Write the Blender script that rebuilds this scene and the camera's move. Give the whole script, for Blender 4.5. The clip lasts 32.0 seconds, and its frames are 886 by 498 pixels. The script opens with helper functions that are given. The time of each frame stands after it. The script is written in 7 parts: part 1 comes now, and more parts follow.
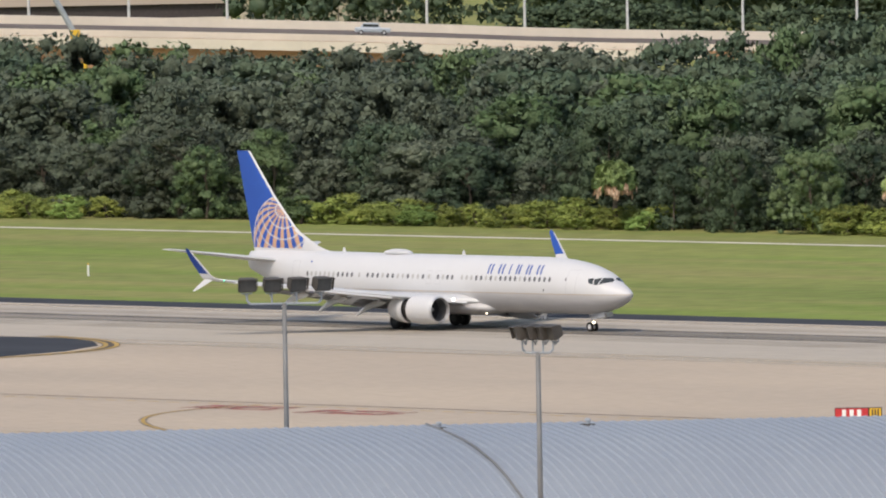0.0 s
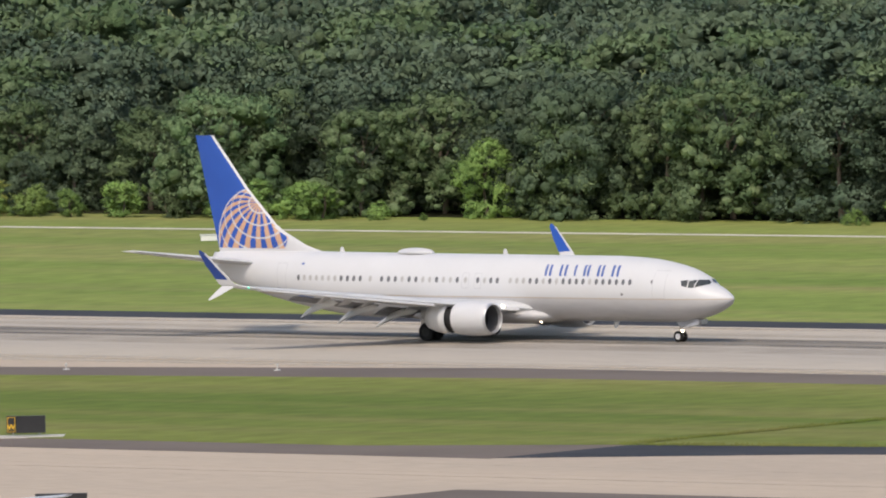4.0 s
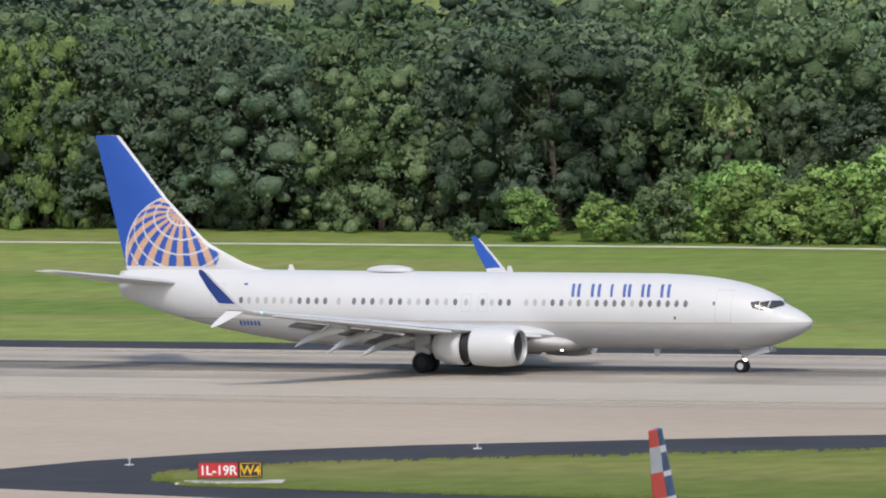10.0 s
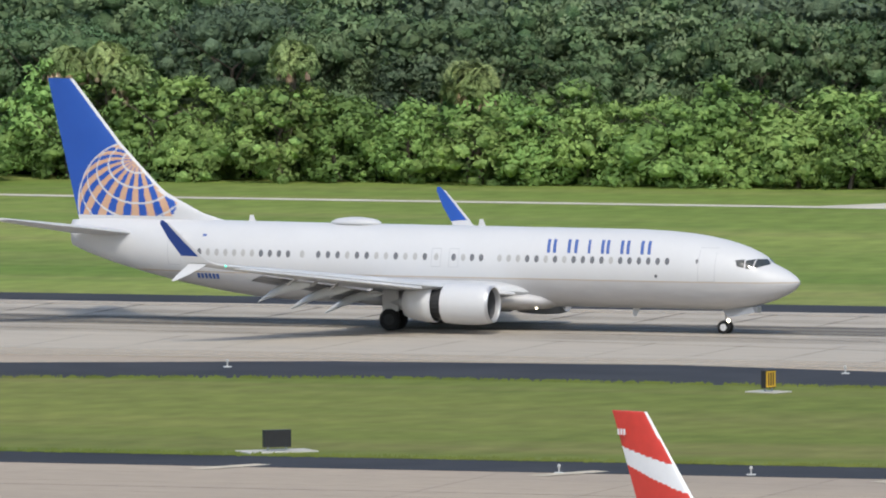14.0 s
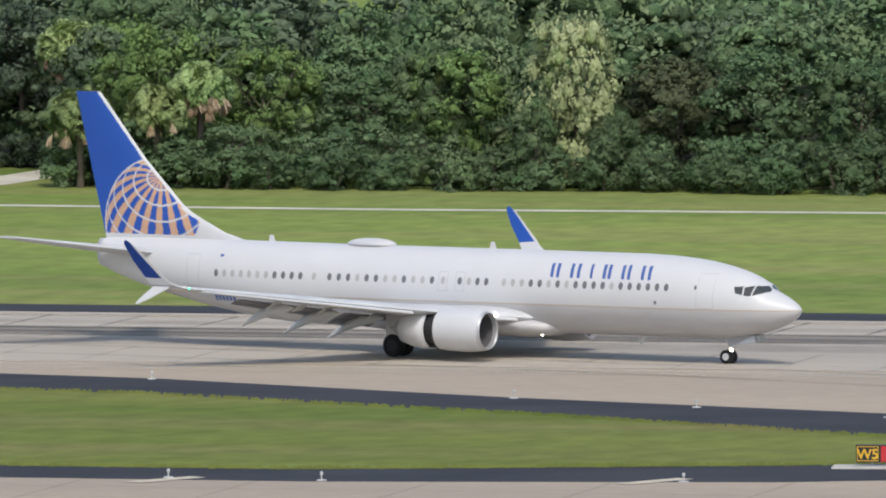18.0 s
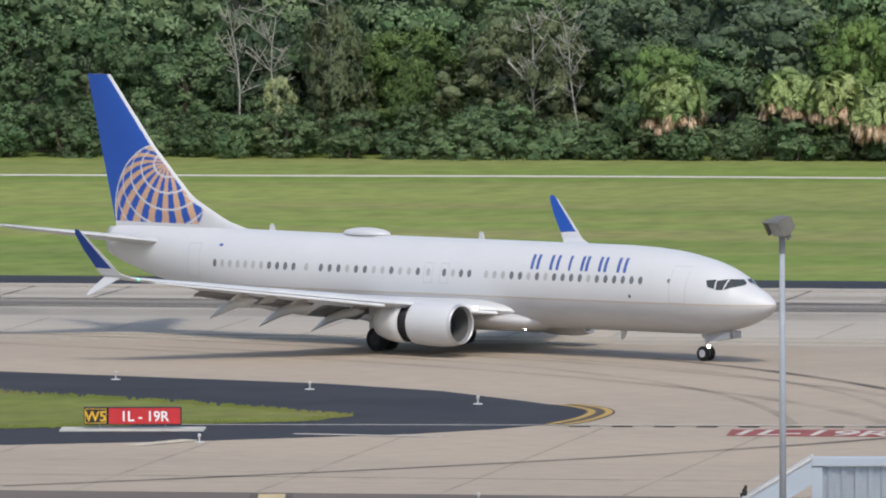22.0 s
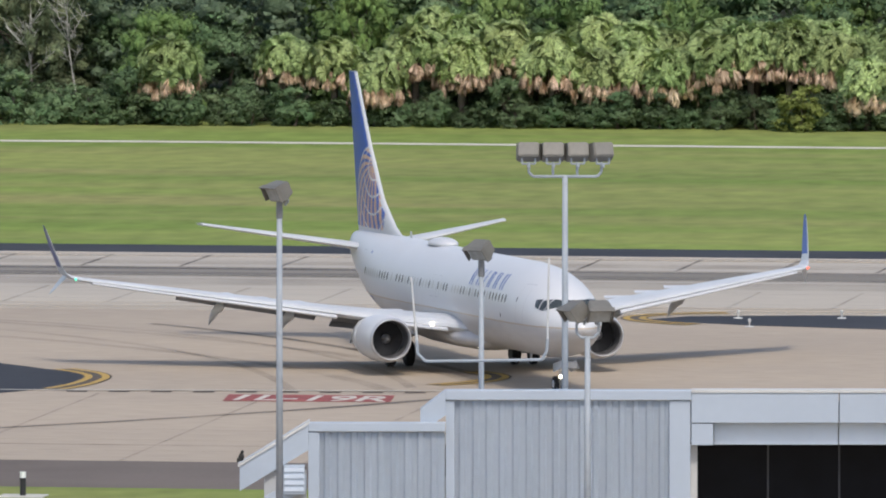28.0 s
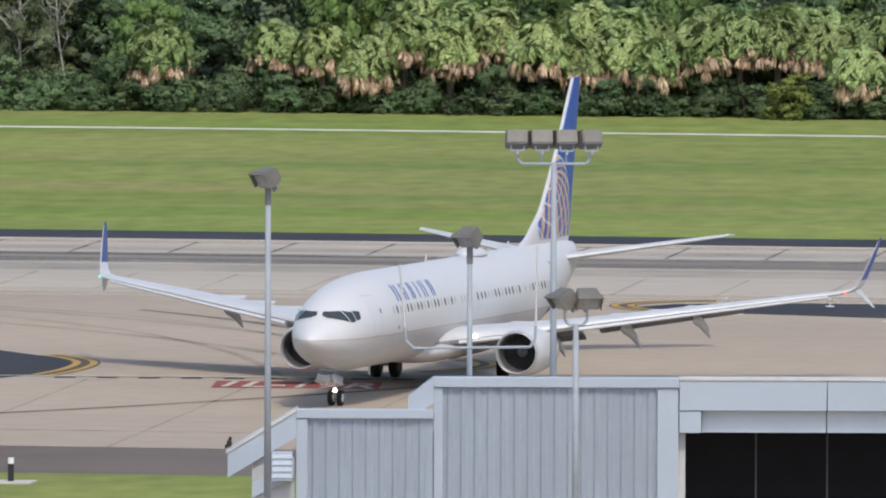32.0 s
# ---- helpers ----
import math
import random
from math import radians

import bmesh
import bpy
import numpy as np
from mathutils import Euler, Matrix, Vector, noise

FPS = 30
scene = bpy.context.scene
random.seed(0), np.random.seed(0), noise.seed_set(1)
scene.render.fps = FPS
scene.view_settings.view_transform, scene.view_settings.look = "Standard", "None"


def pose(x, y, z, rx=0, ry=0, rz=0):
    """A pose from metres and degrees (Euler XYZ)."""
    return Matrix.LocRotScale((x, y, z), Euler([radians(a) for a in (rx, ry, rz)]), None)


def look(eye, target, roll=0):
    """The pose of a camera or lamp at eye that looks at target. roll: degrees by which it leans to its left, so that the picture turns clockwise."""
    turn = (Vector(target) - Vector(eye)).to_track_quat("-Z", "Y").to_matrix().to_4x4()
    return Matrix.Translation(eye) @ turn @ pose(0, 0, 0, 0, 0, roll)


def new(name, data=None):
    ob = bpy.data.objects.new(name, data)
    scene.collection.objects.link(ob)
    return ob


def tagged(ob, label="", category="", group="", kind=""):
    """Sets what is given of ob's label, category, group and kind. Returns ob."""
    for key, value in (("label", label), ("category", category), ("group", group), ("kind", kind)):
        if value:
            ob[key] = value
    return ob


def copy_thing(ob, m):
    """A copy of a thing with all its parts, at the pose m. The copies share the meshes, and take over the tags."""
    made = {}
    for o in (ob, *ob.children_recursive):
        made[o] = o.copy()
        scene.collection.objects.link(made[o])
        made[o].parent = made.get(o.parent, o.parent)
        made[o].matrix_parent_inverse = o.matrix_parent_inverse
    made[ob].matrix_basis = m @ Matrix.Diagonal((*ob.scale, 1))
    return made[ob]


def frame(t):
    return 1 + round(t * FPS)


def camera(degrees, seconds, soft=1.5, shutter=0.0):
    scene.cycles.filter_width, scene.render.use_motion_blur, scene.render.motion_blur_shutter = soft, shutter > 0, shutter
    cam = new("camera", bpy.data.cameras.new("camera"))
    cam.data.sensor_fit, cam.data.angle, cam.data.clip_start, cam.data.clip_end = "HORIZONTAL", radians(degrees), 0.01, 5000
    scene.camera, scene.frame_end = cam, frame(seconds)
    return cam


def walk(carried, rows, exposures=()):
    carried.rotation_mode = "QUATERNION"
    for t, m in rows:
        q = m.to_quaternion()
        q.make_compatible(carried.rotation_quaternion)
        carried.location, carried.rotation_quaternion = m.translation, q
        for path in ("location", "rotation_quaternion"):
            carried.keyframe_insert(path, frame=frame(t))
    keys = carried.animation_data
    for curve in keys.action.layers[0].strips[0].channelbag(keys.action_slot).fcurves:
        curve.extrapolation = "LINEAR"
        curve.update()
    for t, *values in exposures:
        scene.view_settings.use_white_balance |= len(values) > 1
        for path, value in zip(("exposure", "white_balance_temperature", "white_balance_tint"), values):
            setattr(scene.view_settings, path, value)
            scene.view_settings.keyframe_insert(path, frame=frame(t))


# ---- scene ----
cam = camera(3.6192, 32.0, 2.0)
EYE = (0.0, 0.0, 43.08)


def aim(yaw, pitch, roll=0.0):
    """Camera pose at the high terrace; yaw in degrees from +y towards +x, pitch up, roll as look()."""
    a, p = radians(yaw), radians(pitch)
    d = Vector((math.sin(a) * math.cos(p), math.cos(a) * math.cos(p), math.sin(p)))
    return look(EYE, Vector(EYE) + 100 * d, roll)


walk(cam, [
    (0, aim(-47.3262, -2.1393, -1.042)),
    (0.5, aim(-46.2680, -2.1656, -1.057)),
    (1, aim(-45.1773, -2.2198, -1.148)),
    (1.5, aim(-44.0665, -2.3030, -1.157)),
    (2, aim(-42.9289, -2.3737, -1.150)),
    (2.5, aim(-41.8367, -2.4109, -1.202)),
    (3, aim(-40.6760, -2.4507, -1.096)),
    (3.5, aim(-39.5243, -2.4558, -1.119)),
    (5.5, aim(-34.3792, -2.6842, -1.257)),
    (6, aim(-33.0755, -2.7127, -1.022)),
    (6.5, aim(-31.8331, -2.7170, -1.151)),
    (7, aim(-30.6670, -2.7398, -1.145)),
    (7.5, aim(-29.6026, -2.7563, -1.117)),
    (8, aim(-28.5670, -2.7530, -1.023)),
    (8.5, aim(-27.5732, -2.7453, -1.040)),
    (9, aim(-26.5566, -2.7762, -1.017)),
    (9.5, aim(-25.5535, -2.8012, -0.969)),
    (10, aim(-24.6192, -2.8077, -0.893)),
    (10.5, aim(-23.7335, -2.8340, -0.912)),
    (11, aim(-22.8864, -2.8682, -0.870)),
    (11.5, aim(-22.0766, -2.9246, -0.762)),
    (12, aim(-21.3042, -3.0054, -0.516)),
    (12.5, aim(-20.5453, -3.0708, -0.411)),
    (13, aim(-19.7793, -3.1053, -0.237)),
    (13.5, aim(-19.0652, -3.1231, -0.186)),
    (14, aim(-18.4158, -3.1314, -0.188)),
    (14.5, aim(-17.7879, -3.1668, -0.157)),
    (16.5, aim(-15.4846, -3.1505, -0.273)),
    (17, aim(-14.9794, -3.1808, -0.351)),
    (17.5, aim(-14.4584, -3.1931, -0.323)),
    (18, aim(-13.9349, -3.1691, -0.190)),
    (18.5, aim(-13.4254, -3.1589, -0.196)),
    (19, aim(-12.9846, -3.2021, -0.221)),
    (19.5, aim(-12.5214, -3.2188, -0.193)),
    (20, aim(-12.0656, -3.2498, -0.114)),
    (20.5, aim(-11.6804, -3.2723, -0.230)),
    (21, aim(-11.3416, -3.2699, -0.267)),
    (21.5, aim(-11.0582, -3.2874, -0.239)),
    (22, aim(-10.7725, -3.3351, -0.267)),
    (22.5, aim(-10.4566, -3.3534, -0.284)),
    (23, aim(-10.1922, -3.3302, -0.344)),
    (23.5, aim(-9.9174, -3.3566, -0.279)),
    (24, aim(-9.6367, -3.4171, -0.232)),
    (24.5, aim(-9.4717, -3.4026, -0.173)),
    (25, aim(-9.2941, -3.3902, -0.203)),
    (25.5, aim(-9.1190, -3.3914, -0.022)),
    (27.5, aim(-8.7537, -3.4341, 0.091)),
    (28, aim(-8.7152, -3.4829, 0.012)),
    (28.5, aim(-8.6115, -3.5087, -0.009)),
    (29, aim(-8.5784, -3.5265, 0.075)),
    (29.5, aim(-8.5658, -3.5433, 0.041)),
    (30, aim(-8.5967, -3.5168, 0.089)),
    (30.5, aim(-8.6687, -3.5314, 0.108)),
    (31, aim(-8.6683, -3.5814, 0.173)),
    (31.5, aim(-8.6224, -3.5575, 0.220)),
    (32, aim(-8.6684, -3.5357, 0.182)),
], exposures=[(0, 0.03, 7000, 11), (1.2, 0.03, 6800, 10.5), (3, 0.03, 6950, 12), (6, 0.06, 6850, 11.5), (9, 0.05, 6800, 11), (11, 0.02, 6250, 8), (14, 0.02, 6400, 7), (18, 0.0, 6450, 8.5), (24, 0.0, 6400, 9), (28, 0.05, 6430, 10), (32, 0.02, 6400, 10)])

# ---- light ----
SUN_EL, SUN_AZ = 51.0, 158.0   # azimuth clockwise from +y
world = bpy.data.worlds.new("sky")
scene.world = world
world.use_nodes = True
wn = world.node_tree
sky = wn.nodes.new("ShaderNodeTexSky")
sky.sky_type, sky.sun_disc = "NISHITA", False
sky.sun_elevation, sky.sun_rotation = radians(SUN_EL), radians(SUN_AZ)
sky.air_density, sky.dust_density, sky.ozone_density = 1.0, 2.0, 1.0
wn.links.new(sky.outputs[0], wn.nodes["Background"].inputs[0])
wn.nodes["Background"].inputs[1].default_value = 0.174
sun_data = bpy.data.lights.new("sun", "SUN")
sun_data.energy, sun_data.angle, sun_data.color = 2.0, radians(8.0), (1.0, 0.93, 0.82)
sun = new("sun", sun_data)
_a, _e = radians(SUN_AZ), radians(SUN_EL)
_d = Vector((math.sin(_a) * math.cos(_e), math.cos(_a) * math.cos(_e), math.sin(_e)))
sun.matrix_world = look(_d * 500, (0, 0, 0))


# ---- materials ----
def mat(name, color, rough=0.6, metal=0.0, var=0.15, scale=3.0, fine=40.0, bump=0.1, color2=None, spec=0.5, obj_var=0.0, isl_var=0.0, hue_var=0.0, coords="Object", stretch=None):
    """Principled material; colour varied at two scales, with fine relief."""
    m = bpy.data.materials.new(name)
    m.use_nodes = True
    nt = m.node_tree
    N, L = nt.nodes, nt.links
    b = N["Principled BSDF"]
    b.inputs["Roughness"].default_value = rough
    b.inputs["Metallic"].default_value = metal
    b.inputs["Specular IOR Level"].default_value = spec
    tc = N.new("ShaderNodeTexCoord")
    src = tc.outputs[coords]
    if stretch:
        mp = N.new("ShaderNodeMapping")
        mp.inputs["Scale"].default_value = stretch
        L.new(src, mp.inputs[0])
        src = mp.outputs[0]
    n1, n2 = N.new("ShaderNodeTexNoise"), N.new("ShaderNodeTexNoise")
    for n, s in ((n1, scale), (n2, fine)):
        n.inputs["Scale"].default_value = s
        n.inputs["Detail"].default_value = 4
        L.new(src, n.inputs["Vector"])
    c2 = color2 or tuple(c * (1 - var) for c in color)
    mix = N.new("ShaderNodeMix")
    mix.data_type = "RGBA"
    ramp = N.new("ShaderNodeValToRGB")
    ramp.color_ramp.elements[0].position, ramp.color_ramp.elements[1].position = 0.35, 0.65
    L.new(n1.outputs["Fac"], ramp.inputs[0])
    L.new(ramp.outputs[0], mix.inputs["Factor"])
    mix.inputs["A"].default_value, mix.inputs["B"].default_value = (*color, 1), (*c2, 1)
    out = mix.outputs["Result"]
    hsv = N.new("ShaderNodeHueSaturation")
    L.new(out, hsv.inputs["Color"])
    val = N.new("ShaderNodeMapRange")
    val.inputs["To Min"].default_value, val.inputs["To Max"].default_value = 1 - var * 0.6, 1 + var * 0.6
    L.new(n2.outputs["Fac"], val.inputs["Value"])
    vout = val.outputs[0]
    for amount, node, sock in ((obj_var, "ShaderNodeObjectInfo", "Random"), (isl_var, "ShaderNodeNewGeometry", "Random Per Island")):
        if amount:
            oi = N.new(node)
            r = N.new("ShaderNodeMapRange")
            r.inputs["To Min"].default_value, r.inputs["To Max"].default_value = 1 - amount, 1 + amount
            L.new(oi.outputs[sock], r.inputs["Value"])
            mul = N.new("ShaderNodeMath")
            mul.operation = "MULTIPLY"
            L.new(vout, mul.inputs[0]), L.new(r.outputs[0], mul.inputs[1])
            vout = mul.outputs[0]
            if hue_var and node == "ShaderNodeObjectInfo":
                h = N.new("ShaderNodeMapRange")
                h.inputs["To Min"].default_value, h.inputs["To Max"].default_value = 0.5 - hue_var, 0.5 + hue_var
                w = N.new("ShaderNodeMath")
                w.operation = "FRACT"
                x7 = N.new("ShaderNodeMath")
                x7.operation = "MULTIPLY"
                x7.inputs[1].default_value = 7.31
                L.new(oi.outputs[sock], x7.inputs[0]), L.new(x7.outputs[0], w.inputs[0]), L.new(w.outputs[0], h.inputs["Value"])
                L.new(h.outputs[0], hsv.inputs["Hue"])
    L.new(vout, hsv.inputs["Value"])
    L.new(hsv.outputs[0], b.inputs["Base Color"])
    if bump:
        bp = N.new("ShaderNodeBump")
        bp.inputs["Strength"].default_value, bp.inputs["Distance"].default_value = bump, 0.02
        L.new(n2.outputs["Fac"], bp.inputs["Height"])
        L.new(bp.outputs[0], b.inputs["Normal"])
    return m


def glow(name, color, strength):
    m = bpy.data.materials.new(name)
    m.use_nodes = True
    b = m.node_tree.nodes["Principled BSDF"]
    b.inputs["Base Color"].default_value = (*color, 1)
    b.inputs["Emission Color"].default_value = (*color, 1)
    b.inputs["Emission Strength"].default_value = strength
    return m


# ---- mesh helpers ----
def mesh_ob(name, bm, material, parent=None, label="", smooth=False):
    me = bpy.data.meshes.new(name)
    bm.to_mesh(me)
    bm.free()
    if smooth:
        for p in me.polygons:
            p.use_smooth = True
    for mm in (material if isinstance(material, (list, tuple)) else [material]):
        me.materials.append(mm)
    ob = new(name, me)
    if parent:
        ob.parent = parent
    if label:
        ob["label"] = label
    return ob


def part(name, bm, material, parent, label="", smooth=False):
    return mesh_ob(name, bm, material, parent, label, smooth)


def data_ob(name, verts, faces, material, parent=None, label="", smooth=False):
    me = bpy.data.meshes.new(name)
    me.from_pydata(verts, [], faces)
    me.update()
    if smooth:
        for p in me.polygons:
            p.use_smooth = True
    for mm in (material if isinstance(material, (list, tuple)) else [material]):
        me.materials.append(mm)
    ob = new(name, me)
    if parent:
        ob.parent = parent
    if label:
        ob["label"] = label
    return ob


def box(bm, x0, x1, y0, y1, z0, z1, m=None, bevel=0.0):
    r = bmesh.ops.create_cube(bm, size=1.0)
    for v in r["verts"]:
        v.co = Vector((x0 + (v.co.x + 0.5) * (x1 - x0), y0 + (v.co.y + 0.5) * (y1 - y0), z0 + (v.co.z + 0.5) * (z1 - z0)))
    vs = r["verts"]
    if bevel:
        es = list({e for v in vs for e in v.link_edges})
        g = bmesh.ops.bevel(bm, geom=es, offset=bevel, segments=2, affect="EDGES", profile=0.5)
        vs = [v for v in bm.verts if v.is_valid and v in set(g["verts"]) or v in vs]
        vs = list({v for f in g["faces"] for v in f.verts} | {v for v in vs if v.is_valid})
    if m is not None:
        bmesh.ops.transform(bm, matrix=m, verts=vs)
    return vs


def boxed(x0, x1, y0, y1, z0, z1, bevel=0.0):
    bm = bmesh.new()
    box(bm, x0, x1, y0, y1, z0, z1, bevel=bevel)
    return bm


def tube(bm, a, b, r0, r1=None, seg=10, caps=True):
    a, b = Vector(a), Vector(b)
    r1 = r0 if r1 is None else r1
    q = (b - a).to_track_quat("Z", "Y").to_matrix()
    rings = []
    for p, r in ((a, r0), (b, r1)):
        rings.append([bm.verts.new(p + q @ Vector((r * math.cos(2 * math.pi * k / seg), r * math.sin(2 * math.pi * k / seg), 0))) for k in range(seg)])
    for k in range(seg):
        bm.faces.new((rings[0][k], rings[0][(k + 1) % seg], rings[1][(k + 1) % seg], rings[1][k]))
    if caps:
        bm.faces.new(rings[0][::-1])
        bm.faces.new(rings[1])


def tubes(paths, seg=8):
    bm = bmesh.new()
    for a, b, *r in paths:
        tube(bm, a, b, *r, seg=seg)
    return bm


def lathe(profile, axis="x", seg=24, close=False):
    """Turns (along, radius) pairs round an axis."""
    bm = bmesh.new()
    rings = []
    for s, r in profile:
        ring = []
        for k in range(seg):
            a = 2 * math.pi * k / seg
            c, d = r * math.cos(a), r * math.sin(a)
            ring.append(bm.verts.new((s, c, d) if axis == "x" else (c, s, d) if axis == "y" else (c, d, s)))
        rings.append(ring)
    for i in range(len(rings) - 1):
        for k in range(seg):
            bm.faces.new((rings[i][k], rings[i][(k + 1) % seg], rings[i + 1][(k + 1) % seg], rings[i + 1][k]))
    if close:
        bm.faces.new(rings[0])
        bm.faces.new(rings[-1][::-1])
    bmesh.ops.recalc_face_normals(bm, faces=bm.faces)
    return bm


def slab(outline, z0, z1):
    """Flat slab from an outline of (x, y)."""
    bm = bmesh.new()
    lo = [bm.verts.new((x, y, z0)) for x, y in outline]
    hi = [bm.verts.new((x, y, z1)) for x, y in outline]
    f = bm.faces.new(hi)
    n = len(outline)
    for k in range(n):
        bm.faces.new((lo[k], lo[(k + 1) % n], hi[(k + 1) % n], hi[k]))
    bmesh.ops.recalc_face_normals(bm, faces=bm.faces)
    bmesh.ops.triangulate(bm, faces=[f])
    bm.normal_update()
    top = [f for f in bm.faces if abs(f.normal.z) > 0.5]
    if top and top[0].normal.z < 0:
        bmesh.ops.reverse_faces(bm, faces=bm.faces)
    return bm


def smooth_outline(pts, n=6):
    """Closed Catmull-Rom curve through the points."""
    out = []
    m = len(pts)
    for i in range(m):
        p0, p1, p2, p3 = (Vector(pts[(i + k) % m]) for k in (-1, 0, 1, 2))
        for k in range(n):
            t = k / n
            q = 0.5 * ((2 * p1) + (p2 - p0) * t + (2 * p0 - 5 * p1 + 4 * p2 - p3) * t * t + (3 * p1 - p0 - 3 * p2 + p3) * t ** 3)
            out.append((q.x, q.y))
    return out


def ribbon(pts, width, z):
    """Flat painted line along points, a few millimetres thick."""
    bm = bmesh.new()
    pts = [Vector((p[0], p[1])) for p in pts]
    rows = []
    for i, p in enumerate(pts):
        d = (pts[min(i + 1, len(pts) - 1)] - pts[max(i - 1, 0)]).normalized()
        n = Vector((-d.y, d.x)) * width / 2
        rows.append((bm.verts.new((p.x + n.x, p.y + n.y, z)), bm.verts.new((p.x - n.x, p.y - n.y, z))))
    for a, b in zip(rows, rows[1:]):
        bm.faces.new((a[0], a[1], b[1], b[0]))
    bmesh.ops.recalc_face_normals(bm, faces=bm.faces)
    bm.normal_update()
    if bm.faces[:][0].normal.z < 0:
        bmesh.ops.reverse_faces(bm, faces=bm.faces)
    return bm


def curve(p0, p1, p2, p3, n=24):
    """Points of a Bezier curve in the plane."""
    P = [Vector(p) for p in (p0, p1, p2, p3)]
    return [tuple((1 - t) ** 3 * P[0] + 3 * (1 - t) ** 2 * t * P[1] + 3 * (1 - t) * t * t * P[2] + t ** 3 * P[3]) for t in (k / n for k in range(n + 1))]


def thing(name, m, label, category, group="", kind=""):
    e = new(name)
    e.matrix_world = m
    return tagged(e, label, category, group, kind)


# ---- ground ----
def grass_mat(name, green, yellow, brown):
    """Mown grass: green and yellow-green bands along the field, drier and browner towards the far end and the wood."""
    m = mat(name, green, 0.9, var=0.36, scale=0.035, fine=1.6, bump=0.6, color2=yellow, spec=0.1, stretch=(0.22, 1, 1))
    nt = m.node_tree
    N, L = nt.nodes, nt.links
    tc, sep = N.new("ShaderNodeTexCoord"), N.new("ShaderNodeSeparateXYZ")
    L.new(tc.outputs["Object"], sep.inputs[0])
    mp = N.new("ShaderNodeMapping")
    mp.inputs["Scale"].default_value = (0.012, 0.11, 1)
    L.new(tc.outputs["Object"], mp.inputs[0])
    nz = N.new("ShaderNodeTexNoise")
    nz.inputs["Scale"].default_value, nz.inputs["Detail"].default_value = 1.0, 4
    L.new(mp.outputs[0], nz.inputs["Vector"])
    dry = N.new("ShaderNodeMapRange")
    for k, v in (("From Min", -420), ("From Max", -900), ("To Min", -0.06), ("To Max", 0.13)):
        dry.inputs[k].default_value = v
    L.new(sep.outputs["X"], dry.inputs["Value"])
    edge = N.new("ShaderNodeMapRange")
    for k, v in (("From Min", 794), ("From Max", 815), ("To Min", 0), ("To Max", 0.04)):
        edge.inputs[k].default_value = v
    L.new(sep.outputs["Y"], edge.inputs["Value"])
    near = N.new("ShaderNodeMapRange")
    for k, v in (("From Min", -240), ("From Max", -130), ("To Min", 0), ("To Max", 0.09)):
        near.inputs[k].default_value = v
    L.new(sep.outputs["X"], near.inputs["Value"])
    s0 = N.new("ShaderNodeMath")
    L.new(nz.outputs["Fac"], s0.inputs[0]), L.new(near.outputs[0], s0.inputs[1])
    s1, s2 = N.new("ShaderNodeMath"), N.new("ShaderNodeMath")
    L.new(s0.outputs[0], s1.inputs[0]), L.new(dry.outputs[0], s1.inputs[1])
    L.new(s1.outputs[0], s2.inputs[0]), L.new(edge.outputs[0], s2.inputs[1])
    rp = N.new("ShaderNodeMapRange")
    rp.inputs["To Max"].default_value = 0.7
    rp.inputs["From Min"].default_value, rp.inputs["From Max"].default_value = 0.44, 0.74
    L.new(s2.outputs[0], rp.inputs["Value"])
    mix = N.new("ShaderNodeMix")
    mix.data_type = "RGBA"
    hsv = N["Hue/Saturation/Value"]
    fine = N.new("ShaderNodeMapping")
    fine.inputs["Scale"].default_value = (0.34, 0.2, 1)
    L.new(tc.outputs["Object"], fine.inputs[0])
    for n in N:
        if n.type == "TEX_NOISE" and abs(n.inputs["Scale"].default_value - 1.6) < .01:
            L.new(fine.outputs[0], n.inputs["Vector"])
            n.inputs["Detail"].default_value = 8
    src = hsv.inputs["Color"].links[0].from_socket
    L.new(src, mix.inputs["A"])
    mix.inputs["B"].default_value = (*brown, 1)
    L.new(rp.outputs[0], mix.inputs["Factor"])
    L.new(mix.outputs["Result"], hsv.inputs["Color"])
    return m


GRASS = grass_mat("grass", (0.138, 0.208, 0.042), (0.235, 0.285, 0.072), (0.28, 0.245, 0.105))
ROUGH_GRASS = grass_mat("rough_grass", (0.112, 0.158, 0.030), (0.20, 0.22, 0.056), (0.235, 0.20, 0.082))
CONC = mat("concrete", (0.50, 0.412, 0.318), 0.85, var=0.12, scale=0.05, fine=2.0, bump=0.1, color2=(0.44, 0.365, 0.287), spec=0.2, stretch=(0.3, 1, 1))
ASPH = mat("asphalt", (0.035, 0.037, 0.045), 0.9, var=0.25, scale=0.15, fine=4.0, bump=0.2, color2=(0.05, 0.052, 0.06), spec=0.2)
ASPH_OLD = mat("asphalt_old", (0.17, 0.14, 0.12), 0.9, var=0.2, scale=0.1, fine=4.0, bump=0.2, spec=0.2)
GRAVEL = mat("gravel", (0.64, 0.6, 0.5), 0.95, var=0.2, scale=0.3, fine=5.0, bump=0.3, spec=0.1)

def mottle(m, lo, hi):
    """Sharper fine variation of brightness."""
    r = m.node_tree.nodes["Hue/Saturation/Value"].inputs["Value"].links[0].from_node
    r.inputs["From Min"].default_value, r.inputs["From Max"].default_value = lo, hi


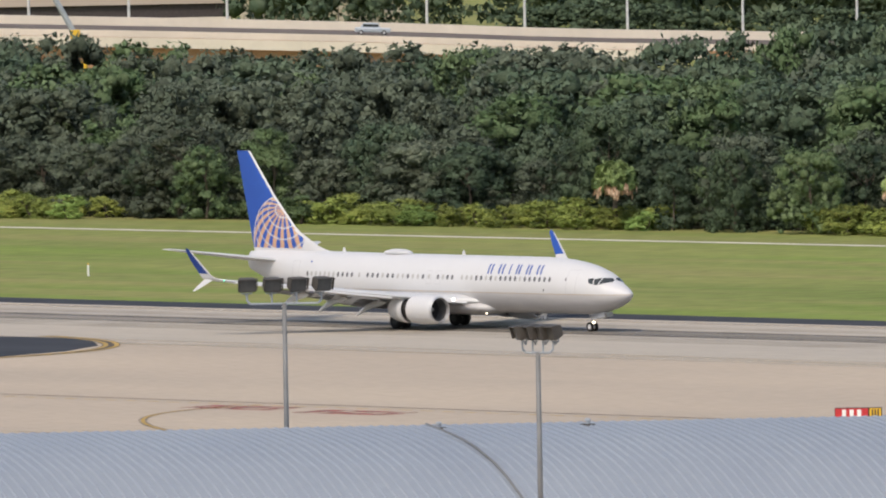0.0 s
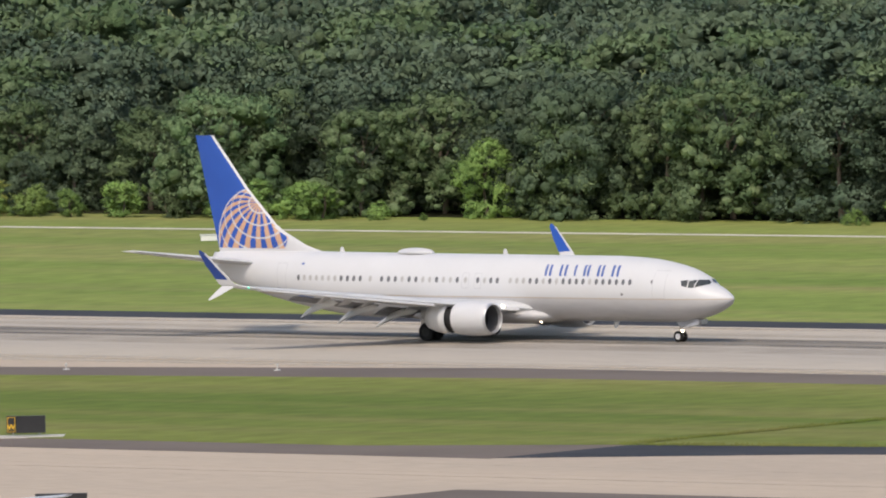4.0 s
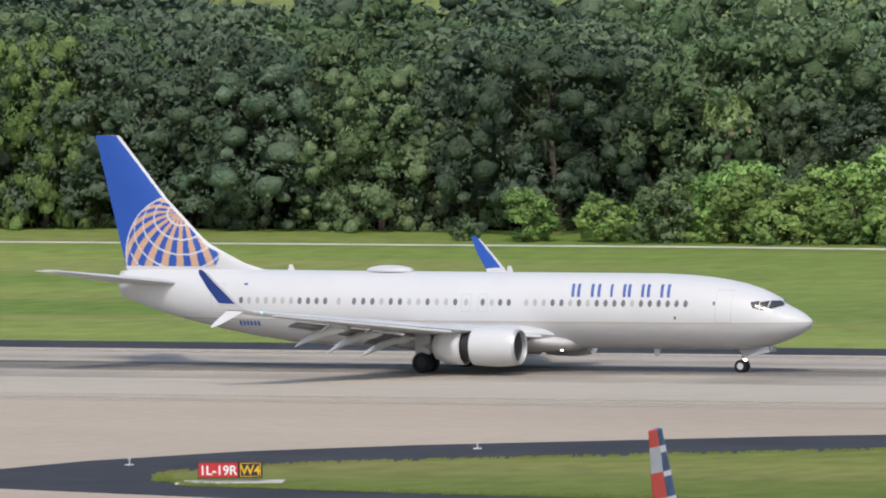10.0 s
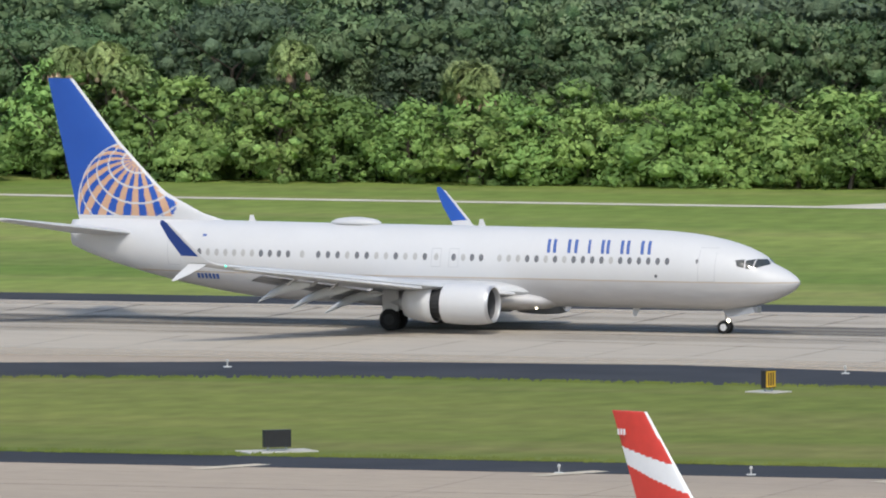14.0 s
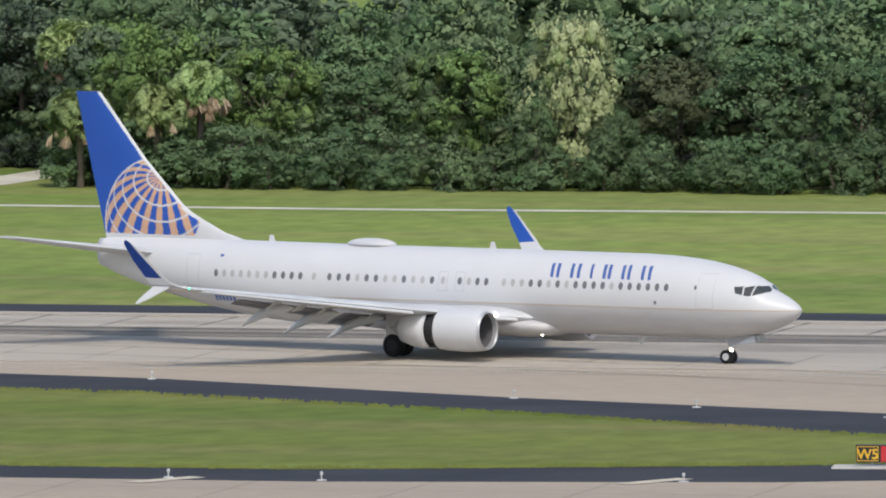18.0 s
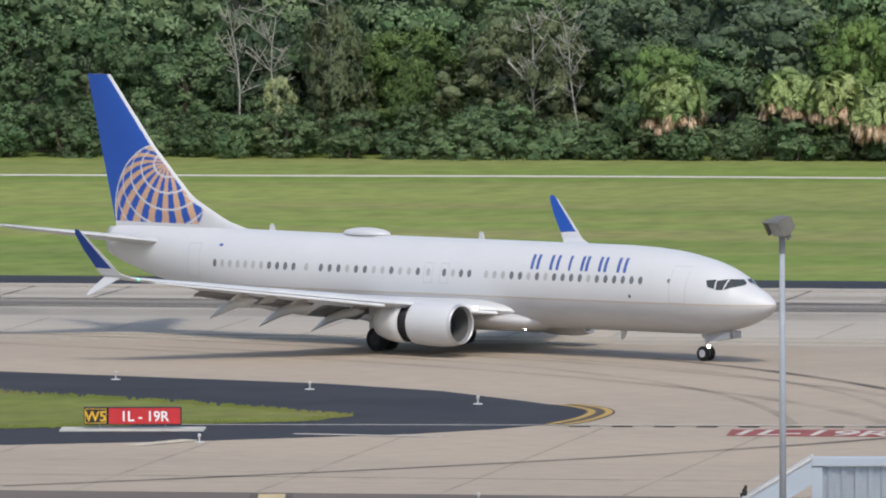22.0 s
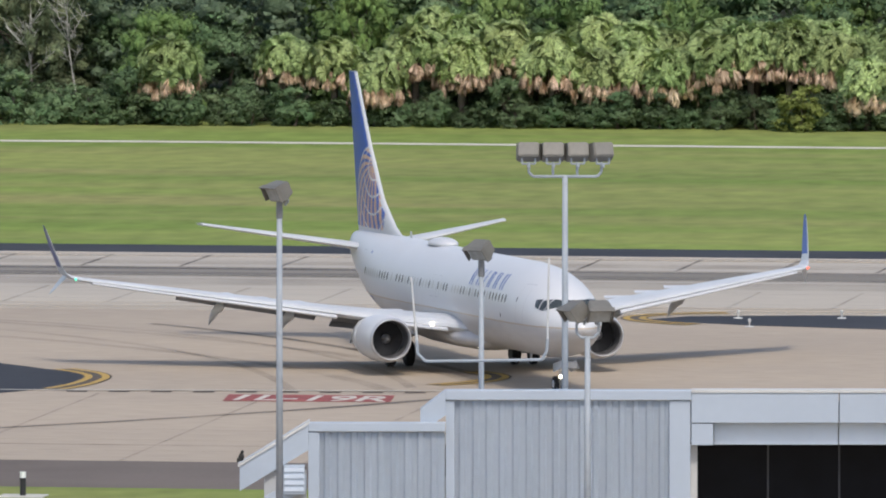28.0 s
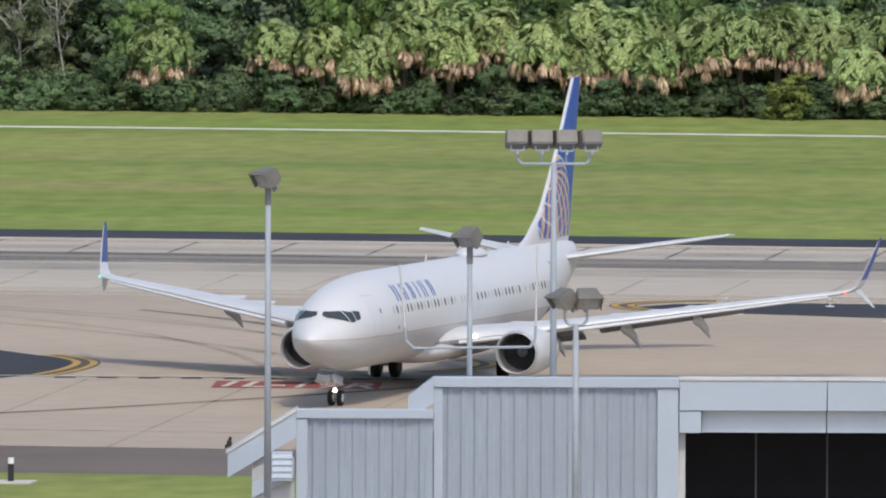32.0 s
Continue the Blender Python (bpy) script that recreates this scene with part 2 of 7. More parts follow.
for m_ in (GRASS, ROUGH_GRASS):
    mottle(m_, 0.24, 0.76)
mottle(CONC, 0.32, 0.68)
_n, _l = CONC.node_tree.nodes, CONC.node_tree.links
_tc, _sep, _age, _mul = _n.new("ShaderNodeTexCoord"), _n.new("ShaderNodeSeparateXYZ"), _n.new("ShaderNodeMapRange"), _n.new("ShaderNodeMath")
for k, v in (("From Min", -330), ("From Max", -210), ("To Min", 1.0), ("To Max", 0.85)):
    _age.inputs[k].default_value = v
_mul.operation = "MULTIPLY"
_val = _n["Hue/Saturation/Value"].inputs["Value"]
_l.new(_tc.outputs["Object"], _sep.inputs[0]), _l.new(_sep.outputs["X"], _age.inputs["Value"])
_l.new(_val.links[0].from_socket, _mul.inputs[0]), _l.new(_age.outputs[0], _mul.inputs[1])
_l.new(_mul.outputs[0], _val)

ground = mesh_ob("ground", slab([(-4500, -300), (2500, -300), (2500, 4500), (-4500, 4500)], -0.6, -0.03), GRASS)
tagged(ground, "mown airfield grass in bright and dull green bands", "ground", kind="structure")
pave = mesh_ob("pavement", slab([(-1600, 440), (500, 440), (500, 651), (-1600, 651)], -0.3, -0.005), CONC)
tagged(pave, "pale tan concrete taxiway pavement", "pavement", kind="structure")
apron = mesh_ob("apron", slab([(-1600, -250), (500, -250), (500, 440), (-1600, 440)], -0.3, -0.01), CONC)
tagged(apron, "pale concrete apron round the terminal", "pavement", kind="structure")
RUNC = mat("runway_concrete", (0.41, 0.365, 0.31), 0.85, var=0.12, scale=0.04, fine=2.0, bump=0.1, color2=(0.475, 0.42, 0.345), spec=0.2, stretch=(0.15, 1, 1))
mottle(RUNC, 0.32, 0.68)
rwy = mesh_ob("runway", slab([(-1600, 651), (500, 651), (500, 694.8), (-1600, 694.8)], -0.3, 0.0), RUNC)
tagged(rwy, "long grey concrete runway with rubber marks", "runway", kind="structure")
far_sh = mesh_ob("runway_shoulder", slab([(-1600, 694.8), (500, 694.8), (500, 701.2), (-1600, 701.2)], -0.3, -0.004), ASPH)
tagged(far_sh, "dark asphalt shoulder along the runway", "shoulder", kind="structure")

# asphalt fringes and the grass islands on them
TUFTED = []


def island(asphalt, grass, name, old=False):
    a = mesh_ob("asphalt_fringe", slab(asphalt, -0.2, 0.012), ASPH_OLD if old else ASPH)
    tagged(a, "brownish weathered asphalt fringe" if old else "dark asphalt fringe round a grass island", "shoulder", kind="structure")
    if grass:
        TUFTED.append(grass)
        g = mesh_ob("grass_island", slab(grass, -0.2, 0.04), ROUGH_GRASS)
        tagged(g, "grass island between runway and taxiway", "grass", kind="structure")


island([(-1500, 651), (-770, 652), (-756, 655.5), (-750, 655.5), (-745, 653), (-739.5, 648.7), (-735, 641.7), (-733, 634), (-736, 628), (-760, 624), (-1500, 626)], [(-1500, 644), (-800, 640), (-790, 637), (-800, 634), (-1500, 634)], "a")
island([(-608, 634), (-560, 640), (-540, 645), (-510, 652), (-455, 652), (-455, 586), (-455, 579.5), (-560, 579.5), (-590, 590), (-606, 612)],
       [(-596, 626), (-560, 632.5), (-530, 638), (-500, 643), (-455, 643.6), (-455, 592), (-470, 586.5), (-555, 585.5), (-580, 597), (-595, 614)], "b", True)
island([(-455, 651.8), (-425, 651.5), (-412, 650.5), (-402, 647.5), (-393, 641), (-387.8, 634), (-386.8, 625), (-387.3, 616), (-392, 607), (-401, 600), (-415, 595.5), (-440, 588), (-455, 580)],
       [(-455.5, 643.6), (-420, 641.5), (-405, 638.5), (-397.6, 632), (-396.5, 626), (-399, 617), (-407, 608), (-418, 601), (-438, 595), (-455.5, 591.5)], "c")
island([(-299, 591), (-299.7, 594), (-299, 598), (-297, 606.5), (-292.5, 614.5), (-286, 620.5), (-270, 630.5), (-256, 637), (-238, 644.5), (-222, 650), (-205, 651.6), (-190, 648.5), (-174, 644.2), (-154, 634), (-124, 622.5), (-117.7, 618.2), (-112.5, 611.8), (-110, 608.6), (-108.8, 606.2), (-108.4, 604), (-108.4, 601.4), (-109, 598.5), (-110.8, 595), (-114, 591.6), (-122, 586.5), (-130, 583), (-150, 579.5), (-240, 578.8), (-270, 581), (-294, 588)],
       [(-287, 594), (-288.8, 598.5), (-288, 601.5), (-284.6, 606.3), (-280.8, 609), (-266, 618), (-251, 627), (-236, 632.5), (-216, 637.5), (-190, 637), (-172, 633), (-150, 622), (-128, 609), (-119, 601.5), (-120, 598.5), (-132, 592.5), (-152, 586.3), (-240, 585), (-270, 588), (-284, 591)], "d")
island([(-90, 647), (-88, 650), (-82, 651.6), (300, 651.8), (300, 636), (-40, 636), (-70, 640), (-84, 644)], [(-40, 645), (300, 645), (300, 637), (-30, 638)], "e")
shd = mesh_ob("taxiway_shoulder", slab([(-440, 543.5), (300, 543.5), (300, 557.8), (-440, 557.8)], -0.2, 0.012), ASPH_OLD)
tagged(shd, "brown weathered asphalt taxiway shoulder", "shoulder", kind="structure")
apr = mesh_ob("apron_grass", slab([(-112, 480), (-20, 480), (-20, 543.6), (-112, 543.6)], -0.2, 0.04), GRASS)
tagged(apr, "grass verge beside the taxiway shoulder", "grass", kind="structure")

# perimeter track and its two side tracks
track = mesh_ob("perimeter_track", ribbon([(-1500, 802), (-800, 801), (-450, 802.5), (-400, 803.8), (-350, 803.2), (-320, 800.5), (-290, 797.5), (-200, 795.5), (-140, 798.5), (0, 797), (300, 797)], 1.9, -0.012), GRAVEL)
tagged(track, "pale gravel perimeter track in the grass", "track", kind="structure")
for pts in ([(-526, 801.2), (-518, 803.4), (-514, 809), (-513.2, 822), (-512, 840)], [(-240.5, 796.6), (-237, 801), (-234.5, 808), (-232.5, 820), (-231, 846)]):
    sp = mesh_ob("side_track", ribbon(pts, 3.8, -0.014), GRAVEL)
    tagged(sp, "pale gravel side track leading into the trees", "track", kind="structure")


# ---- woods along the field ----
def leaf_mat(name, color, color2, isl=0.18, obj=0.32, hue=0.012, patch=0.13):
    m = mat(name, color, 0.55, var=0.25, scale=patch, fine=3.0, bump=0.0, color2=color2, spec=0.1, isl_var=isl, obj_var=obj, hue_var=hue)
    nt = m.node_tree
    N, L = nt.nodes, nt.links
    b = N["Principled BSDF"]
    tr = N.new("ShaderNodeBsdfTranslucent")
    L.new(b.inputs["Base Color"].links[0].from_socket, tr.inputs["Color"])
    mx = N.new("ShaderNodeMixShader")
    mx.inputs[0].default_value = 0.22
    L.new(b.outputs[0], mx.inputs[1]), L.new(tr.outputs[0], mx.inputs[2])
    L.new(mx.outputs[0], N["Material Output"].inputs["Surface"])
    return m


# dark, mid, sunlit and grey wood tones carry extra blue as distance haze
LEAF_TONES = {
    "leaf_dark": ((0.068, 0.104, 0.065), (0.126, 0.166, 0.108)),
    "leaf_mid": ((0.096, 0.150, 0.067), (0.158, 0.208, 0.109)),
    # brighter copy of the wood tones, sunlight put into the leaf colour
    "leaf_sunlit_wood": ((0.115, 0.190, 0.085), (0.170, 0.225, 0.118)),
    "leaf_bright": ((0.27, 0.40, 0.118), (0.19, 0.30, 0.098)),
    "leaf_lime": ((0.33, 0.37, 0.10), (0.23, 0.28, 0.08)),
    "leaf_pale": ((0.52, 0.56, 0.31), (0.3, 0.37, 0.16)),
    "leaf_olive": ((0.135, 0.172, 0.088), (0.175, 0.198, 0.110)),
    "leaf_fresh": ((0.20, 0.29, 0.095), (0.15, 0.225, 0.08)),
    # greyed tone for the farthest wood, distance haze mixed into the leaf colour
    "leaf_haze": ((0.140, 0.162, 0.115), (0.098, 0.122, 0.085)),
    "leaf_grey": ((0.115, 0.158, 0.096), (0.083, 0.12, 0.070)),
}
LEAF_DARK, LEAF_MID, LEAF_SUN, LEAF_BRIGHT, LEAF_LIME, LEAF_PALE, LEAF_OLIVE, LEAF_FRESH, LEAF_HAZE, LEAF_GREY = (leaf_mat(k, *v, obj=0.04 if k == "leaf_pale" else 0.32) for k, v in LEAF_TONES.items())
FROND = leaf_mat("palm_frond", (0.39, 0.475, 0.2), (0.245, 0.345, 0.132), isl=0.4, obj=0.2)
DEAD = leaf_mat("dead_frond", (0.66, 0.50, 0.36), (0.30, 0.185, 0.11), isl=0.5, patch=0.9)
BARK = mat("bark", (0.13, 0.105, 0.08), 0.9, var=0.3, scale=2.0, fine=12, bump=0.5, stretch=(1, 1, 0.3))
CLUMPS = {}
for key, tones in LEAF_TONES.items():
    # dense leaf masses inside the crowns, with the same tones and a leafy relief
    c = mat("clump_" + key, tuple(q * 0.98 for q in tones[0]), 0.7, var=0.3, scale=0.5, fine=5.0, bump=1.0, color2=tuple(q * 0.98 for q in tones[1]), spec=0.03, obj_var=0.04 if key == "leaf_pale" else 0.32, isl_var=0.22, hue_var=0.01)
    c.node_tree.nodes["Bump"].inputs["Distance"].default_value = 0.3
    CLUMPS[key] = c
nprng = np.random.default_rng(11)
SQ = np.array([1, 1, 0.82])


def sub_lobes(lobes, rng, per, ratio):
    """Small clumps set over the outsides of the big masses of a crown."""
    out = []
    for x, y, z, r in lobes:
        for k in range(per):
            d = rng.normal(size=3)
            d[2] += 0.25
            d /= np.linalg.norm(d)
            q = np.array((x, y, z)) + d * SQ * r * rng.uniform(0.72, 0.95)
            out.append((*q, r * rng.uniform(0.45, 1.35) * ratio, x, y, z))
    return out


def clumps_of(lobes, rng, per=11, ratio=0.44):
    """The outer clumps of a crown: (x, y, z, r, and the middle of their mass)."""
    big, lob = np.array(lobes), np.array(sub_lobes(lobes, rng, per, ratio))
    keep = lob[:, 2] + lob[:, 3] > 0.1
    for q in big:
        keep &= np.linalg.norm((lob[:, :3] - q[:3]) / SQ, axis=1) > q[3] * 0.62
    return lob[keep]


def leaf_cloud(lob, n, size, rng, centre):
    """Leaf tufts over the clumps of a crown, with the normals of the soft clump shape."""
    w = lob[:, 3] ** 2
    # leaves stand in tufts of seven on uneven clumps
    nt = n // 7
    pick = rng.choice(len(lob), nt, p=w / w.sum())
    d = rng.normal(size=(nt, 3))
    d[:, 2] += 0.4
    d /= np.linalg.norm(d, axis=1)[:, None]
    c = lob[pick, :3] + d * SQ * (lob[pick, 3] * (0.66 + 0.62 * rng.beta(1.6, 2.2, nt)))[:, None]
    pick, c = np.repeat(pick, 7), np.repeat(c, 7, 0)
    n = len(c)
    off = rng.normal(size=(n, 3))
    d = np.repeat(d, 7, 0) + off * .4
    d /= np.linalg.norm(d, axis=1)[:, None]
    c = c + off * size * np.array([.85, .85, .6])
    out = c * np.array([1, 1, 0]) + np.maximum(0, c[:, 2:] - centre * .7) * np.array([0, 0, 1.0]) + 1e-4
    out /= np.linalg.norm(out, axis=1)[:, None]
    keep = (np.einsum("ij,ij->i", out, d) > -0.35) & (c[:, 2] > 0.02)
    c, d, out, cen = c[keep], d[keep], out[keep], lob[pick, 4:7][keep]
    n = len(c)
    nrm = d * 0.7 + out * 0.3 + rng.normal(size=(n, 3)) * 0.5
    nrm /= np.linalg.norm(nrm, axis=1)[:, None]
    a = np.cross(nrm, rng.normal(size=(n, 3)))
    a /= np.linalg.norm(a, axis=1)[:, None]
    b = np.cross(nrm, a)
    s = size * rng.uniform(0.6, 1.3, n)[:, None]
    v = np.stack([c + a * s * 0.75, c - a * s * 0.4 + b * s * 0.5, c - a * s * 0.4 - b * s * 0.5], 1)
    mass = (c - cen) / SQ
    mass /= np.linalg.norm(mass, axis=1)[:, None] + 1e-9
    soft = mass * 0.85 + d * 0.5 + out * 0.4 + nrm * 0.15 + np.array([0, 0, .1])
    soft /= np.linalg.norm(soft, axis=1)[:, None]
    return v.reshape(-1, 3), np.repeat(soft, 3, 0)


def tri_mesh(name, verts, material, normals=None):
    n = len(verts) // 3
    me = bpy.data.meshes.new(name)
    me.vertices.add(len(verts))
    me.vertices.foreach_set("co", np.asarray(verts, np.float32).ravel())
    me.loops.add(3 * n)
    me.loops.foreach_set("vertex_index", np.arange(3 * n, dtype=np.int32))
    me.polygons.add(n)
    me.polygons.foreach_set("loop_start", np.arange(0, 3 * n, 3, dtype=np.int32))
    me.update(calc_edges=True)
    if normals is not None:
        me.polygons.foreach_set("use_smooth", np.ones(n, bool))
        me.normals_split_custom_set_from_vertices(np.asarray(normals, np.float32))
    me.materials.append(material)
    return me


def tree_lobes(h, spread, rng, low=0.2, count=12):
    """Masses of a round crown that reaches low down."""
    out = [(0, 0, h * 0.60, spread * 0.62)]
    for k in range(count):
        f = low + (1 - low) * (k + rng.uniform(0, 1)) / count
        rad = spread * math.sin(math.pi * min(1, 0.28 + 0.64 * f)) * rng.uniform(0.4, 0.72)
        a = 2.4 * k + rng.uniform(-.5, .5)
        r = spread * rng.uniform(0.3, 0.46)
        out.append((rad * math.cos(a), rad * math.sin(a), min(h - r * 0.95, max(r * 0.6, h * f)), r))
    # low boughs that hang to the ground
    for k in range(6):
        a = 1.05 * k + rng.uniform(-.3, .3)
        r = spread * rng.uniform(0.26, 0.36)
        out.append((spread * .62 * math.cos(a), spread * .62 * math.sin(a), r * rng.uniform(.5, .9), r))
    return out


def bush_lobes(h, spread, rng, count=10):
    out = [(0, 0, h * 0.35, min(spread * 0.6, h * .5))]
    for k in range(count):
        a, f = 2.4 * k + rng.uniform(-.5, .5), rng.uniform(0.1, 1)
        r = spread * rng.uniform(0.28, 0.46)
        rad = spread * rng.uniform(0.25, 0.8) * (1 - 0.45 * f)
        out.append((rad * math.cos(a), rad * math.sin(a), max(r * 0.35, h * f - r * 0.8), r))
    return out


def ico_arrays(level):
    ico = bmesh.new()
    bmesh.ops.create_icosphere(ico, subdivisions=level, radius=1.0)
    out = np.array([v.co for v in ico.verts]), np.array([[v.index for v in f.verts] for f in ico.faces])
    ico.free()
    return out


ICO = ico_arrays(1)


def core_arrays(lob, fac=0.64):
    """Uneven leaf masses, one for each clump (x, y, z, r, ...)."""
    iv, ifc = ICO
    lob = np.asarray(lob)
    rng = np.random.default_rng(len(lob))
    rad = lob[:, 3][:, None, None] * fac * rng.uniform(.6, 1.2, (len(lob), len(iv), 1))
    vs = iv[None] * SQ * rad + lob[:, None, :3]
    fs = ifc[None] + (np.arange(len(lob)) * len(iv))[:, None, None]
    return vs.reshape(-1, 3), fs.reshape(-1, 3)


def core_mesh(lob, material):
    v, f = core_arrays(lob[lob[:, 3] > np.median(lob[:, 3]) * .8])
    me = bpy.data.meshes.new("foliage_core")
    me.from_pydata(v.tolist(), [], f.tolist())
    me.polygons.foreach_set("use_smooth", np.ones(len(f), bool))
    me.materials.append(material)
    return me


def trunk_mesh(h, spread, rng):
    bm = bmesh.new()
    p = Vector((0, 0, -0.1))
    r = 0.1 + h * 0.016
    for k in range(4):
        q = p + Vector((rng.uniform(-.3, .3), rng.uniform(-.3, .3), h * 0.16))
        tube(bm, p, q, r, r * 0.8, seg=8)
        p, r = q, r * 0.8
    for k in range(6):
        a = 2 * math.pi * k / 6 + rng.uniform(-.4, .4)
        q = p + Vector((math.cos(a) * spread * 0.55, math.sin(a) * spread * 0.55, h * rng.uniform(0.1, 0.28)))
        tube(bm, p - Vector((0, 0, h * 0.1 * (k % 3))), q, r * 0.6, r * 0.15, seg=6)
    me = bpy.data.meshes.new("trunk")
    bm.to_mesh(me)
    bm.free()
    me.materials.append(BARK)
    return me


def tuft_arrays(xy, rng, z, tall):
    """Three leaning blades at each place."""
    n = len(xy)
    out = []
    for k in range(3):
        a = rng.uniform(-.7, .7, n)
        w = rng.uniform(.04, .1, n)
        h = tall * rng.uniform(.5, 1.2, n)
        side = np.stack([np.cos(a) * w, np.sin(a) * w, np.zeros(n)], 1)
        foot = np.stack([xy[:, 0] + rng.normal(size=n) * .07, xy[:, 1] + rng.normal(size=n) * .07, np.full(n, z)], 1)
        tip = foot + np.stack([rng.normal(size=n) * .06, .05 + rng.uniform(0, .12, n), h], 1)
        side *= np.sign(side[:, :1])
        out.append(np.stack([foot - side, foot + side, tip], 1))
    return np.concatenate(out).reshape(-1, 3)


def grass_tufts(outline, rng, step=.09):
    """Uneven rim of longer grass round an island."""
    P = np.array(outline)
    pts = []
    for p, q in zip(P, np.roll(P, -1, 0)):
        m = max(1, int(np.linalg.norm(q - p) / step))
        t = rng.uniform(0, 1, m)[:, None]
        pts.append(p + (q - p) * t + rng.normal(size=(m, 2)) * .2)
    v = tuft_arrays(np.concatenate(pts), rng, .03, .16)
    ob = new("grass_tufts", tri_mesh("grass_tufts", v, ROUGH_GRASS, np.tile((0.0, 0.0, 1.0), (len(v), 1))))
    tagged(ob, "longer uneven grass along the rim of the island", "grass", kind="stuff")


for k, outline in enumerate(TUFTED):
    if k in (2, 3):
        grass_tufts(outline, np.random.default_rng(40 + k))


# prototype shapes, shared by all trees of a kind; heights are 10 m and 5 m
protos = []
for k in range(7):
    h, sp = 10.0, (5.2, 6.0, 4.4, 5.6, 6.6, 4.8, 5.4)[k]
    lob = tree_lobes(h, sp, nprng, count=(12, 14, 11, 13, 15, 10, 13)[k])
    lob = clumps_of(lob, nprng, 13, 0.42)
    protos.append((*leaf_cloud(lob, 11900, 0.21, nprng, 4.5), lob, h, sp))
bush_protos = []
for k in range(6):
    h, sp = 5.0, (3.0, 3.6, 2.6, 3.3, 4.2, 3.8)[k]
    lob = bush_lobes(h, sp, nprng)
    lob = clumps_of(lob, nprng, 11, 0.42)
    bush_protos.append((*leaf_cloud(lob, 4200, 0.2, nprng, 1.5), lob, h, sp))
tree_meshes = {}


def plant(kind, k, x, y, height, turn, material, label, category, group, wide=1.0):
    lv, ln, lob, h, sp = (protos if kind == "tree" else bush_protos)[k]
    key = (kind, k, material.name)
    if key not in tree_meshes:
        tree_meshes[key] = tri_mesh("crown", lv, material, ln)
        tree_meshes[key + ("core",)] = core_mesh(lob, CLUMPS[material.name])
        tree_meshes.setdefault((kind, k, "trunk"), trunk_mesh(h, sp, nprng))
    sc = height / h
    t = thing("tree" if kind == "tree" else "shrub", pose(x, y, -0.03, 0, 0, turn) @ Matrix.Diagonal((sc * wide, sc * wide, sc, 1)), label, category, group)
    new("crown", tree_meshes[key]).parent = t
    new("inner_foliage", tree_meshes[key + ("core",)]).parent = t
    new("trunk", tree_meshes[(kind, k, "trunk")]).parent = t
    return t


tr = random.Random(3)
TREE_LABELS = {"leaf_dark": "dark green broad-leaved tree in the wood edge", "leaf_mid": "green broad-leaved tree in the wood edge", "leaf_grey": "grey-green tree with thin foliage", "leaf_haze": "grey-green tree with thin foliage, dulled by haze in its colour", "leaf_pale": "pale tree with whitish young leaves", "leaf_bright": "bright green vine-covered tree", "leaf_sunlit_wood": "mid-green broad-leaved tree in the wood edge", "leaf_lime": "lime green young tree", "leaf_olive": "olive-brown tree with thin dry foliage", "leaf_fresh": "fresh green broad-leaved tree behind the palms"}
GAPS = ((-515, -510), (-238.5, -230))


def in_gap(x, grow=0.0):
    return any(a - grow < x < b + grow for a, b in GAPS)


def front_height(x):
    """Height of the first trees at the wood's edge, along the field."""
    return float(np.interp(x, [-1000, -930, -860, -840, -700, -640, -560, -500, -420, -398, -345, -335, -240, -215, -150, -80], [5.5, 7, 6.5, 7, 8, 9, 10, 10.5, 9.5, 11.5, 11, 9, 8.5, 8, 8, 7]))


def hedge_height(x):
    """Height of the thicket or palmetto scrub in front of the woods; none where trees reach the grass."""
    if any(a < x < b for a, b in ((-952, -934), (-906, -859), (-841, -825), (-778, -690))):
        return 2.3
    return float(np.interp(x, [-690, -689, -655, -645, -610, -600, -560, -534, -510, -460, -440, -428, -412, -408, -372, -368, -352, -320, -285, -244, -238, -228, -208, -142, -138, -80], [2, 2.5, 3, 0, 0, 5, 5, 4, 6.5, 6.0, 5.0, 4.5, 4.6, 0, 0, 2.5, 5.6, 6.4, 6.8, 6, 3, 3.8, 3.2, 3.0, 2.6, 2.6])) if x > -690 else 0.0


# litter colour is near black: the shade below the trees is put into it
floor_m = mat("litter_with_shade", (0.03, 0.032, 0.018), 0.95, var=0.3, scale=0.4, fine=3.0, bump=0.3, spec=0.02)
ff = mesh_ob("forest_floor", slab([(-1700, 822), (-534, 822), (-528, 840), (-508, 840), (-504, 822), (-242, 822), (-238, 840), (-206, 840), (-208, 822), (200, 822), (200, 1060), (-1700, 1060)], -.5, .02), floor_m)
tagged(ff, "leaf litter under the trees, coloured dark as their shade", "ground", kind="structure")
x = -985.0
while x < -82:
    w = tr.random()
    material = LEAF_DARK if w < 0.5 else LEAF_MID if w < 0.8 else LEAF_GREY
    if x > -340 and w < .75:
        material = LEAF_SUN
    if x > -235 and w > .72:
        material = LEAF_OLIVE if w > .86 else LEAF_FRESH
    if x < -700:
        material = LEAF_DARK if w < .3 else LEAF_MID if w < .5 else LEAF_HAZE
    hh = hedge_height(x)
    h = front_height(x) * tr.uniform(0.78, 1.18)
    if not in_gap(x, 2):
        plant("tree", tr.randrange(7), x, (823.5 if hh < .5 else 826.5) + tr.uniform(-1.5, 2.5), h, tr.uniform(0, 360), material, TREE_LABELS[material.name], "tree", "wood edge trees", wide=tr.uniform(0.85, 1.15) * (9 / h) ** .4)
    x += tr.uniform(4.6, 7.2)
FORE = 8.5
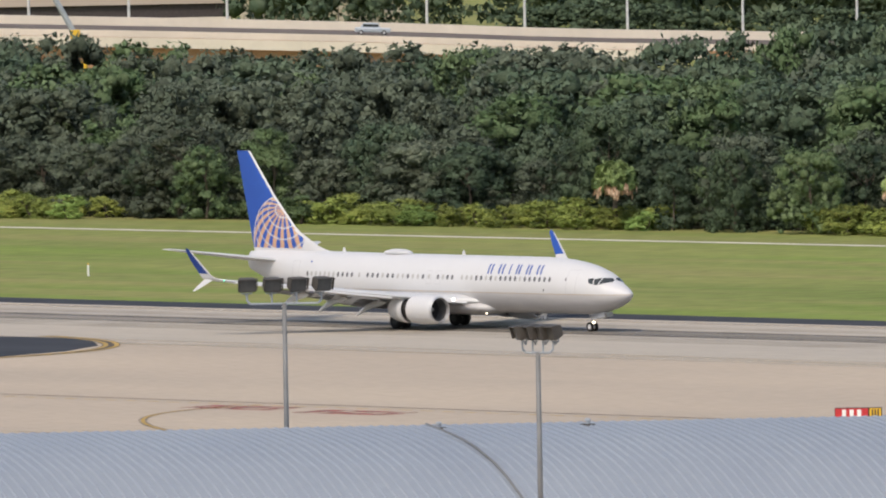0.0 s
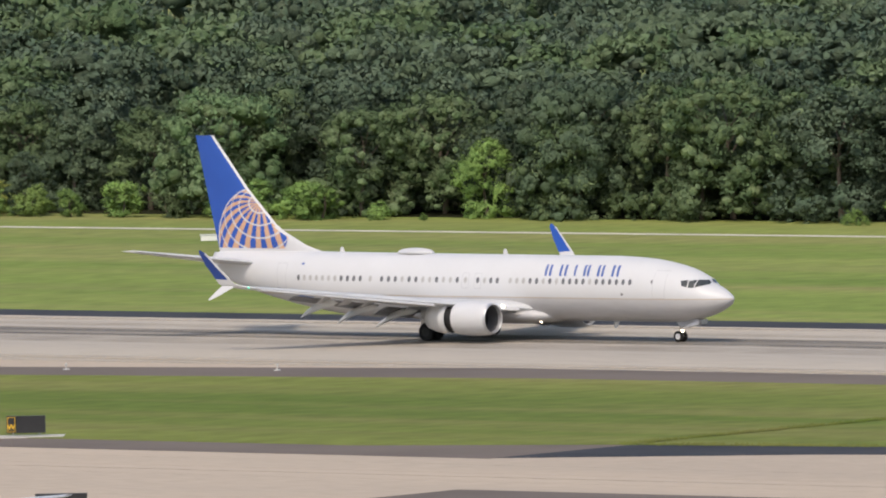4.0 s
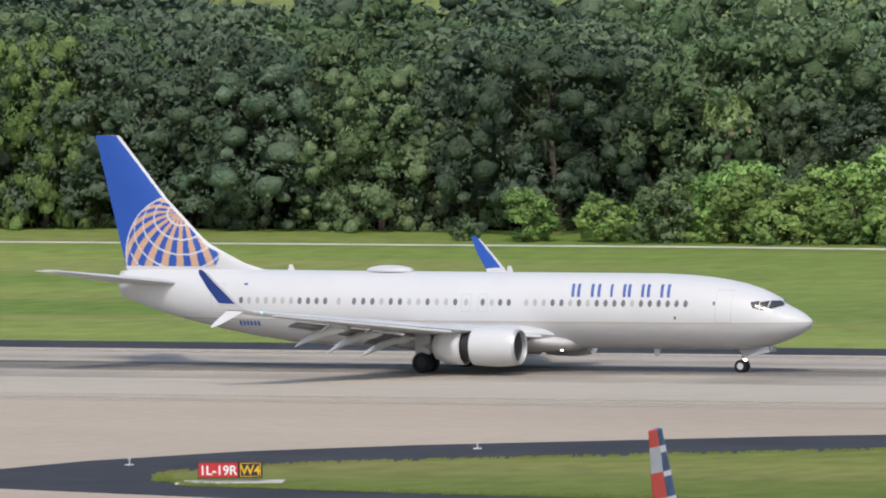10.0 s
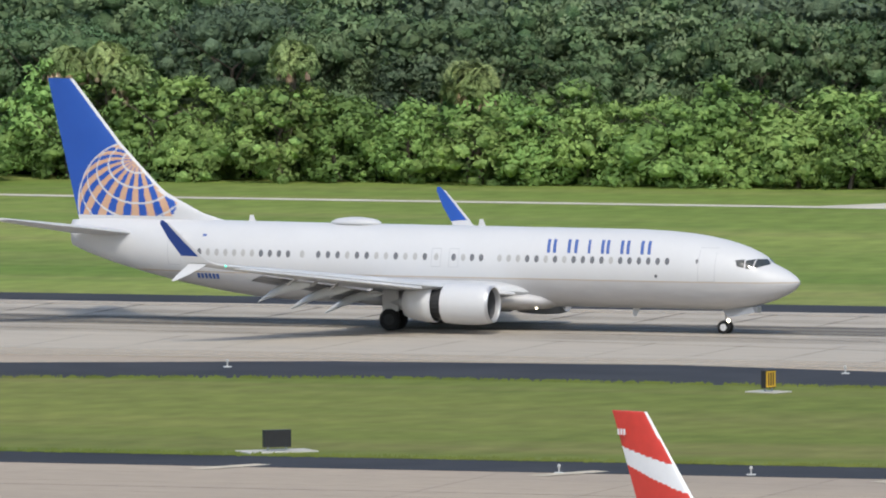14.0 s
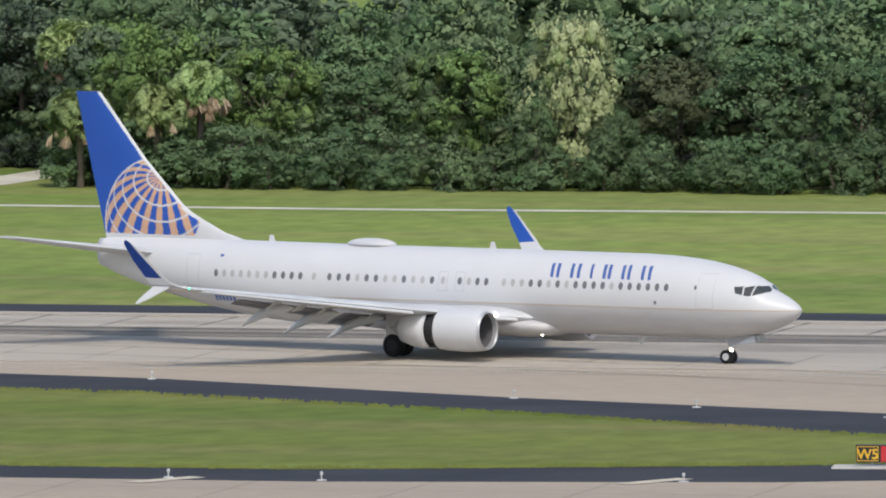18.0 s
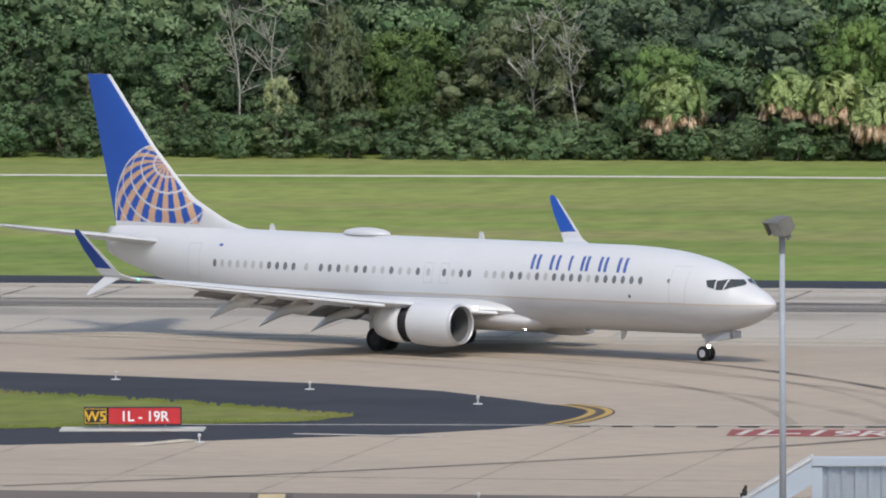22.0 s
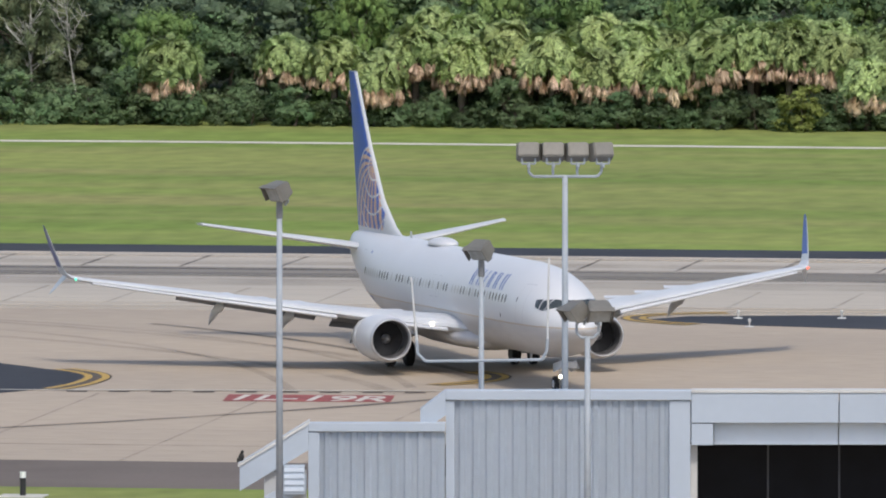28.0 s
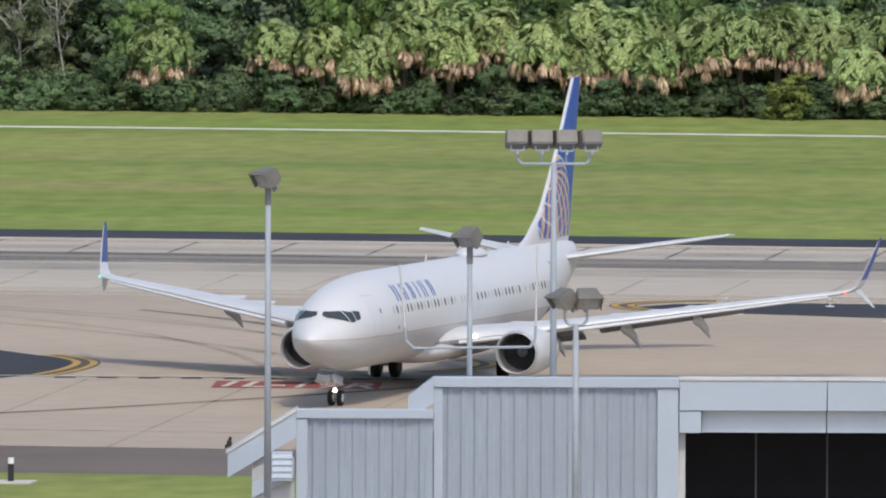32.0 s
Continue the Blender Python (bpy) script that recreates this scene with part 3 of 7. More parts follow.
# shrubs of the thicket
for row in range(2):
    x = -960.0 + row * 2
    while x < -84:
        hh = hedge_height(x)
        low = x < -690
        if hh > 0.4 and not in_gap(x, 1) and (row == 0 or low or hh > 4 or x > -240):
            lime = -431 < x < -408 or (low and tr.random() < .95)
            vine = -640 < x < -240 or x < -640
            shady = -466 < x < -431
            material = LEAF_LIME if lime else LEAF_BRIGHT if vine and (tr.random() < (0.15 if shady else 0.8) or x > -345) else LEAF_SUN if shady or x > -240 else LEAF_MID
            h = hh * tr.uniform(0.72, 1.12) * (0.8 if row == 0 and hh > 4 else 1.0)
            plant("shrub", tr.randrange(6), x, (817.6 if row == 0 else 820.5) - (FORE if -373 < x < -300 else 0) + tr.uniform(-.8, .8), h, tr.uniform(0, 360), material, "yellow-green palmetto scrub on the grass edge" if low and lime else "bright green vine-covered shrub in the thicket" if material is not LEAF_MID else "green shrub below the trees", "shrub", "thicket shrubs", wide=tr.uniform(1.0, 1.35) * (1.5 if low else 1.0))
        x += tr.uniform(3.2, 5.2) * (0.95 if low else 0.8 if x > -240 else 1.0)
# single plants that stand out
for k, px, py, h, wide, material in ((1, -196, 822.5, 10.4, .6, LEAF_PALE), (2, -197.5, 819.3, 5.4, .7, LEAF_SUN), (5, -192.5, 819.6, 5.0, .7, LEAF_MID), (3, -206, 827, 8, .8, LEAF_MID), (0, -168, 826, 8, .8, LEAF_GREY), (2, -118.5, 825.5, 8.2, .8, LEAF_FRESH), (1, -123.5, 826, 8, .7, LEAF_FRESH), (3, -131.5, 825, 7.8, .5, LEAF_BRIGHT), (5, -112, 826, 8, .7, LEAF_FRESH), (4, -103, 827, 7.6, .8, LEAF_FRESH), (0, -93, 826, 7.4, .8, LEAF_FRESH), (6, -163, 823, 9, .5, LEAF_OLIVE), (2, -151, 823, 8.4, .5, LEAF_OLIVE), (5, -158, 821, 6, .6, LEAF_FRESH), (3, -166, 820, 4.6, .5, LEAF_PALE), (4, -143, 822, 6.5, .7, LEAF_FRESH), (3, -874, 825, 9.6, .75, LEAF_GREY), (1, -851.5, 818.5, 7.2, .72, LEAF_GREY), (4, -841.5, 818, 7.0, .8, LEAF_MID), (2, -859.5, 819, 5.6, .8, LEAF_DARK), (4, -669, 821, 9.2, .95, LEAF_SUN), (2, -687, 818.5, 4.8, .8, LEAF_DARK), (1, -405.5, 822.5, 12.9, .7, LEAF_FRESH), (4, -368, 821, 12, .95, LEAF_DARK), (1, -381, 822, 11, .9, LEAF_MID), (0, -392, 823, 12.5, .85, LEAF_GREY), (3, -657, 822, 8, 1, LEAF_MID), (5, -645, 822, 6, .9, LEAF_BRIGHT), (1, -637, 822, 7.5, 1, LEAF_MID), (2, -625, 822, 7, 1.1, LEAF_MID), (6, -341, 826, 8.5, 1, LEAF_BRIGHT), (6, -504, 821, 7.2, 1.1, LEAF_BRIGHT), (2, -497, 820, 6.2, 1.1, LEAF_BRIGHT), (0, -549, 818.5, 5.5, 1, LEAF_MID), (2, -541, 819, 5, 1.1, LEAF_DARK), (3, -513, 838, 10.5, 1, LEAF_DARK), (5, -520, 832, 9, 1, LEAF_MID), (0, -507, 840, 11, 1, LEAF_MID), (1, -228, 836, 9.5, .8, LEAF_FRESH), (4, -221.5, 832, 8.5, .7, LEAF_FRESH), (2, -236, 842, 10, 1, LEAF_DARK)):
    plant("tree", k, px, py, h, 40 * k, material, TREE_LABELS.get(material.name, "lime green young tree"), "tree", "wood edge trees", wide)


# the wood behind, too many to count
def stuff_wood(name, spots, material, label, coarse=1, low=0.15):
    out, nor, cv, cf, base = [], [], [], [], 0
    for k, px, py, h, wide, a in spots:
        lv, ln, lob, h0, sp = protos[k]
        step_ = coarse + (py > 848)
        far = py > 872
        cut = low if py < 846 or py > 1050 else .55
        tri = lv.reshape(-1, 3, 3)[::step_]
        nn = ln.reshape(-1, 3, 3)[::step_]
        ok = tri[:, 0, 2] > h0 * cut
        tri, nn = tri[ok], nn[ok]
        cen = tri.mean(1, keepdims=True)
        tri = cen + (tri - cen) * step_ ** 0.45
        c, s = math.cos(a), math.sin(a)
        R = np.array([[c, -s, 0], [s, c, 0], [0, 0, 1]])
        S = np.array([h / h0 * wide, h / h0 * wide, h / h0])
        out.append((tri.reshape(-1, 3) * S) @ R.T + np.array([px, py, 0]))
        nor.append(nn.reshape(-1, 3) @ R.T)
        v, f = core_arrays(lob[(lob[:, 2] > h0 * (cut + .15 * far)) & (lob[:, 3] > np.median(lob[:, 3]))], 0.7)
        cv.append((v * S) @ R.T + np.array([px, py, 0]))
        cf.append(f + base)
        base += len(v)
    ob = tagged(new(name, tri_mesh(name, np.concatenate(out), material, np.concatenate(nor))), label, "woods", kind="stuff")
    me = bpy.data.meshes.new("inner_foliage")
    me.from_pydata(np.concatenate(cv).tolist(), [], np.concatenate(cf).tolist())
    me.polygons.foreach_set("use_smooth", np.ones(len(me.polygons), bool))
    me.materials.append(CLUMPS[material.name])
    new("inner_foliage", me).parent = ob
    return ob


spots = {k: [] for k in range(5)}
for y0, lo, hi, dx in ((833, 8.6, 11.2, 7.5), (842, 10, 12.2, 8), (853, 11, 12.6, 8.5), (866, 11.6, 13, 9.5), (881, 12, 13.4, 10.5), (898, 12.4, 13.8, 11.5), (916, 12.8, 14.2, 12), (936, 13.2, 14.6, 13), (960, 13.4, 15, 14), (990, 13.5, 15, 15)):
    x = -1.17 * y0
    while x < -0.1 * y0:
        f = x / y0
        if not (in_gap(x) and y0 < 836) and not (y0 > 870 and f > -.34) and not (y0 > 905 and (f > -.48 or f < -.95)):
            h = tr.uniform(lo, hi) * (0.95 if f > -.3 else 1.0) * (0.98 if f < -1.03 else 1.0)
            if y0 < 836:
                h = max(h * .8, front_height(x) * tr.uniform(1.0, 1.2))
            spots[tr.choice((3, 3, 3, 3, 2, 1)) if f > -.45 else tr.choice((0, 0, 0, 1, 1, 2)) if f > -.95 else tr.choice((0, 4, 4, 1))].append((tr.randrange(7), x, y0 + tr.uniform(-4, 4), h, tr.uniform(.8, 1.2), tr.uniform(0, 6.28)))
        x += tr.uniform(.75, 1.25) * dx
# tall trees that hide part of the road behind
for k in range(16):
    spots[(0, 2, 0, 1)[k % 4]].append((tr.randrange(7), -928 + 2.4 * k + tr.uniform(-.8, .8), 893 + 5 * (k % 3), tr.uniform(13.8, 15.8), tr.uniform(.6, .85), tr.uniform(0, 6.28)))
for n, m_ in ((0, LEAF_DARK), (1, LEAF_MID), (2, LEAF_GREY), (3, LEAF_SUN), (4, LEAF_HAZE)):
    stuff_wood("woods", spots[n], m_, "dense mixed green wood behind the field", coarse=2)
# leafless grey crowns and snags among the trees
SNAG = mat("dead_branch", (0.45, 0.43, 0.38), 0.9, var=0.25, scale=1.0, fine=8, bump=0.2)
for px, py, h in ((-169, 822, 9.5), (-166.5, 822, 8.6), (-163, 823, 9.3), (-151, 822, 7.5), (-148.5, 823, 8.2), (-430, 822, 11), (-410, 820, 8)):
    sn = thing("bare_tree", pose(px, py, -0.03), "leafless tree with thin pale grey branches", "tree", "bare trees")
    bm = bmesh.new()
    p, r, tips = Vector((0, 0, 0)), .075, []
    for j in range(5):
        q = p + Vector((tr.uniform(-.35, .35), tr.uniform(-.2, .2), h * .19))
        tube(bm, p, q, r, r * .82, seg=7)
        p, r = q, r * .82
        tips.append((p.copy(), r))
    part("trunk", bm, SNAG, sn)
    for j in range(18):
        bm = bmesh.new()
        o, rr = tips[tr.choice((1, 2, 2, 3, 3, 4, 4))]
        a, el, ln = tr.uniform(3.3, 6.1), tr.uniform(.25, 1.25), tr.uniform(.9, 2.4)
        q = o + Vector((math.cos(a) * math.cos(el), math.sin(a) * math.cos(el), math.sin(el))) * ln
        tube(bm, o, q, rr * .5, .03, seg=5, caps=False)
        for z in range(4):
            e = o + (q - o) * tr.uniform(.4, .95)
            tube(bm, e, e + Vector((tr.uniform(-.7, .7), tr.uniform(-.7, .1), tr.uniform(.1, .8))), .03, .012, seg=4, caps=False)
        part("branch", bm, SNAG, sn)


# ---- palms ----
def palm_meshes(rng, nf, ns):
    """A dome of overlapping drooping fans, and dead fans hanging below; the crown is about 4 m wide."""
    gv, gn, dv, dn = [], [], [], []
    for k in range(nf + ns):
        alive = k < nf
        a = rng.uniform(0, 2 * math.pi)
        el = math.asin(rng.uniform(-0.3, 1.0)) if alive else rng.uniform(-0.5, -0.05)
        d = np.array([math.cos(a) * math.cos(el), math.sin(a) * math.cos(el), math.sin(el)])
        s1 = np.array([-math.sin(a), math.cos(a), 0.0])
        fall = np.cross(s1, d)
        fall = fall if fall[2] < 0 else -fall
        tip0 = d * (rng.uniform(0.9, 1.5) if alive else rng.uniform(0.9, 1.65)) * np.array([1.1, 1.1, 1.1])
        lift = rng.uniform(0.45, 1.0) if alive else 0.05
        axis = d * lift + fall * rng.uniform(-.25, .5) + s1 * rng.uniform(-.9, .9)
        if not alive:
            axis = d * rng.uniform(0, .7) + np.array([0, 0, -1.0]) + s1 * rng.uniform(-.6, .6)
        axis /= np.linalg.norm(axis)
        side = np.cross(d, axis)
        side /= np.linalg.norm(side) + 1e-9
        ln = rng.uniform(0.38, 0.72) if alive else rng.uniform(0.45, 0.95)
        n = 13 if alive else 6
        for q in range(n):
            f = ((q + .5) / n * 2 - 1) * (1.5 if alive else 0.42)
            v = axis * math.cos(f) + side * math.sin(f)
            m = tip0 + v * ln * .55
            e = tip0 + v * ln - np.array([0, 0, .12 * ln]) - d * .1 * ln
            w = (side * math.cos(f) - axis * math.sin(f)) * (0.06 if alive else .075)
            tri = [tip0 - w * .4, m - w, m + w, m - w, e, m + w]
            nn = d + np.array([0, 0, .3]) + rng.normal(size=3) * .45
            nn = nn / np.linalg.norm(nn)
            g = np.cross(tri[1] - tri[0], tri[2] - tri[0])
            if g @ d < 0:
                tri = [tri[0], tri[2], tri[1], tri[3], tri[5], tri[4]]
            (gv if alive else dv).extend(tri)
            (gn if alive else dn).extend([nn] * 6)
    return np.array(gv), np.array(gn), np.array(dv), np.array(dn)


palm_protos = []
for k in range(5):
    g, gn, d, dn = palm_meshes(nprng, 270, 72 if k < 3 else 18)
    palm_protos.append((tri_mesh("fronds", g, FROND, gn), tri_mesh("dead_fronds", d, DEAD, dn)))


def palm(x, y, z, k, sc):
    t = thing("palm", pose(x, y, -0.03), "fan palm with a skirt of brown dead fronds" if k < 3 else "green fan palm standing among the shrubs", "palm", "fan palms")
    for me, nm in zip(palm_protos[k], ("fronds", "dead_fronds")):
        o = new(nm, me)
        o.parent, o.location, o.scale = t, (0, 0, z), (sc, sc, sc)
        o.rotation_euler = (0, 0, x * 7.7)
    bm = bmesh.new()
    for j in range(5):
        tube(bm, (0, 0, z * j / 5), (0, 0, z * (j + 1) / 5 + 0.02), 0.24, 0.2, seg=9)
    part("trunk", bm, BARK, t)


for px, py, pz in [(-865.6, 818, 4.6), (-830.5, 818, 4.4), (-818.9, 818, 4.0), (-774.4, 818, 5.1), (-765.8, 817, 3.4), (-738.4, 817, 4.5), (-735.8, 816, 1.8), (-723.6, 817, 3.6), (-709.3, 817, 3.3), (-706.4, 818, 4.3), (-703.9, 816, 1.7), (-581.2, 816, 2.3), (-582.7, 820, 5.2), (-575.6, 820, 4.7), (-569.8, 819, 3.8), (-557.6, 820, 5.0), (-553.3, 820, 4.9), (-548.1, 820, 5.0), (-540.4, 820, 5.2), (-524, 819, 3.4), (-518.2, 819, 3.7), (-505.5, 826, 7.5), (-494, 824, 8.2), (-357, 823, 7.2), (-321, 832, 10.6), (-469.7, 817, 4.3), (-462.5, 816, 4.5), (-449.1, 816, 4.5), (-295.0, 820.2, 6.9), (-297.9, 820.8, 6.7), (-293.5, 820, 6.0), (-282.8, 820, 7.1)]:
    palm(px, py, pz * (.9 if px < -690 else 1), tr.randrange(3 if px < -690 else 5), tr.uniform(0.8, 1.0) * (1.1 if px < -690 else 1))
for px, py, pz in [(-270.9, 819, 5.8), (-225.3, 817, 4.0), (-220.8, 818, 4.4), (-218.6, 820, 5.6), (-230.7, 834, 7.4), (-141.8, 818, 3.2), (-135.1, 819, 3.6), (-131.9, 818, 3.4), (-129.3, 817.5, 2.6), (-127.2, 819, 4.1), (-124.3, 818, 3.5), (-121.8, 819, 4.4), (-118.9, 818, 3.5), (-116.2, 818, 2.9), (-113.9, 818.5, 3.0), (-111.7, 818, 2.9), (-109.3, 818, 3.8), (-107.2, 819, 4.4), (-104.9, 819, 4.3), (-102.4, 819, 3.8), (-100.0, 817, 2.4), (-98.5, 820, 4.3), (-96, 819, 3.9), (-93.3, 819, 4.2), (-90.5, 818, 3.6), (-87.5, 819, 4.0)]:
    palm(px, py, pz, tr.randrange(3) if px > -200 else tr.randrange(5), tr.uniform(0.95, 1.2))


# low shrubs between the palm trunks, and one bright one
x = -146.0
while x < -85:
    plant("shrub", tr.randrange(6), x, 817.3 + tr.uniform(-.6, .6), tr.uniform(1.2, 2.3), tr.uniform(0, 360), LEAF_MID if tr.random() < .6 else LEAF_SUN, "dark green low shrub between palm trunks", "shrub", "shrubs below the palms", wide=tr.uniform(1.0, 1.5))
    x += tr.uniform(1.6, 2.8)
plant("shrub", 2, -103.6, 815.2, 2.7, 40, LEAF_LIME, "bright yellow-green shrub in front of the palms", "shrub", "shrubs below the palms", wide=1.25)
# a second line of palms behind the first
for k in range(17):
    palm(-127 + 2.45 * k + tr.uniform(-.5, .5), 822 + tr.uniform(-.6, .8), tr.uniform(3.6, 5.2), k % 3 if k % 2 else 3 + k % 2, tr.uniform(.95, 1.15))


# ---- terminal roof, flood-light masts, gate building ----
ROOFM = mat("roof_metal", (0.31, 0.345, 0.39), 0.45, metal=0.2, var=0.1, scale=0.15, fine=3.0, bump=0.05, color2=(0.285, 0.32, 0.37))
CLAD = mat("wall_cladding", (0.58, 0.65, 0.74), 0.55, metal=0.1, var=0.07, scale=0.4, fine=4.0, bump=0.05)
FASC = mat("fascia_metal", (0.40, 0.455, 0.53), 0.5, metal=0.1, var=0.05, scale=0.4, fine=4.0, bump=0.0)
GALV = mat("galvanised_steel", (0.36, 0.395, 0.435), 0.7, metal=0.1, var=0.15, scale=0.8, fine=8, bump=0.05)
WEATHERED = mat("weathered_steel", (0.21, 0.215, 0.22), 0.6, metal=0.2, var=0.2, scale=0.8, fine=8, bump=0.05)
HEAD = mat("floodlight_housing", (0.085, 0.075, 0.065), 0.65, metal=0.1, var=0.25, scale=1.5, fine=9, bump=0.1)
HGLASS = mat("floodlight_glass", (0.34, 0.35, 0.34), 0.2, var=0.2, scale=4, bump=0.0)
DIM_GLASS = mat("floodlight_dim_glass", (0.10, 0.095, 0.085), 0.3, var=0.2, scale=4, bump=0.0)
GLASS = mat("dark_glazing", (0.006, 0.007, 0.01), 0.12, var=0.3, scale=0.8, bump=0.0, spec=0.12)
MULL = mat("dark_mullion", (0.05, 0.05, 0.055), 0.5, var=0.2, bump=0.0)
SILL = mat("pale_rail", (0.55, 0.55, 0.54), 0.5, var=0.1, bump=0.0)
SOLID = mat("plain_wall", (0.42, 0.43, 0.44), 0.8, var=0.1, scale=0.3, bump=0.05)

# barrel roof: ridge runs along R, ribs run obliquely down to the eaves
RA, RD, RQ = Vector((-377.64, 416.67)), Vector((0.650, 0.760)), Vector((12.51, -3.456))
rib_prof = [(0, 0), (.129, .22), (.258, .46), (.354, .74), (.481, 1.25), (.575, 1.79), (.731, 2.89), (.809, 3.41), (.886, 4.04), (.947, 4.46), (1.0, 4.7)]
ZR = 15.2
bm = bmesh.new()


def roof_point(a, v, drop, lift=0.0, side=1):
    p = RA + RD * a + RQ * v * side
    return Vector((p.x, p.y, ZR - drop + lift))


step = 0.42
n = int(175 / step)
for side in (1, -1):
    prev = None
    for i in range(n + 1):
        a = -step * i
        row = []
        for off, lift in ((0.0, 0.0), (-0.06, 0.06), (-0.12, 0.0)):
            row.append([bm.verts.new(roof_point(a + off, v, d, lift, side)) for v, d in rib_prof])
        chain = ([prev] if prev else []) + row
        for r0, r1 in zip(chain, chain[1:]):
            for k in range(len(rib_prof) - 1):
                f = (r0[k], r0[k + 1], r1[k + 1], r1[k])
                bm.faces.new(f if side == 1 else f[::-1])
        prev = row[-1]
terminal = thing("terminal_building", pose(0, 0, 0), "terminal hall with a blue-grey ribbed metal barrel roof", "building")
bmesh.ops.recalc_face_normals(bm, faces=bm.faces)
part("roof", bm, ROOFM, terminal, "blue-grey standing seam roof")
# rim along the roof's end and eaves
rim = bmesh.new()
for (v0, d0), (v1, d1) in zip(rib_prof, rib_prof[1:]):
    tube(rim, roof_point(0.12, v0, d0, 0.02), roof_point(0.12, v1, d1, 0.02), 0.035, seg=6)
tube(rim, roof_point(0.2, 1, 4.75), roof_point(-175, 1, 4.75), 0.09, seg=6)
part("roof_rim", rim, WEATHERED, terminal, "grey roof edge trim")
cable = bmesh.new()
for (v0, d0), (v1, d1) in zip(rib_prof, rib_prof[1:]):
    tube(cable, roof_point(-51.2 - .5 * v0, v0, d0, .07), roof_point(-51.2 - .5 * v1, v1, d1, .07), .05, seg=6)
part("roof_cable", cable, WEATHERED, terminal, "dark cable lying down the roof")
walls = bmesh.new()
ends = [roof_point(-0.3, v, d, -0.15) for v, d in rib_prof]
base = [Vector((p.x, p.y, 0)) for p in ends]
va, vb = [walls.verts.new(p) for p in ends], [walls.verts.new(p) for p in base]
for k in range(len(ends) - 1):
    walls.faces.new((va[k], va[k + 1], vb[k + 1], vb[k]))
e2 = [roof_point(-174, 0.97, 4.6), roof_point(-174, 0.97, ZR)]
w = [walls.verts.new(p) for p in (roof_point(-0.3, 0.97, 4.6), roof_point(-0.3, 0.97, ZR), e2[1], e2[0])]
walls.faces.new(w)
ends_b = [roof_point(-0.3, v, d, -0.15, -1) for v, d in rib_prof]
va, vb = [walls.verts.new(p) for p in ends_b], [walls.verts.new((p.x, p.y, 0)) for p in ends_b]
for k in range(len(ends_b) - 1):
    walls.faces.new((va[k], va[k + 1], vb[k + 1], vb[k]))
bmesh.ops.solidify(walls, geom=walls.faces[:], thickness=0.2)
part("wall", walls, SOLID, terminal)
for a, v in ((-4.5, .38), (-4.3, .72), (-4.4, .79), (-19.5, .8), (-26.0, .04), (-33.0, .05), (-45, .04), (-51, .05)):
    d = float(np.interp(v, [q[0] for q in rib_prof], [q[1] for q in rib_prof]))
    p = roof_point(a, v, d)
    vb = part("roof_vent", lathe([(0, .1), (.16, .09), (.17, .14), (.24, .11), (.27, .02)], axis="z", seg=10, close=False), GALV, terminal, "small roof vent")
    vb.location = p
    part("vent_base", boxed(-.25, .25, -.18, .18, -.1, .04, .02), HEAD, vb)


def floodlight(parent, x, y, z, face, tilt, mat_h=HEAD, size=1.0):
    """Box floodlight: deep housing that narrows to the back, sunk glass under a visor, U-shaped yoke below."""
    fl = part("floodlight", bmesh.new(), mat_h, parent, "box floodlight")
    bm = bmesh.new()
    box(bm, -.37, .37, -.24, .24, -.29, .29)
    for v in bm.verts:
        if v.co.y > 0:
            v.co.x *= 0.84
            v.co.z *= 0.74
    bmesh.ops.bevel(bm, geom=bm.edges[:], offset=0.035, segments=2, affect="EDGES")
    bm.to_mesh(fl.data)
    bm.free()
    fl.location, fl.rotation_euler = (x, y, z), (radians(tilt), 0, radians(face))
    fl.scale = (size, size, size)
    part("lens", boxed(-.32, .32, -.25, -.232, -.24, .24), HGLASS if mat_h is not HEAD else DIM_GLASS, fl, "front glass")
    bm = boxed(-.39, .39, -.4, -.22, .275, .3)
    box(bm, -.39, -.37, -.36, -.22, -.2, .29), box(bm, .37, .39, -.36, -.22, -.2, .29)
    part("visor", bm, mat_h, fl)
    part("yoke", tubes([((-.2, .05, -.2), (-.2, 0, -.4), .03), ((.2, .05, -.2), (.2, 0, -.4), .03), ((-.2, 0, -.4), (.2, 0, -.4), .03), ((0, 0, -.38), (0, 0, -.52), .05)], seg=6), GALV, fl)
    return fl


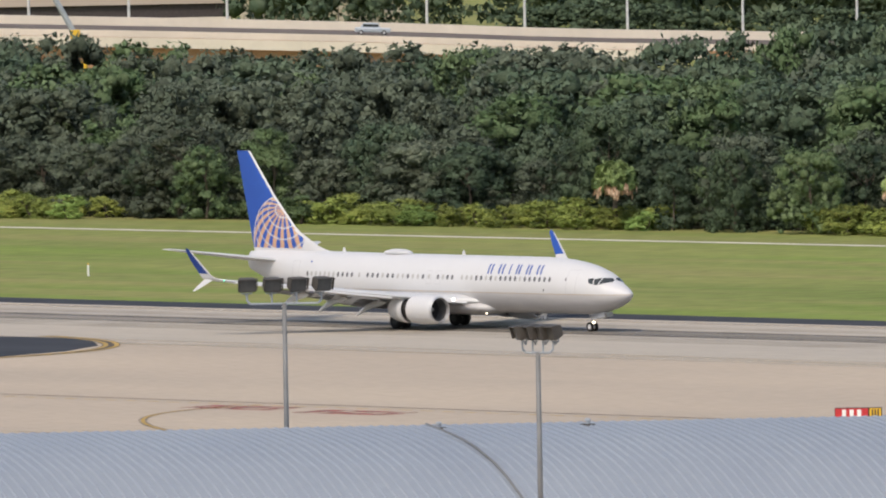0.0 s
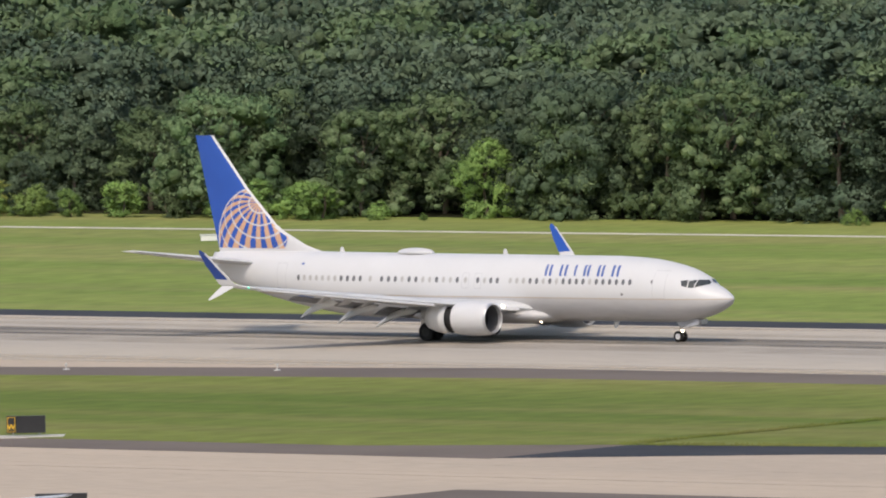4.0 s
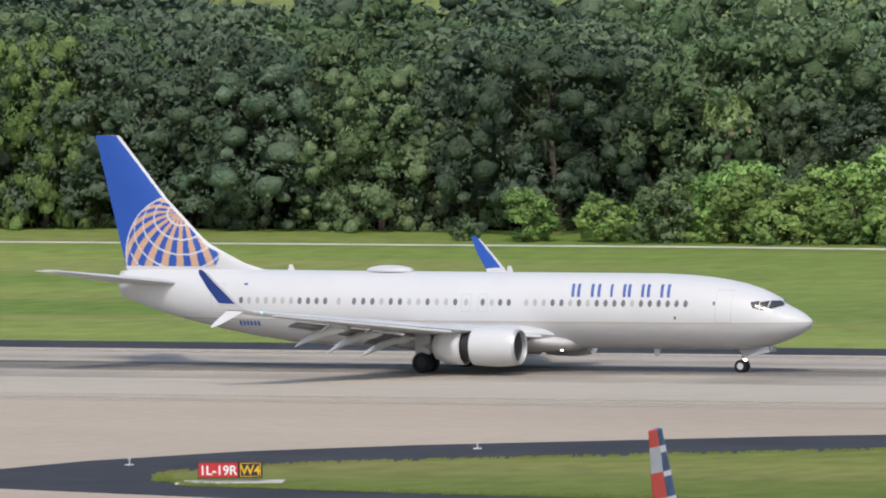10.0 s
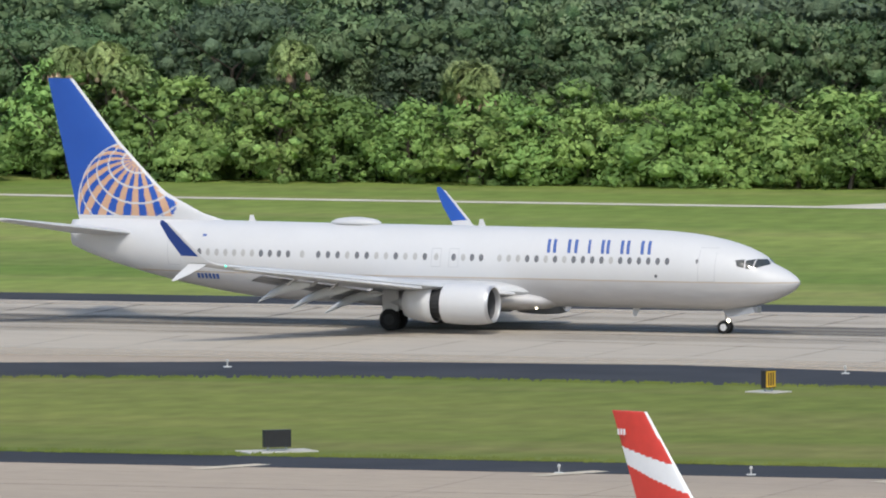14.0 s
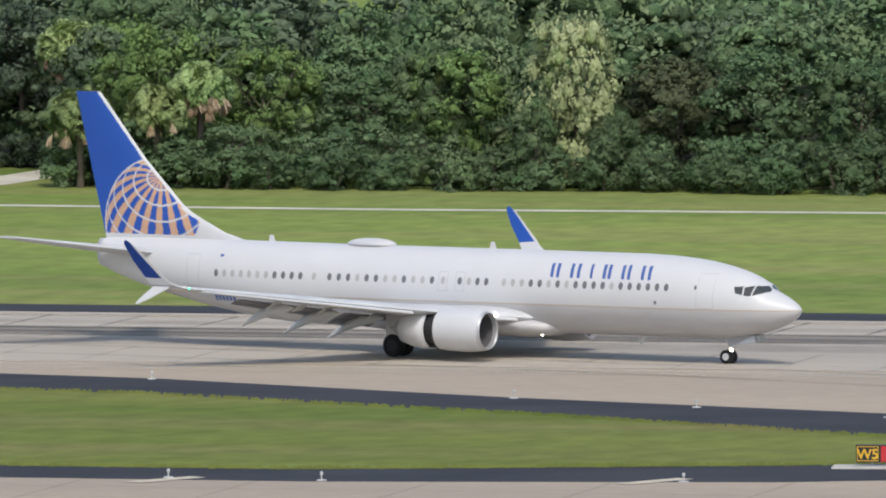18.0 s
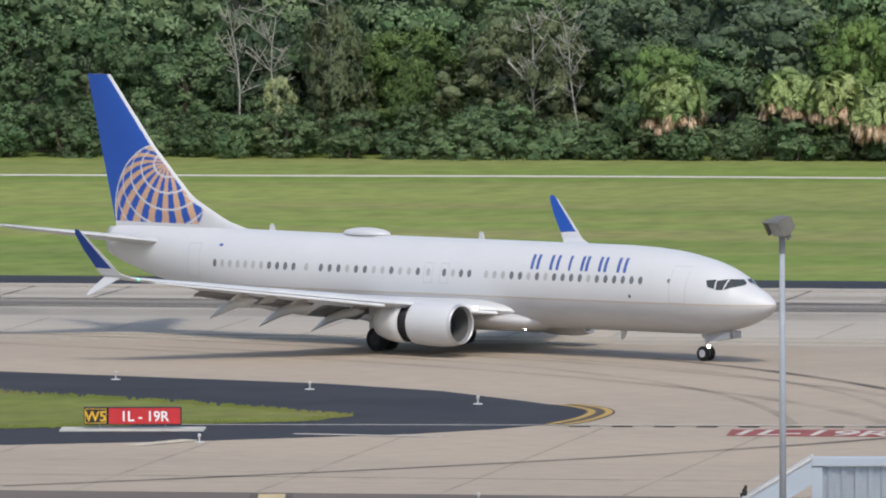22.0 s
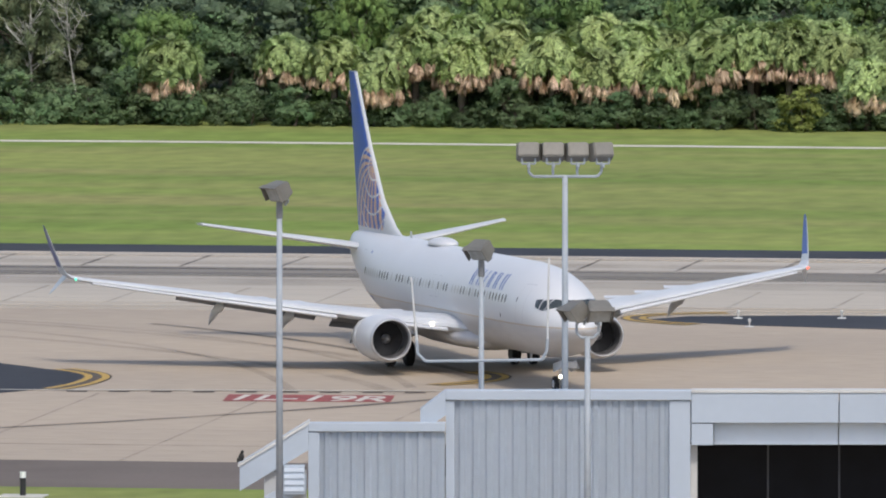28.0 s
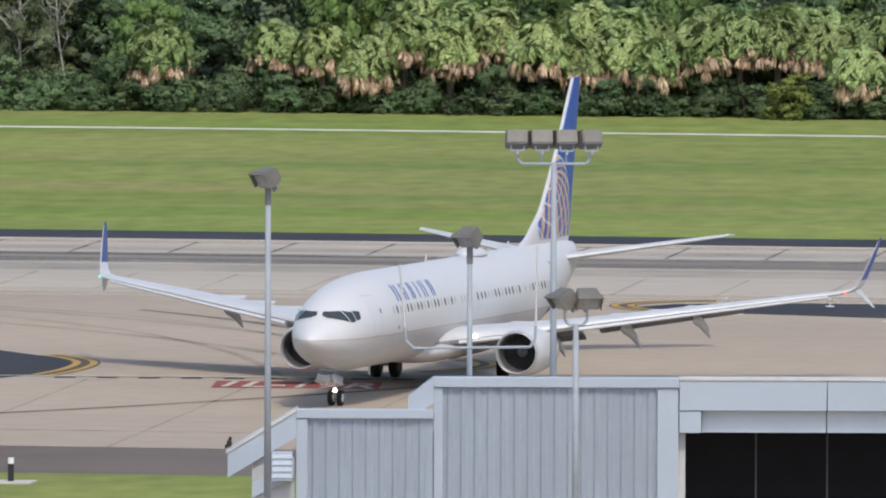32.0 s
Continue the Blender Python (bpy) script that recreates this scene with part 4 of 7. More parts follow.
def mast(x, y, zh, turn, heads, faces, tilt=-25, r=0.12, z0=0.0, spread=0.92, label="tall grey mast with floodlights", mat_h=HEAD, size=1.0):
    m = thing("floodlight_mast", pose(x, y, z0, 0, 0, turn), label, "mast", "apron light masts")
    h = zh - z0 - 0.55
    part("pole", tubes([((0, 0, 0), (0, 0, h * 0.5), r * 1.25, r), ((0, 0, h * 0.5), (0, 0, h - (.24 if heads > 1 else 0)), r, r * 0.75)], seg=14), GALV if mat_h is not HEAD else WEATHERED, m, "grey tapered pole", smooth=True)
    part("base_plate", boxed(-.35, .35, -.35, .35, -.02, .05, .01), GALV, m)
    half = spread * (heads - 1) / 2
    if heads > 1:
        # crossarm bent up at both ends, with stubs under the heads
        q = min(.14, half * .5)
        bars = [((-half + q, 0, h - .26), (half - q, 0, h - .26), .045)]
        for e in (-1, 1):
            bars += [((e * (half - q), 0, h - .26), (e * half, 0, h - .12), .045), ((e * half, 0, h - .12), (e * half, 0, h + .2), .04)]
        bars += [((-half + spread * k, 0, h - .25), (-half + spread * k, 0, h + .2), .04) for k in range(1, heads - 1)]
        part("crossarm", tubes(bars, seg=8), GALV, m)
    else:
        part("bracket", tubes([((0, 0, h - .3), (0, 0, h + .2), .1)], seg=10), WEATHERED, m)
    for k in range(heads):
        face = faces[k] if isinstance(faces, tuple) else faces + (k - (heads - 1) / 2) * 8
        floodlight(m, -half + spread * k, 0, h + .55, face, tilt, mat_h, size)
    return m


mast(-419.74, 378.21, 20.7, 48, 4, 20, spread=1.0, tilt=15)
mast(-390.49, 364.83, 19.9, 25, 4, -40, spread=.42, tilt=15)
mast(-396.38, 409.61, 20.6, 44, 4, 20, spread=1.0, tilt=15)
mast(-362.32, 393.63, 19.72, 42, 4, 10, spread=.88, tilt=48, size=.92)
mast(-350.28, 397.75, 21.2, 20, 3, -45, spread=.42, tilt=15)
# conduits and whip aerials by the masts
cl = thing("cable_conduit", pose(-362.32, 393.63, 0), "dark cable conduits clamped along the mast", "conduit")
part("pipe", tubes([((-.2, -.1, 0), (-.2, -.1, 13.9), .05)], seg=8), MULL, cl)
part("pipe", tubes([((.12, .14, 9.0), (.12, .14, 17.2), .035)], seg=8), MULL, cl)
part("bent_pipe", tubes([((.02, -1.32, 16.3), (.02, -1.32, 17.05), .05), ((.02, -1.32, 17.05), (-.02, -1.0, 17.3), .05), ((-.02, -1.0, 17.3), (0, 0, 17.3), .05)], seg=8), MULL, cl)
for z in (10.3, 14.4):
    part("clamp_box", boxed(.15, .5, .1, .3, z, z + .45, .03), MULL, cl)
for k in range(4):
    part("clamp", boxed(-.26, .2, -.16, .2, 11.2 + 1.7 * k, 11.26 + 1.7 * k), GALV, cl)
wa = thing("whip_aerials", pose(-396.87, 409.14, 0), "dark whip aerials on a bracket behind the roof", "aerial")
part("rod", tubes([((.1, .1, 0), (.1, .1, 17.6), .06, .05), ((.1, .1, 17.6), (-.05, -.05, 18.6), .03)], seg=8), MULL, wa)
part("rod", tubes([((-.35, -.35, 0), (-.42, -.41, 16.3), .045), ((-.42, -.41, 16.0), (-.46, -.45, 16.8), .1, .03)], seg=8), MULL, wa)
part("bracket", tubes([((.1, .1, 15.6), (-.4, -.4, 15.6), .035), ((.1, .1, 16.4), (-.4, -.4, 16.2), .02)], seg=6), MULL, wa)
ar = thing("pipe_frame", pose(-350.28, 397.75, 0), "bent grey pipes and a thin rod on the mast", "frame")
part("pipe", tubes([((-.28, -.26, 16.4), (-.28, -.26, 17.4), .035), ((-.28, -.26, 17.4), (.0, .0, 17.5), .035)], seg=8), GALV, ar)
part("pipe", tubes([((0, 0, 17.6), (.65, .58, 17.6), .04), ((.65, .58, 17.6), (.79, .70, 17.45), .04), ((.79, .70, 17.45), (.79, .70, 16.7), .05)], seg=8), WEATHERED, ar)
part("rod", tubes([((-.26, -.24, 17.4), (-.26, -.24, 20.2), .03)], seg=6), SILL, ar, "thin pale rod")

# gate building: local frame, u to the right, depth away
UX, UY = Vector((0.989, 0.148, 0)), Vector((-0.148, 0.989, 0))
GB = Matrix(((UX.x, UY.x, 0, -65.05), (UX.y, UY.y, 0, 425.05), (0, 0, 1, 0), (0, 0, 0, 1)))
gate = thing("gate_building", GB, "pale grey gate building with ribbed metal walls", "building")


def ribbed(u0, u1, z0, z1, y, pitch=0.41):
    """One folded metal sheet with flat-topped ribs, and its thickness."""
    prof, k = [(u0, y)], u0 + .12
    while k + .28 < u1:
        prof += [(k, y), (k + .06, y - .05), (k + .19, y - .05), (k + .25, y)]
        k += pitch
    prof.append((u1, y))
    bm = bmesh.new()
    lo, hi = [bm.verts.new((u, v, z0)) for u, v in prof], [bm.verts.new((u, v, z1)) for u, v in prof]
    for q in range(len(prof) - 1):
        bm.faces.new((lo[q], lo[q + 1], hi[q + 1], hi[q]))
    bmesh.ops.solidify(bm, geom=bm.faces[:], thickness=-0.05)
    return bm


part("wall", ribbed(0.25, 6.85, 0, 12.25, 0.0), CLAD, gate, "tall ribbed wall")
part("wall", ribbed(-3.9, -0.05, 0, 11.3, -0.3), CLAD, gate, "lower ribbed wall")
part("corner_post", boxed(-.02, .25, -.12, .12, 0, 12.25, .01), FASC, gate)
part("corner_post", boxed(6.85, 7.5, -.12, .12, 0, 12.25, .01), FASC, gate)
part("corner_post", boxed(-4.24, -3.9, -.45, -.2, 0, 11.3, .01), FASC, gate)
part("fascia", boxed(-.02, 7.53, -.2, .3, 12.27, 12.58, .02), FASC, gate)
part("fascia", boxed(-4.24, -.03, -.5, -.1, 11.32, 11.6, .02), FASC, gate)
def roof_slab(u0, u1, y0, z_top, fall):
    """Roof that falls away behind the parapet."""
    bm = bmesh.new()
    vs = box(bm, u0, u1, y0, 30, z_top - .3, z_top)
    for v in vs:
        v.co.z -= fall * (v.co.y - y0)
    return bm


part("roof", roof_slab(-.02, 21.2, .3, 12.2, .11), SOLID, gate)
part("roof", roof_slab(-4.2, -.03, -.1, 11.2, .11), SOLID, gate)
part("back_wall", boxed(-4.0, 21.2, 29.5, 30, 0, 7.6), SOLID, gate)


def sloped(u0, z0, u1, z1, th, y0, y1):
    bm = bmesh.new()
    q = [(u0, z0), (u1, z1), (u1, z1 - th * 0.9), (u0, z0 - th)]
    lo = [bm.verts.new((u, y0, z)) for u, z in q]
    hi = [bm.verts.new((u, y1, z)) for u, z in q]
    bm.faces.new(lo), bm.faces.new(hi[::-1])
    for k in range(4):
        bm.faces.new((lo[k], lo[(k + 1) % 4], hi[(k + 1) % 4], hi[k]))
    bmesh.ops.recalc_face_normals(bm, faces=bm.faces)
    return bm


part("sloped_eave", sloped(-.02, 12.58, -.8, 11.98, .78, -.2, .5), FASC, gate, "sloping grey eave")
part("sloped_eave", sloped(-4.24, 11.6, -6.35, 10.25, .85, -.5, .3), FASC, gate, "sloping grey eave")
part("eave_cap", sloped(-4.2, 11.66, -6.4, 10.31, .1, -.55, .35), SILL, gate)
part("side_wall", boxed(-5.6, -4.3, -.3, .3, 0, 10.1), SOLID, gate)
part("soffit_panel", sloped(-4.3, 10.0, -5.6, 9.3, .5, -.42, -.3), FASC, gate)
part("louvre_box", boxed(-5.0, -4.35, -.75, -.3, 9.4, 10.3, .02), FASC, gate, "pale louvred box")
for k in range(4):
    part("louvre", boxed(-4.98, -4.37, -.79, -.74, 9.5 + .2 * k, 9.62 + .2 * k), CLAD, gate)
# glazed front to the right
for k, (a, b) in enumerate(((7.53, 12.05), (12.08, 16.6), (16.63, 21.2))):
    part("fascia_panel", boxed(a, b, -.2, .2, 11.57, 12.5, .015), FASC, gate)
    part("fascia_panel", boxed(max(a, 8.22), b, .35, .6, 10.86, 11.55, .015), CLAD, gate)
part("fascia_block", boxed(7.53, 8.2, -.16, .3, 10.88, 11.55, .01), FASC, gate)
part("capping", boxed(7.53, 21.2, -.24, .3, 12.5, 12.6, .01), SILL, gate)
part("jamb", boxed(7.5, 7.72, .3, 1.8, 0, 10.86), SILL, gate)
for k in range(6):
    part("pane", boxed(7.75 + 2.2 * k, 9.9 + 2.2 * k, 1.8, 1.84, 8.6, 10.9), GLASS, gate, "dark glass pane")
    part("mullion", boxed(9.9 + 2.2 * k, 9.95 + 2.2 * k, 1.76, 1.86, 8.6, 10.9), MULL, gate)
part("sill", boxed(7.72, 21.2, .3, 1.8, 8.3, 8.6, .02), MULL, gate)
part("front_rail", boxed(7.72, 21.2, .28, .36, 8.55, 8.66, .01), SILL, gate)
for k in range(18):
    part("rail_post", boxed(7.8 + .75 * k, 7.86 + .75 * k, .29, .35, 7.6, 8.56), SILL, gate)
part("lower_wall", boxed(7.5, 21.2, .4, .7, 0, 8.3), SOLID, gate)
part("interior_back", boxed(7.6, 21.2, 6.0, 6.2, 5, 11), MULL, gate)

PALE_HEAD = mat("floodlight_pale", (0.2, 0.19, 0.168), 0.55, metal=0.2, var=0.2, scale=1.5, fine=9, bump=0.1)
mast(-63.59, 440.43, 19.12, 8.4, 4, (178, 184, 190, 200), tilt=18, r=.115, spread=.77, mat_h=PALE_HEAD, size=1.05)
mast(-69.3, 419.3, 19.0, 8.4, 1, (-52,), tilt=28, r=.11, mat_h=PALE_HEAD)
mast(-64.5, 428.6, 16.7, 8.4, 1, (-40,), tilt=40, r=.1, mat_h=PALE_HEAD)
mast(-58.64, 410.84, 16.0, 8.4, 2, (-58, 14), tilt=36, r=.11, spread=.66, mat_h=PALE_HEAD)
lr = thing("lightning_rods", pose(-64.4, 428.1, 0, 0, 0, 8.4), "pair of white rods on a bent grey pipe", "rod frame")
part("pipe", tubes([((0, 0, 12.4), (0, 0, 13.2), .05), ((-1.75, 0, 13.25), (1.85, 0, 13.3), .045), ((-1.75, 0, 13.25), (-2.0, 0, 13.5), .045), ((1.85, 0, 13.3), (2.0, 0, 13.55), .045), ((-2.0, 0, 13.5), (-2.02, 0, 13.9), .045), ((2.0, 0, 13.55), (2.02, 0, 13.95), .045)], seg=8), GALV, lr)
for u, h, lean in ((-2.02, 1.95, -.18), (2.02, 2.55, .05)):
    part("rod", tubes([((u, 0, 13.9), (u + lean, 0, 13.9 + h), .04, .03)], seg=8), SILL, lr, "white rod")
bird_m = mat("bird_dark", (0.03, 0.028, 0.025), 0.8, bump=0.0)
bird = thing("bird", pose(0, 0, 0), "small dark bird perched on the eave", "bird")
bird.matrix_world = GB @ pose(-6.3, -.3, 10.41)
bm = bmesh.new()
bmesh.ops.create_uvsphere(bm, u_segments=10, v_segments=8, radius=1)
for v in bm.verts:
    v.co = Vector((v.co.x * .09, v.co.y * .06, v.co.z * .13 + .12))
part("body", bm, bird_m, bird, smooth=True)
bm = bmesh.new()
bmesh.ops.create_uvsphere(bm, u_segments=8, v_segments=6, radius=.055)
part("head", bm, bird_m, bird, smooth=True).location = (.03, 0, .27)
part("tail", boxed(-.14, -.05, -.02, .02, -.04, .08), bird_m, bird)
part("leg", tubes([((0, -.02, -.02), (0, -.02, .05), .008), ((0, .02, -.02), (0, .02, .05), .008)], seg=5), bird_m, bird)


# ---- the airliner ----
def paint_scheme(name, top, low, line, z_line, rough=0.3):
    """White upper body, grey belly and a thin line between them; streaks of grime below."""
    m = mat(name, top, rough, var=0.03, scale=0.5, fine=5.0, bump=0.0)
    nt = m.node_tree
    N, L = nt.nodes, nt.links
    b = N["Principled BSDF"]
    src = b.inputs["Base Color"].links[0].from_socket
    tc = N.new("ShaderNodeTexCoord")
    sep = N.new("ShaderNodeSeparateXYZ")
    L.new(tc.outputs["Object"], sep.inputs[0])
    grime = N.new("ShaderNodeTexNoise")
    mp = N.new("ShaderNodeMapping")
    mp.inputs["Scale"].default_value = (0.5, 1, 2.5)
    L.new(tc.outputs["Object"], mp.inputs[0]), L.new(mp.outputs[0], grime.inputs["Vector"])
    grime.inputs["Scale"].default_value, grime.inputs["Detail"].default_value = 1.5, 5
    g2 = N.new("ShaderNodeMix")
    g2.data_type = "RGBA"
    L.new(grime.outputs["Fac"], g2.inputs["Factor"])
    g2.inputs["A"].default_value, g2.inputs["B"].default_value = (*low, 1), (*(c * 0.78 for c in low), 1)

    def below(limit):
        n = N.new("ShaderNodeMath")
        n.operation = "LESS_THAN"
        n.inputs[1].default_value = limit
        L.new(sep.outputs["Z"], n.inputs[0])
        return n.outputs[0]

    prev = src
    for limit, colour in ((z_line + 0.045, (*line, 1)), (z_line, None)):
        mx = N.new("ShaderNodeMix")
        mx.data_type = "RGBA"
        L.new(below(limit), mx.inputs["Factor"])
        L.new(prev, mx.inputs["A"])
        if colour:
            mx.inputs["B"].default_value = colour
        else:
            L.new(g2.outputs["Result"], mx.inputs["B"])
        prev = mx.outputs["Result"]
    L.new(prev, b.inputs["Base Color"])
    return m


SKIN = paint_scheme("aircraft_skin", (0.61, 0.61, 0.62), (0.57, 0.56, 0.565), (0.46, 0.36, 0.25), 2.66, 0.42)
WHITE = mat("aircraft_white", (0.60, 0.60, 0.61), 0.4, var=0.05, scale=0.6, fine=6.0, bump=0.0)
WINGP = mat("wing_grey", (0.58, 0.59, 0.60), 0.4, var=0.1, scale=0.5, fine=6.0, bump=0.0)
# flap grey is darker than the wing: underwing shade is put into it
FLAPG = mat("flap_shade_grey", (0.24, 0.24, 0.25), 0.5, var=0.15, scale=0.8, fine=6.0, bump=0.0)
METAL = mat("bare_metal", (0.52, 0.52, 0.53), 0.45, metal=0.6, var=0.08, bump=0.0)
STEEL = mat("gear_steel", (0.45, 0.45, 0.46), 0.4, metal=0.6, var=0.2, bump=0.0)
BLADE = mat("fan_blade_dark", (0.022, 0.022, 0.025), 0.6, metal=0.0, var=0.2, bump=0.0)
TYRE = mat("tyre_rubber", (0.012, 0.012, 0.013), 0.85, var=0.2, bump=0.1)
BLUE = mat("tail_blue", (0.018, 0.085, 0.40), 0.35, var=0.06, scale=0.8, bump=0.0)
NAVY = mat("winglet_blue", (0.015, 0.05, 0.24), 0.35, var=0.06, scale=0.8, bump=0.0)
GOLD = mat("globe_gold", (0.60, 0.37, 0.235), 0.4, var=0.06, bump=0.0)
TITLE = mat("title_blue", (0.06, 0.12, 0.36), 0.4, var=0.05, bump=0.0)
DARK = mat("dark_recess", (0.02, 0.02, 0.022), 0.6, var=0.2, bump=0.0)
DUCT = mat("inlet_grey", (0.10, 0.10, 0.105), 0.6, var=0.1, bump=0.0)
WINDOW = mat("cabin_window", (0.17, 0.17, 0.18), 0.25, var=0.1, bump=0.0)
BLIND = mat("cabin_window_blind", (0.44, 0.43, 0.42), 0.35, var=0.1, bump=0.0)
COCKPIT = mat("cockpit_glass", (0.05, 0.058, 0.06), 0.1, var=0.1, bump=0.0)
SEAM = mat("panel_seam", (0.5, 0.5, 0.52), 0.5, var=0.1, bump=0.0)
LAMP_W = glow("landing_light_glow", (1.0, 0.86, 0.66), 8.0)
LAMP_R = glow("port_light_glow", (1.0, 0.12, 0.06), 2.5)
LAMP_G = glow("starboard_light_glow", (0.1, 1.0, 0.6), 1.0)

ST = [0, .06, .25, .55, .85, 1.2, 1.55, 1.87, 2.3, 2.75, 3.3, 3.85, 4.8, 5.8, 7.0, 8.5, 26, 28, 30, 32, 34, 36, 38, 39.4, 40.3]
TOP = [2.66, 2.80, 2.98, 3.18, 3.34, 3.5, 3.67, 3.98, 4.2, 4.4, 4.58, 4.73, 4.92, 5.06, 5.16, 5.22, 5.24, 5.25, 5.26, 5.27, 5.28, 5.28, 5.26, 5.22, 5.15]
BOT = [2.66, 2.5, 2.3, 2.1, 1.96, 1.8, 1.67, 1.57, 1.47, 1.38, 1.3, 1.24, 1.2, 1.2, 1.2, 1.2, 1.2, 1.25, 1.40, 1.68, 2.04, 2.48, 3.00, 3.46, 3.84]
WID = [0, .2, .44, .66, .84, 1.02, 1.17, 1.29, 1.42, 1.53, 1.63, 1.7, 1.79, 1.85, 1.87, 1.88, 1.88, 1.87, 1.80, 1.64, 1.40, 1.08, .76, .52, .36]


def section(s):
    return tuple(float(np.interp(s, ST, q)) for q in (TOP, BOT, WID))


def skin_y(s, z):
    """Half-width of the body at a station and height."""
    t, b, w = section(s)
    u = (z - (t + b) / 2) / ((t - b) / 2)
    return w * math.sqrt(max(0.0, 1 - u * u))


def loft(stations, seg=40):
    bm = bmesh.new()
    rings = []
    for s in stations:
        t, b, w = section(s)
        h, c = (t - b) / 2, (t + b) / 2
        rings.append([bm.verts.new((-s, w * math.sin(2 * math.pi * k / seg), c + h * math.cos(2 * math.pi * k / seg))) for k in range(seg)])
    for a, b in zip(rings, rings[1:]):
        for k in range(seg):
            bm.faces.new((a[k], a[(k + 1) % seg], b[(k + 1) % seg], b[k]))
    bm.faces.new(rings[-1])
    bmesh.ops.remove_doubles(bm, verts=bm.verts, dist=0.0005)
    bmesh.ops.recalc_face_normals(bm, faces=bm.faces)
    return bm


FOIL = [(0, 0), (.012, .3), (.05, .58), (.15, .88), (.32, 1), (.6, .74), (1, .05), (1, -.05), (.6, -.38), (.32, -.55), (.12, -.48), (.03, -.28)]


def wing_mesh(sections, upright=False):
    """Loft of aerofoil sections (s of the leading edge, y, z, chord, thickness)."""
    bm = bmesh.new()
    rings = []
    for s, y, z, c, th in sections:
        rings.append([bm.verts.new((-(s + c * u), y + (th * v if upright else 0), z + (0 if upright else th * v))) for u, v in FOIL])
    n = len(FOIL)
    for a, b in zip(rings, rings[1:]):
        for k in range(n):
            bm.faces.new((a[k], a[(k + 1) % n], b[(k + 1) % n], b[k]))
    bm.faces.new(rings[0]), bm.faces.new(rings[-1])
    bmesh.ops.recalc_face_normals(bm, faces=bm.faces)
    return bm


def decal(s0, s1, z0, z1, sgn, lift=0.006, slant=0.0, ns=2, nz=4, rounded=False):
    """Thin plate that follows the body's side."""
    bm = bmesh.new()
    grid = []
    for i in range(ns + 1):
        row = []
        for j in range(nz + 1):
            u, v = i / ns, j / nz
            s, z = s0 + (s1 - s0) * u - slant * v, z0 + (z1 - z0) * v
            if rounded:
                du, dv = u - 0.5, v - 0.5
                k = 1 - 0.32 * (abs(2 * du * 2 * dv)) ** 1.5
                s, z = (s0 + s1) / 2 + (s1 - s0) * du * k, (z0 + z1) / 2 + (z1 - z0) * dv * k
            row.append(bm.verts.new((-s, sgn * (skin_y(s, z) + lift), z)))
        grid.append(row)
    for i in range(ns):
        for j in range(nz):
            bm.faces.new((grid[i][j], grid[i + 1][j], grid[i + 1][j + 1], grid[i][j + 1]))
    bmesh.ops.recalc_face_normals(bm, faces=bm.faces)
    bm.normal_update()
    if bm.faces[:][0].normal.y * sgn < 0:
        bmesh.ops.reverse_faces(bm, faces=bm.faces)
    return bm


def frame_decal(s0, s1, z0, z1, sgn, w=0.03):
    """Outline of a door in the skin."""
    bm = bmesh.new()
    for a in ((s0, s1, z1 - w, z1), (s0, s1, z0, z0 + w), (s0, s0 + w, z0, z1), (s1 - w, s1, z0, z1)):
        o = decal(*a, sgn, lift=0.005, nz=6)
        me = bpy.data.meshes.new("tmp")
        o.to_mesh(me)
        o.free()
        bm.from_mesh(me)
        bpy.data.meshes.remove(me)
    return bm


plane = thing("airliner", pose(-700, 680, 0), "white twin-engine airliner with blue and gold tail on the runway", "airliner")
part("fuselage", loft([0, .02, .06, .14, .25, .4, .55, .7, .85, 1.0, 1.2, 1.4, 1.55, 1.7, 1.87, 2.1, 2.3, 2.5, 2.75, 3.0, 3.3, 3.85, 4.3, 4.8, 5.3, 5.8, 6.4, 7, 8.5, 14, 20, 26, 27, 28, 29, 30, 31, 32, 33, 34, 35, 36, 37, 38, 38.7, 39.4, 39.9, 40.3]), SKIN, plane, smooth=True)
part("exhaust", lathe([(-40.28, 0.0), (-40.32, 0.13), (-40.24, 0.15)], seg=16), DARK, plane).location = (0, 0, 4.6)
bm = bmesh.new()
rings = []
for s, w, z0, z1 in ((12.6, .3, 1.35, 1.7), (13.6, 1.5, 1.08, 2.0), (15, 2.05, 0.98, 2.25), (18, 2.15, .96, 2.4), (21, 2.12, .98, 2.4), (23, 1.9, 1.06, 2.2), (24.6, 1.1, 1.2, 1.9), (25.6, .3, 1.26, 1.5)):
    rings.append([bm.verts.new((-s, w * math.sin(2 * math.pi * k / 24), (z0 + z1) / 2 + (z1 - z0) / 2 * math.cos(2 * math.pi * k / 24))) for k in range(24)])
for a, b in zip(rings, rings[1:]):
    for k in range(24):
        bm.faces.new((a[k], a[(k + 1) % 24], b[(k + 1) % 24], b[k]))
bmesh.ops.recalc_face_normals(bm, faces=bm.faces)
part("wing_fairing", bm, SKIN, plane, "grey belly fairing", smooth=True)

# fin with its globe device
def fin_le(z):
    return float(np.interp(z, [5.1, 5.3, 5.62, 6.21, 6.6, 6.95, 9.11, 12.45], [30.6, 31.9, 33.0, 34.2, 34.95, 35.42, 37.56, 40.3]))


def fin_te(z):
    return float(np.interp(z, [5.1, 5.23, 12.45], [39.95, 39.98, 41.72]))


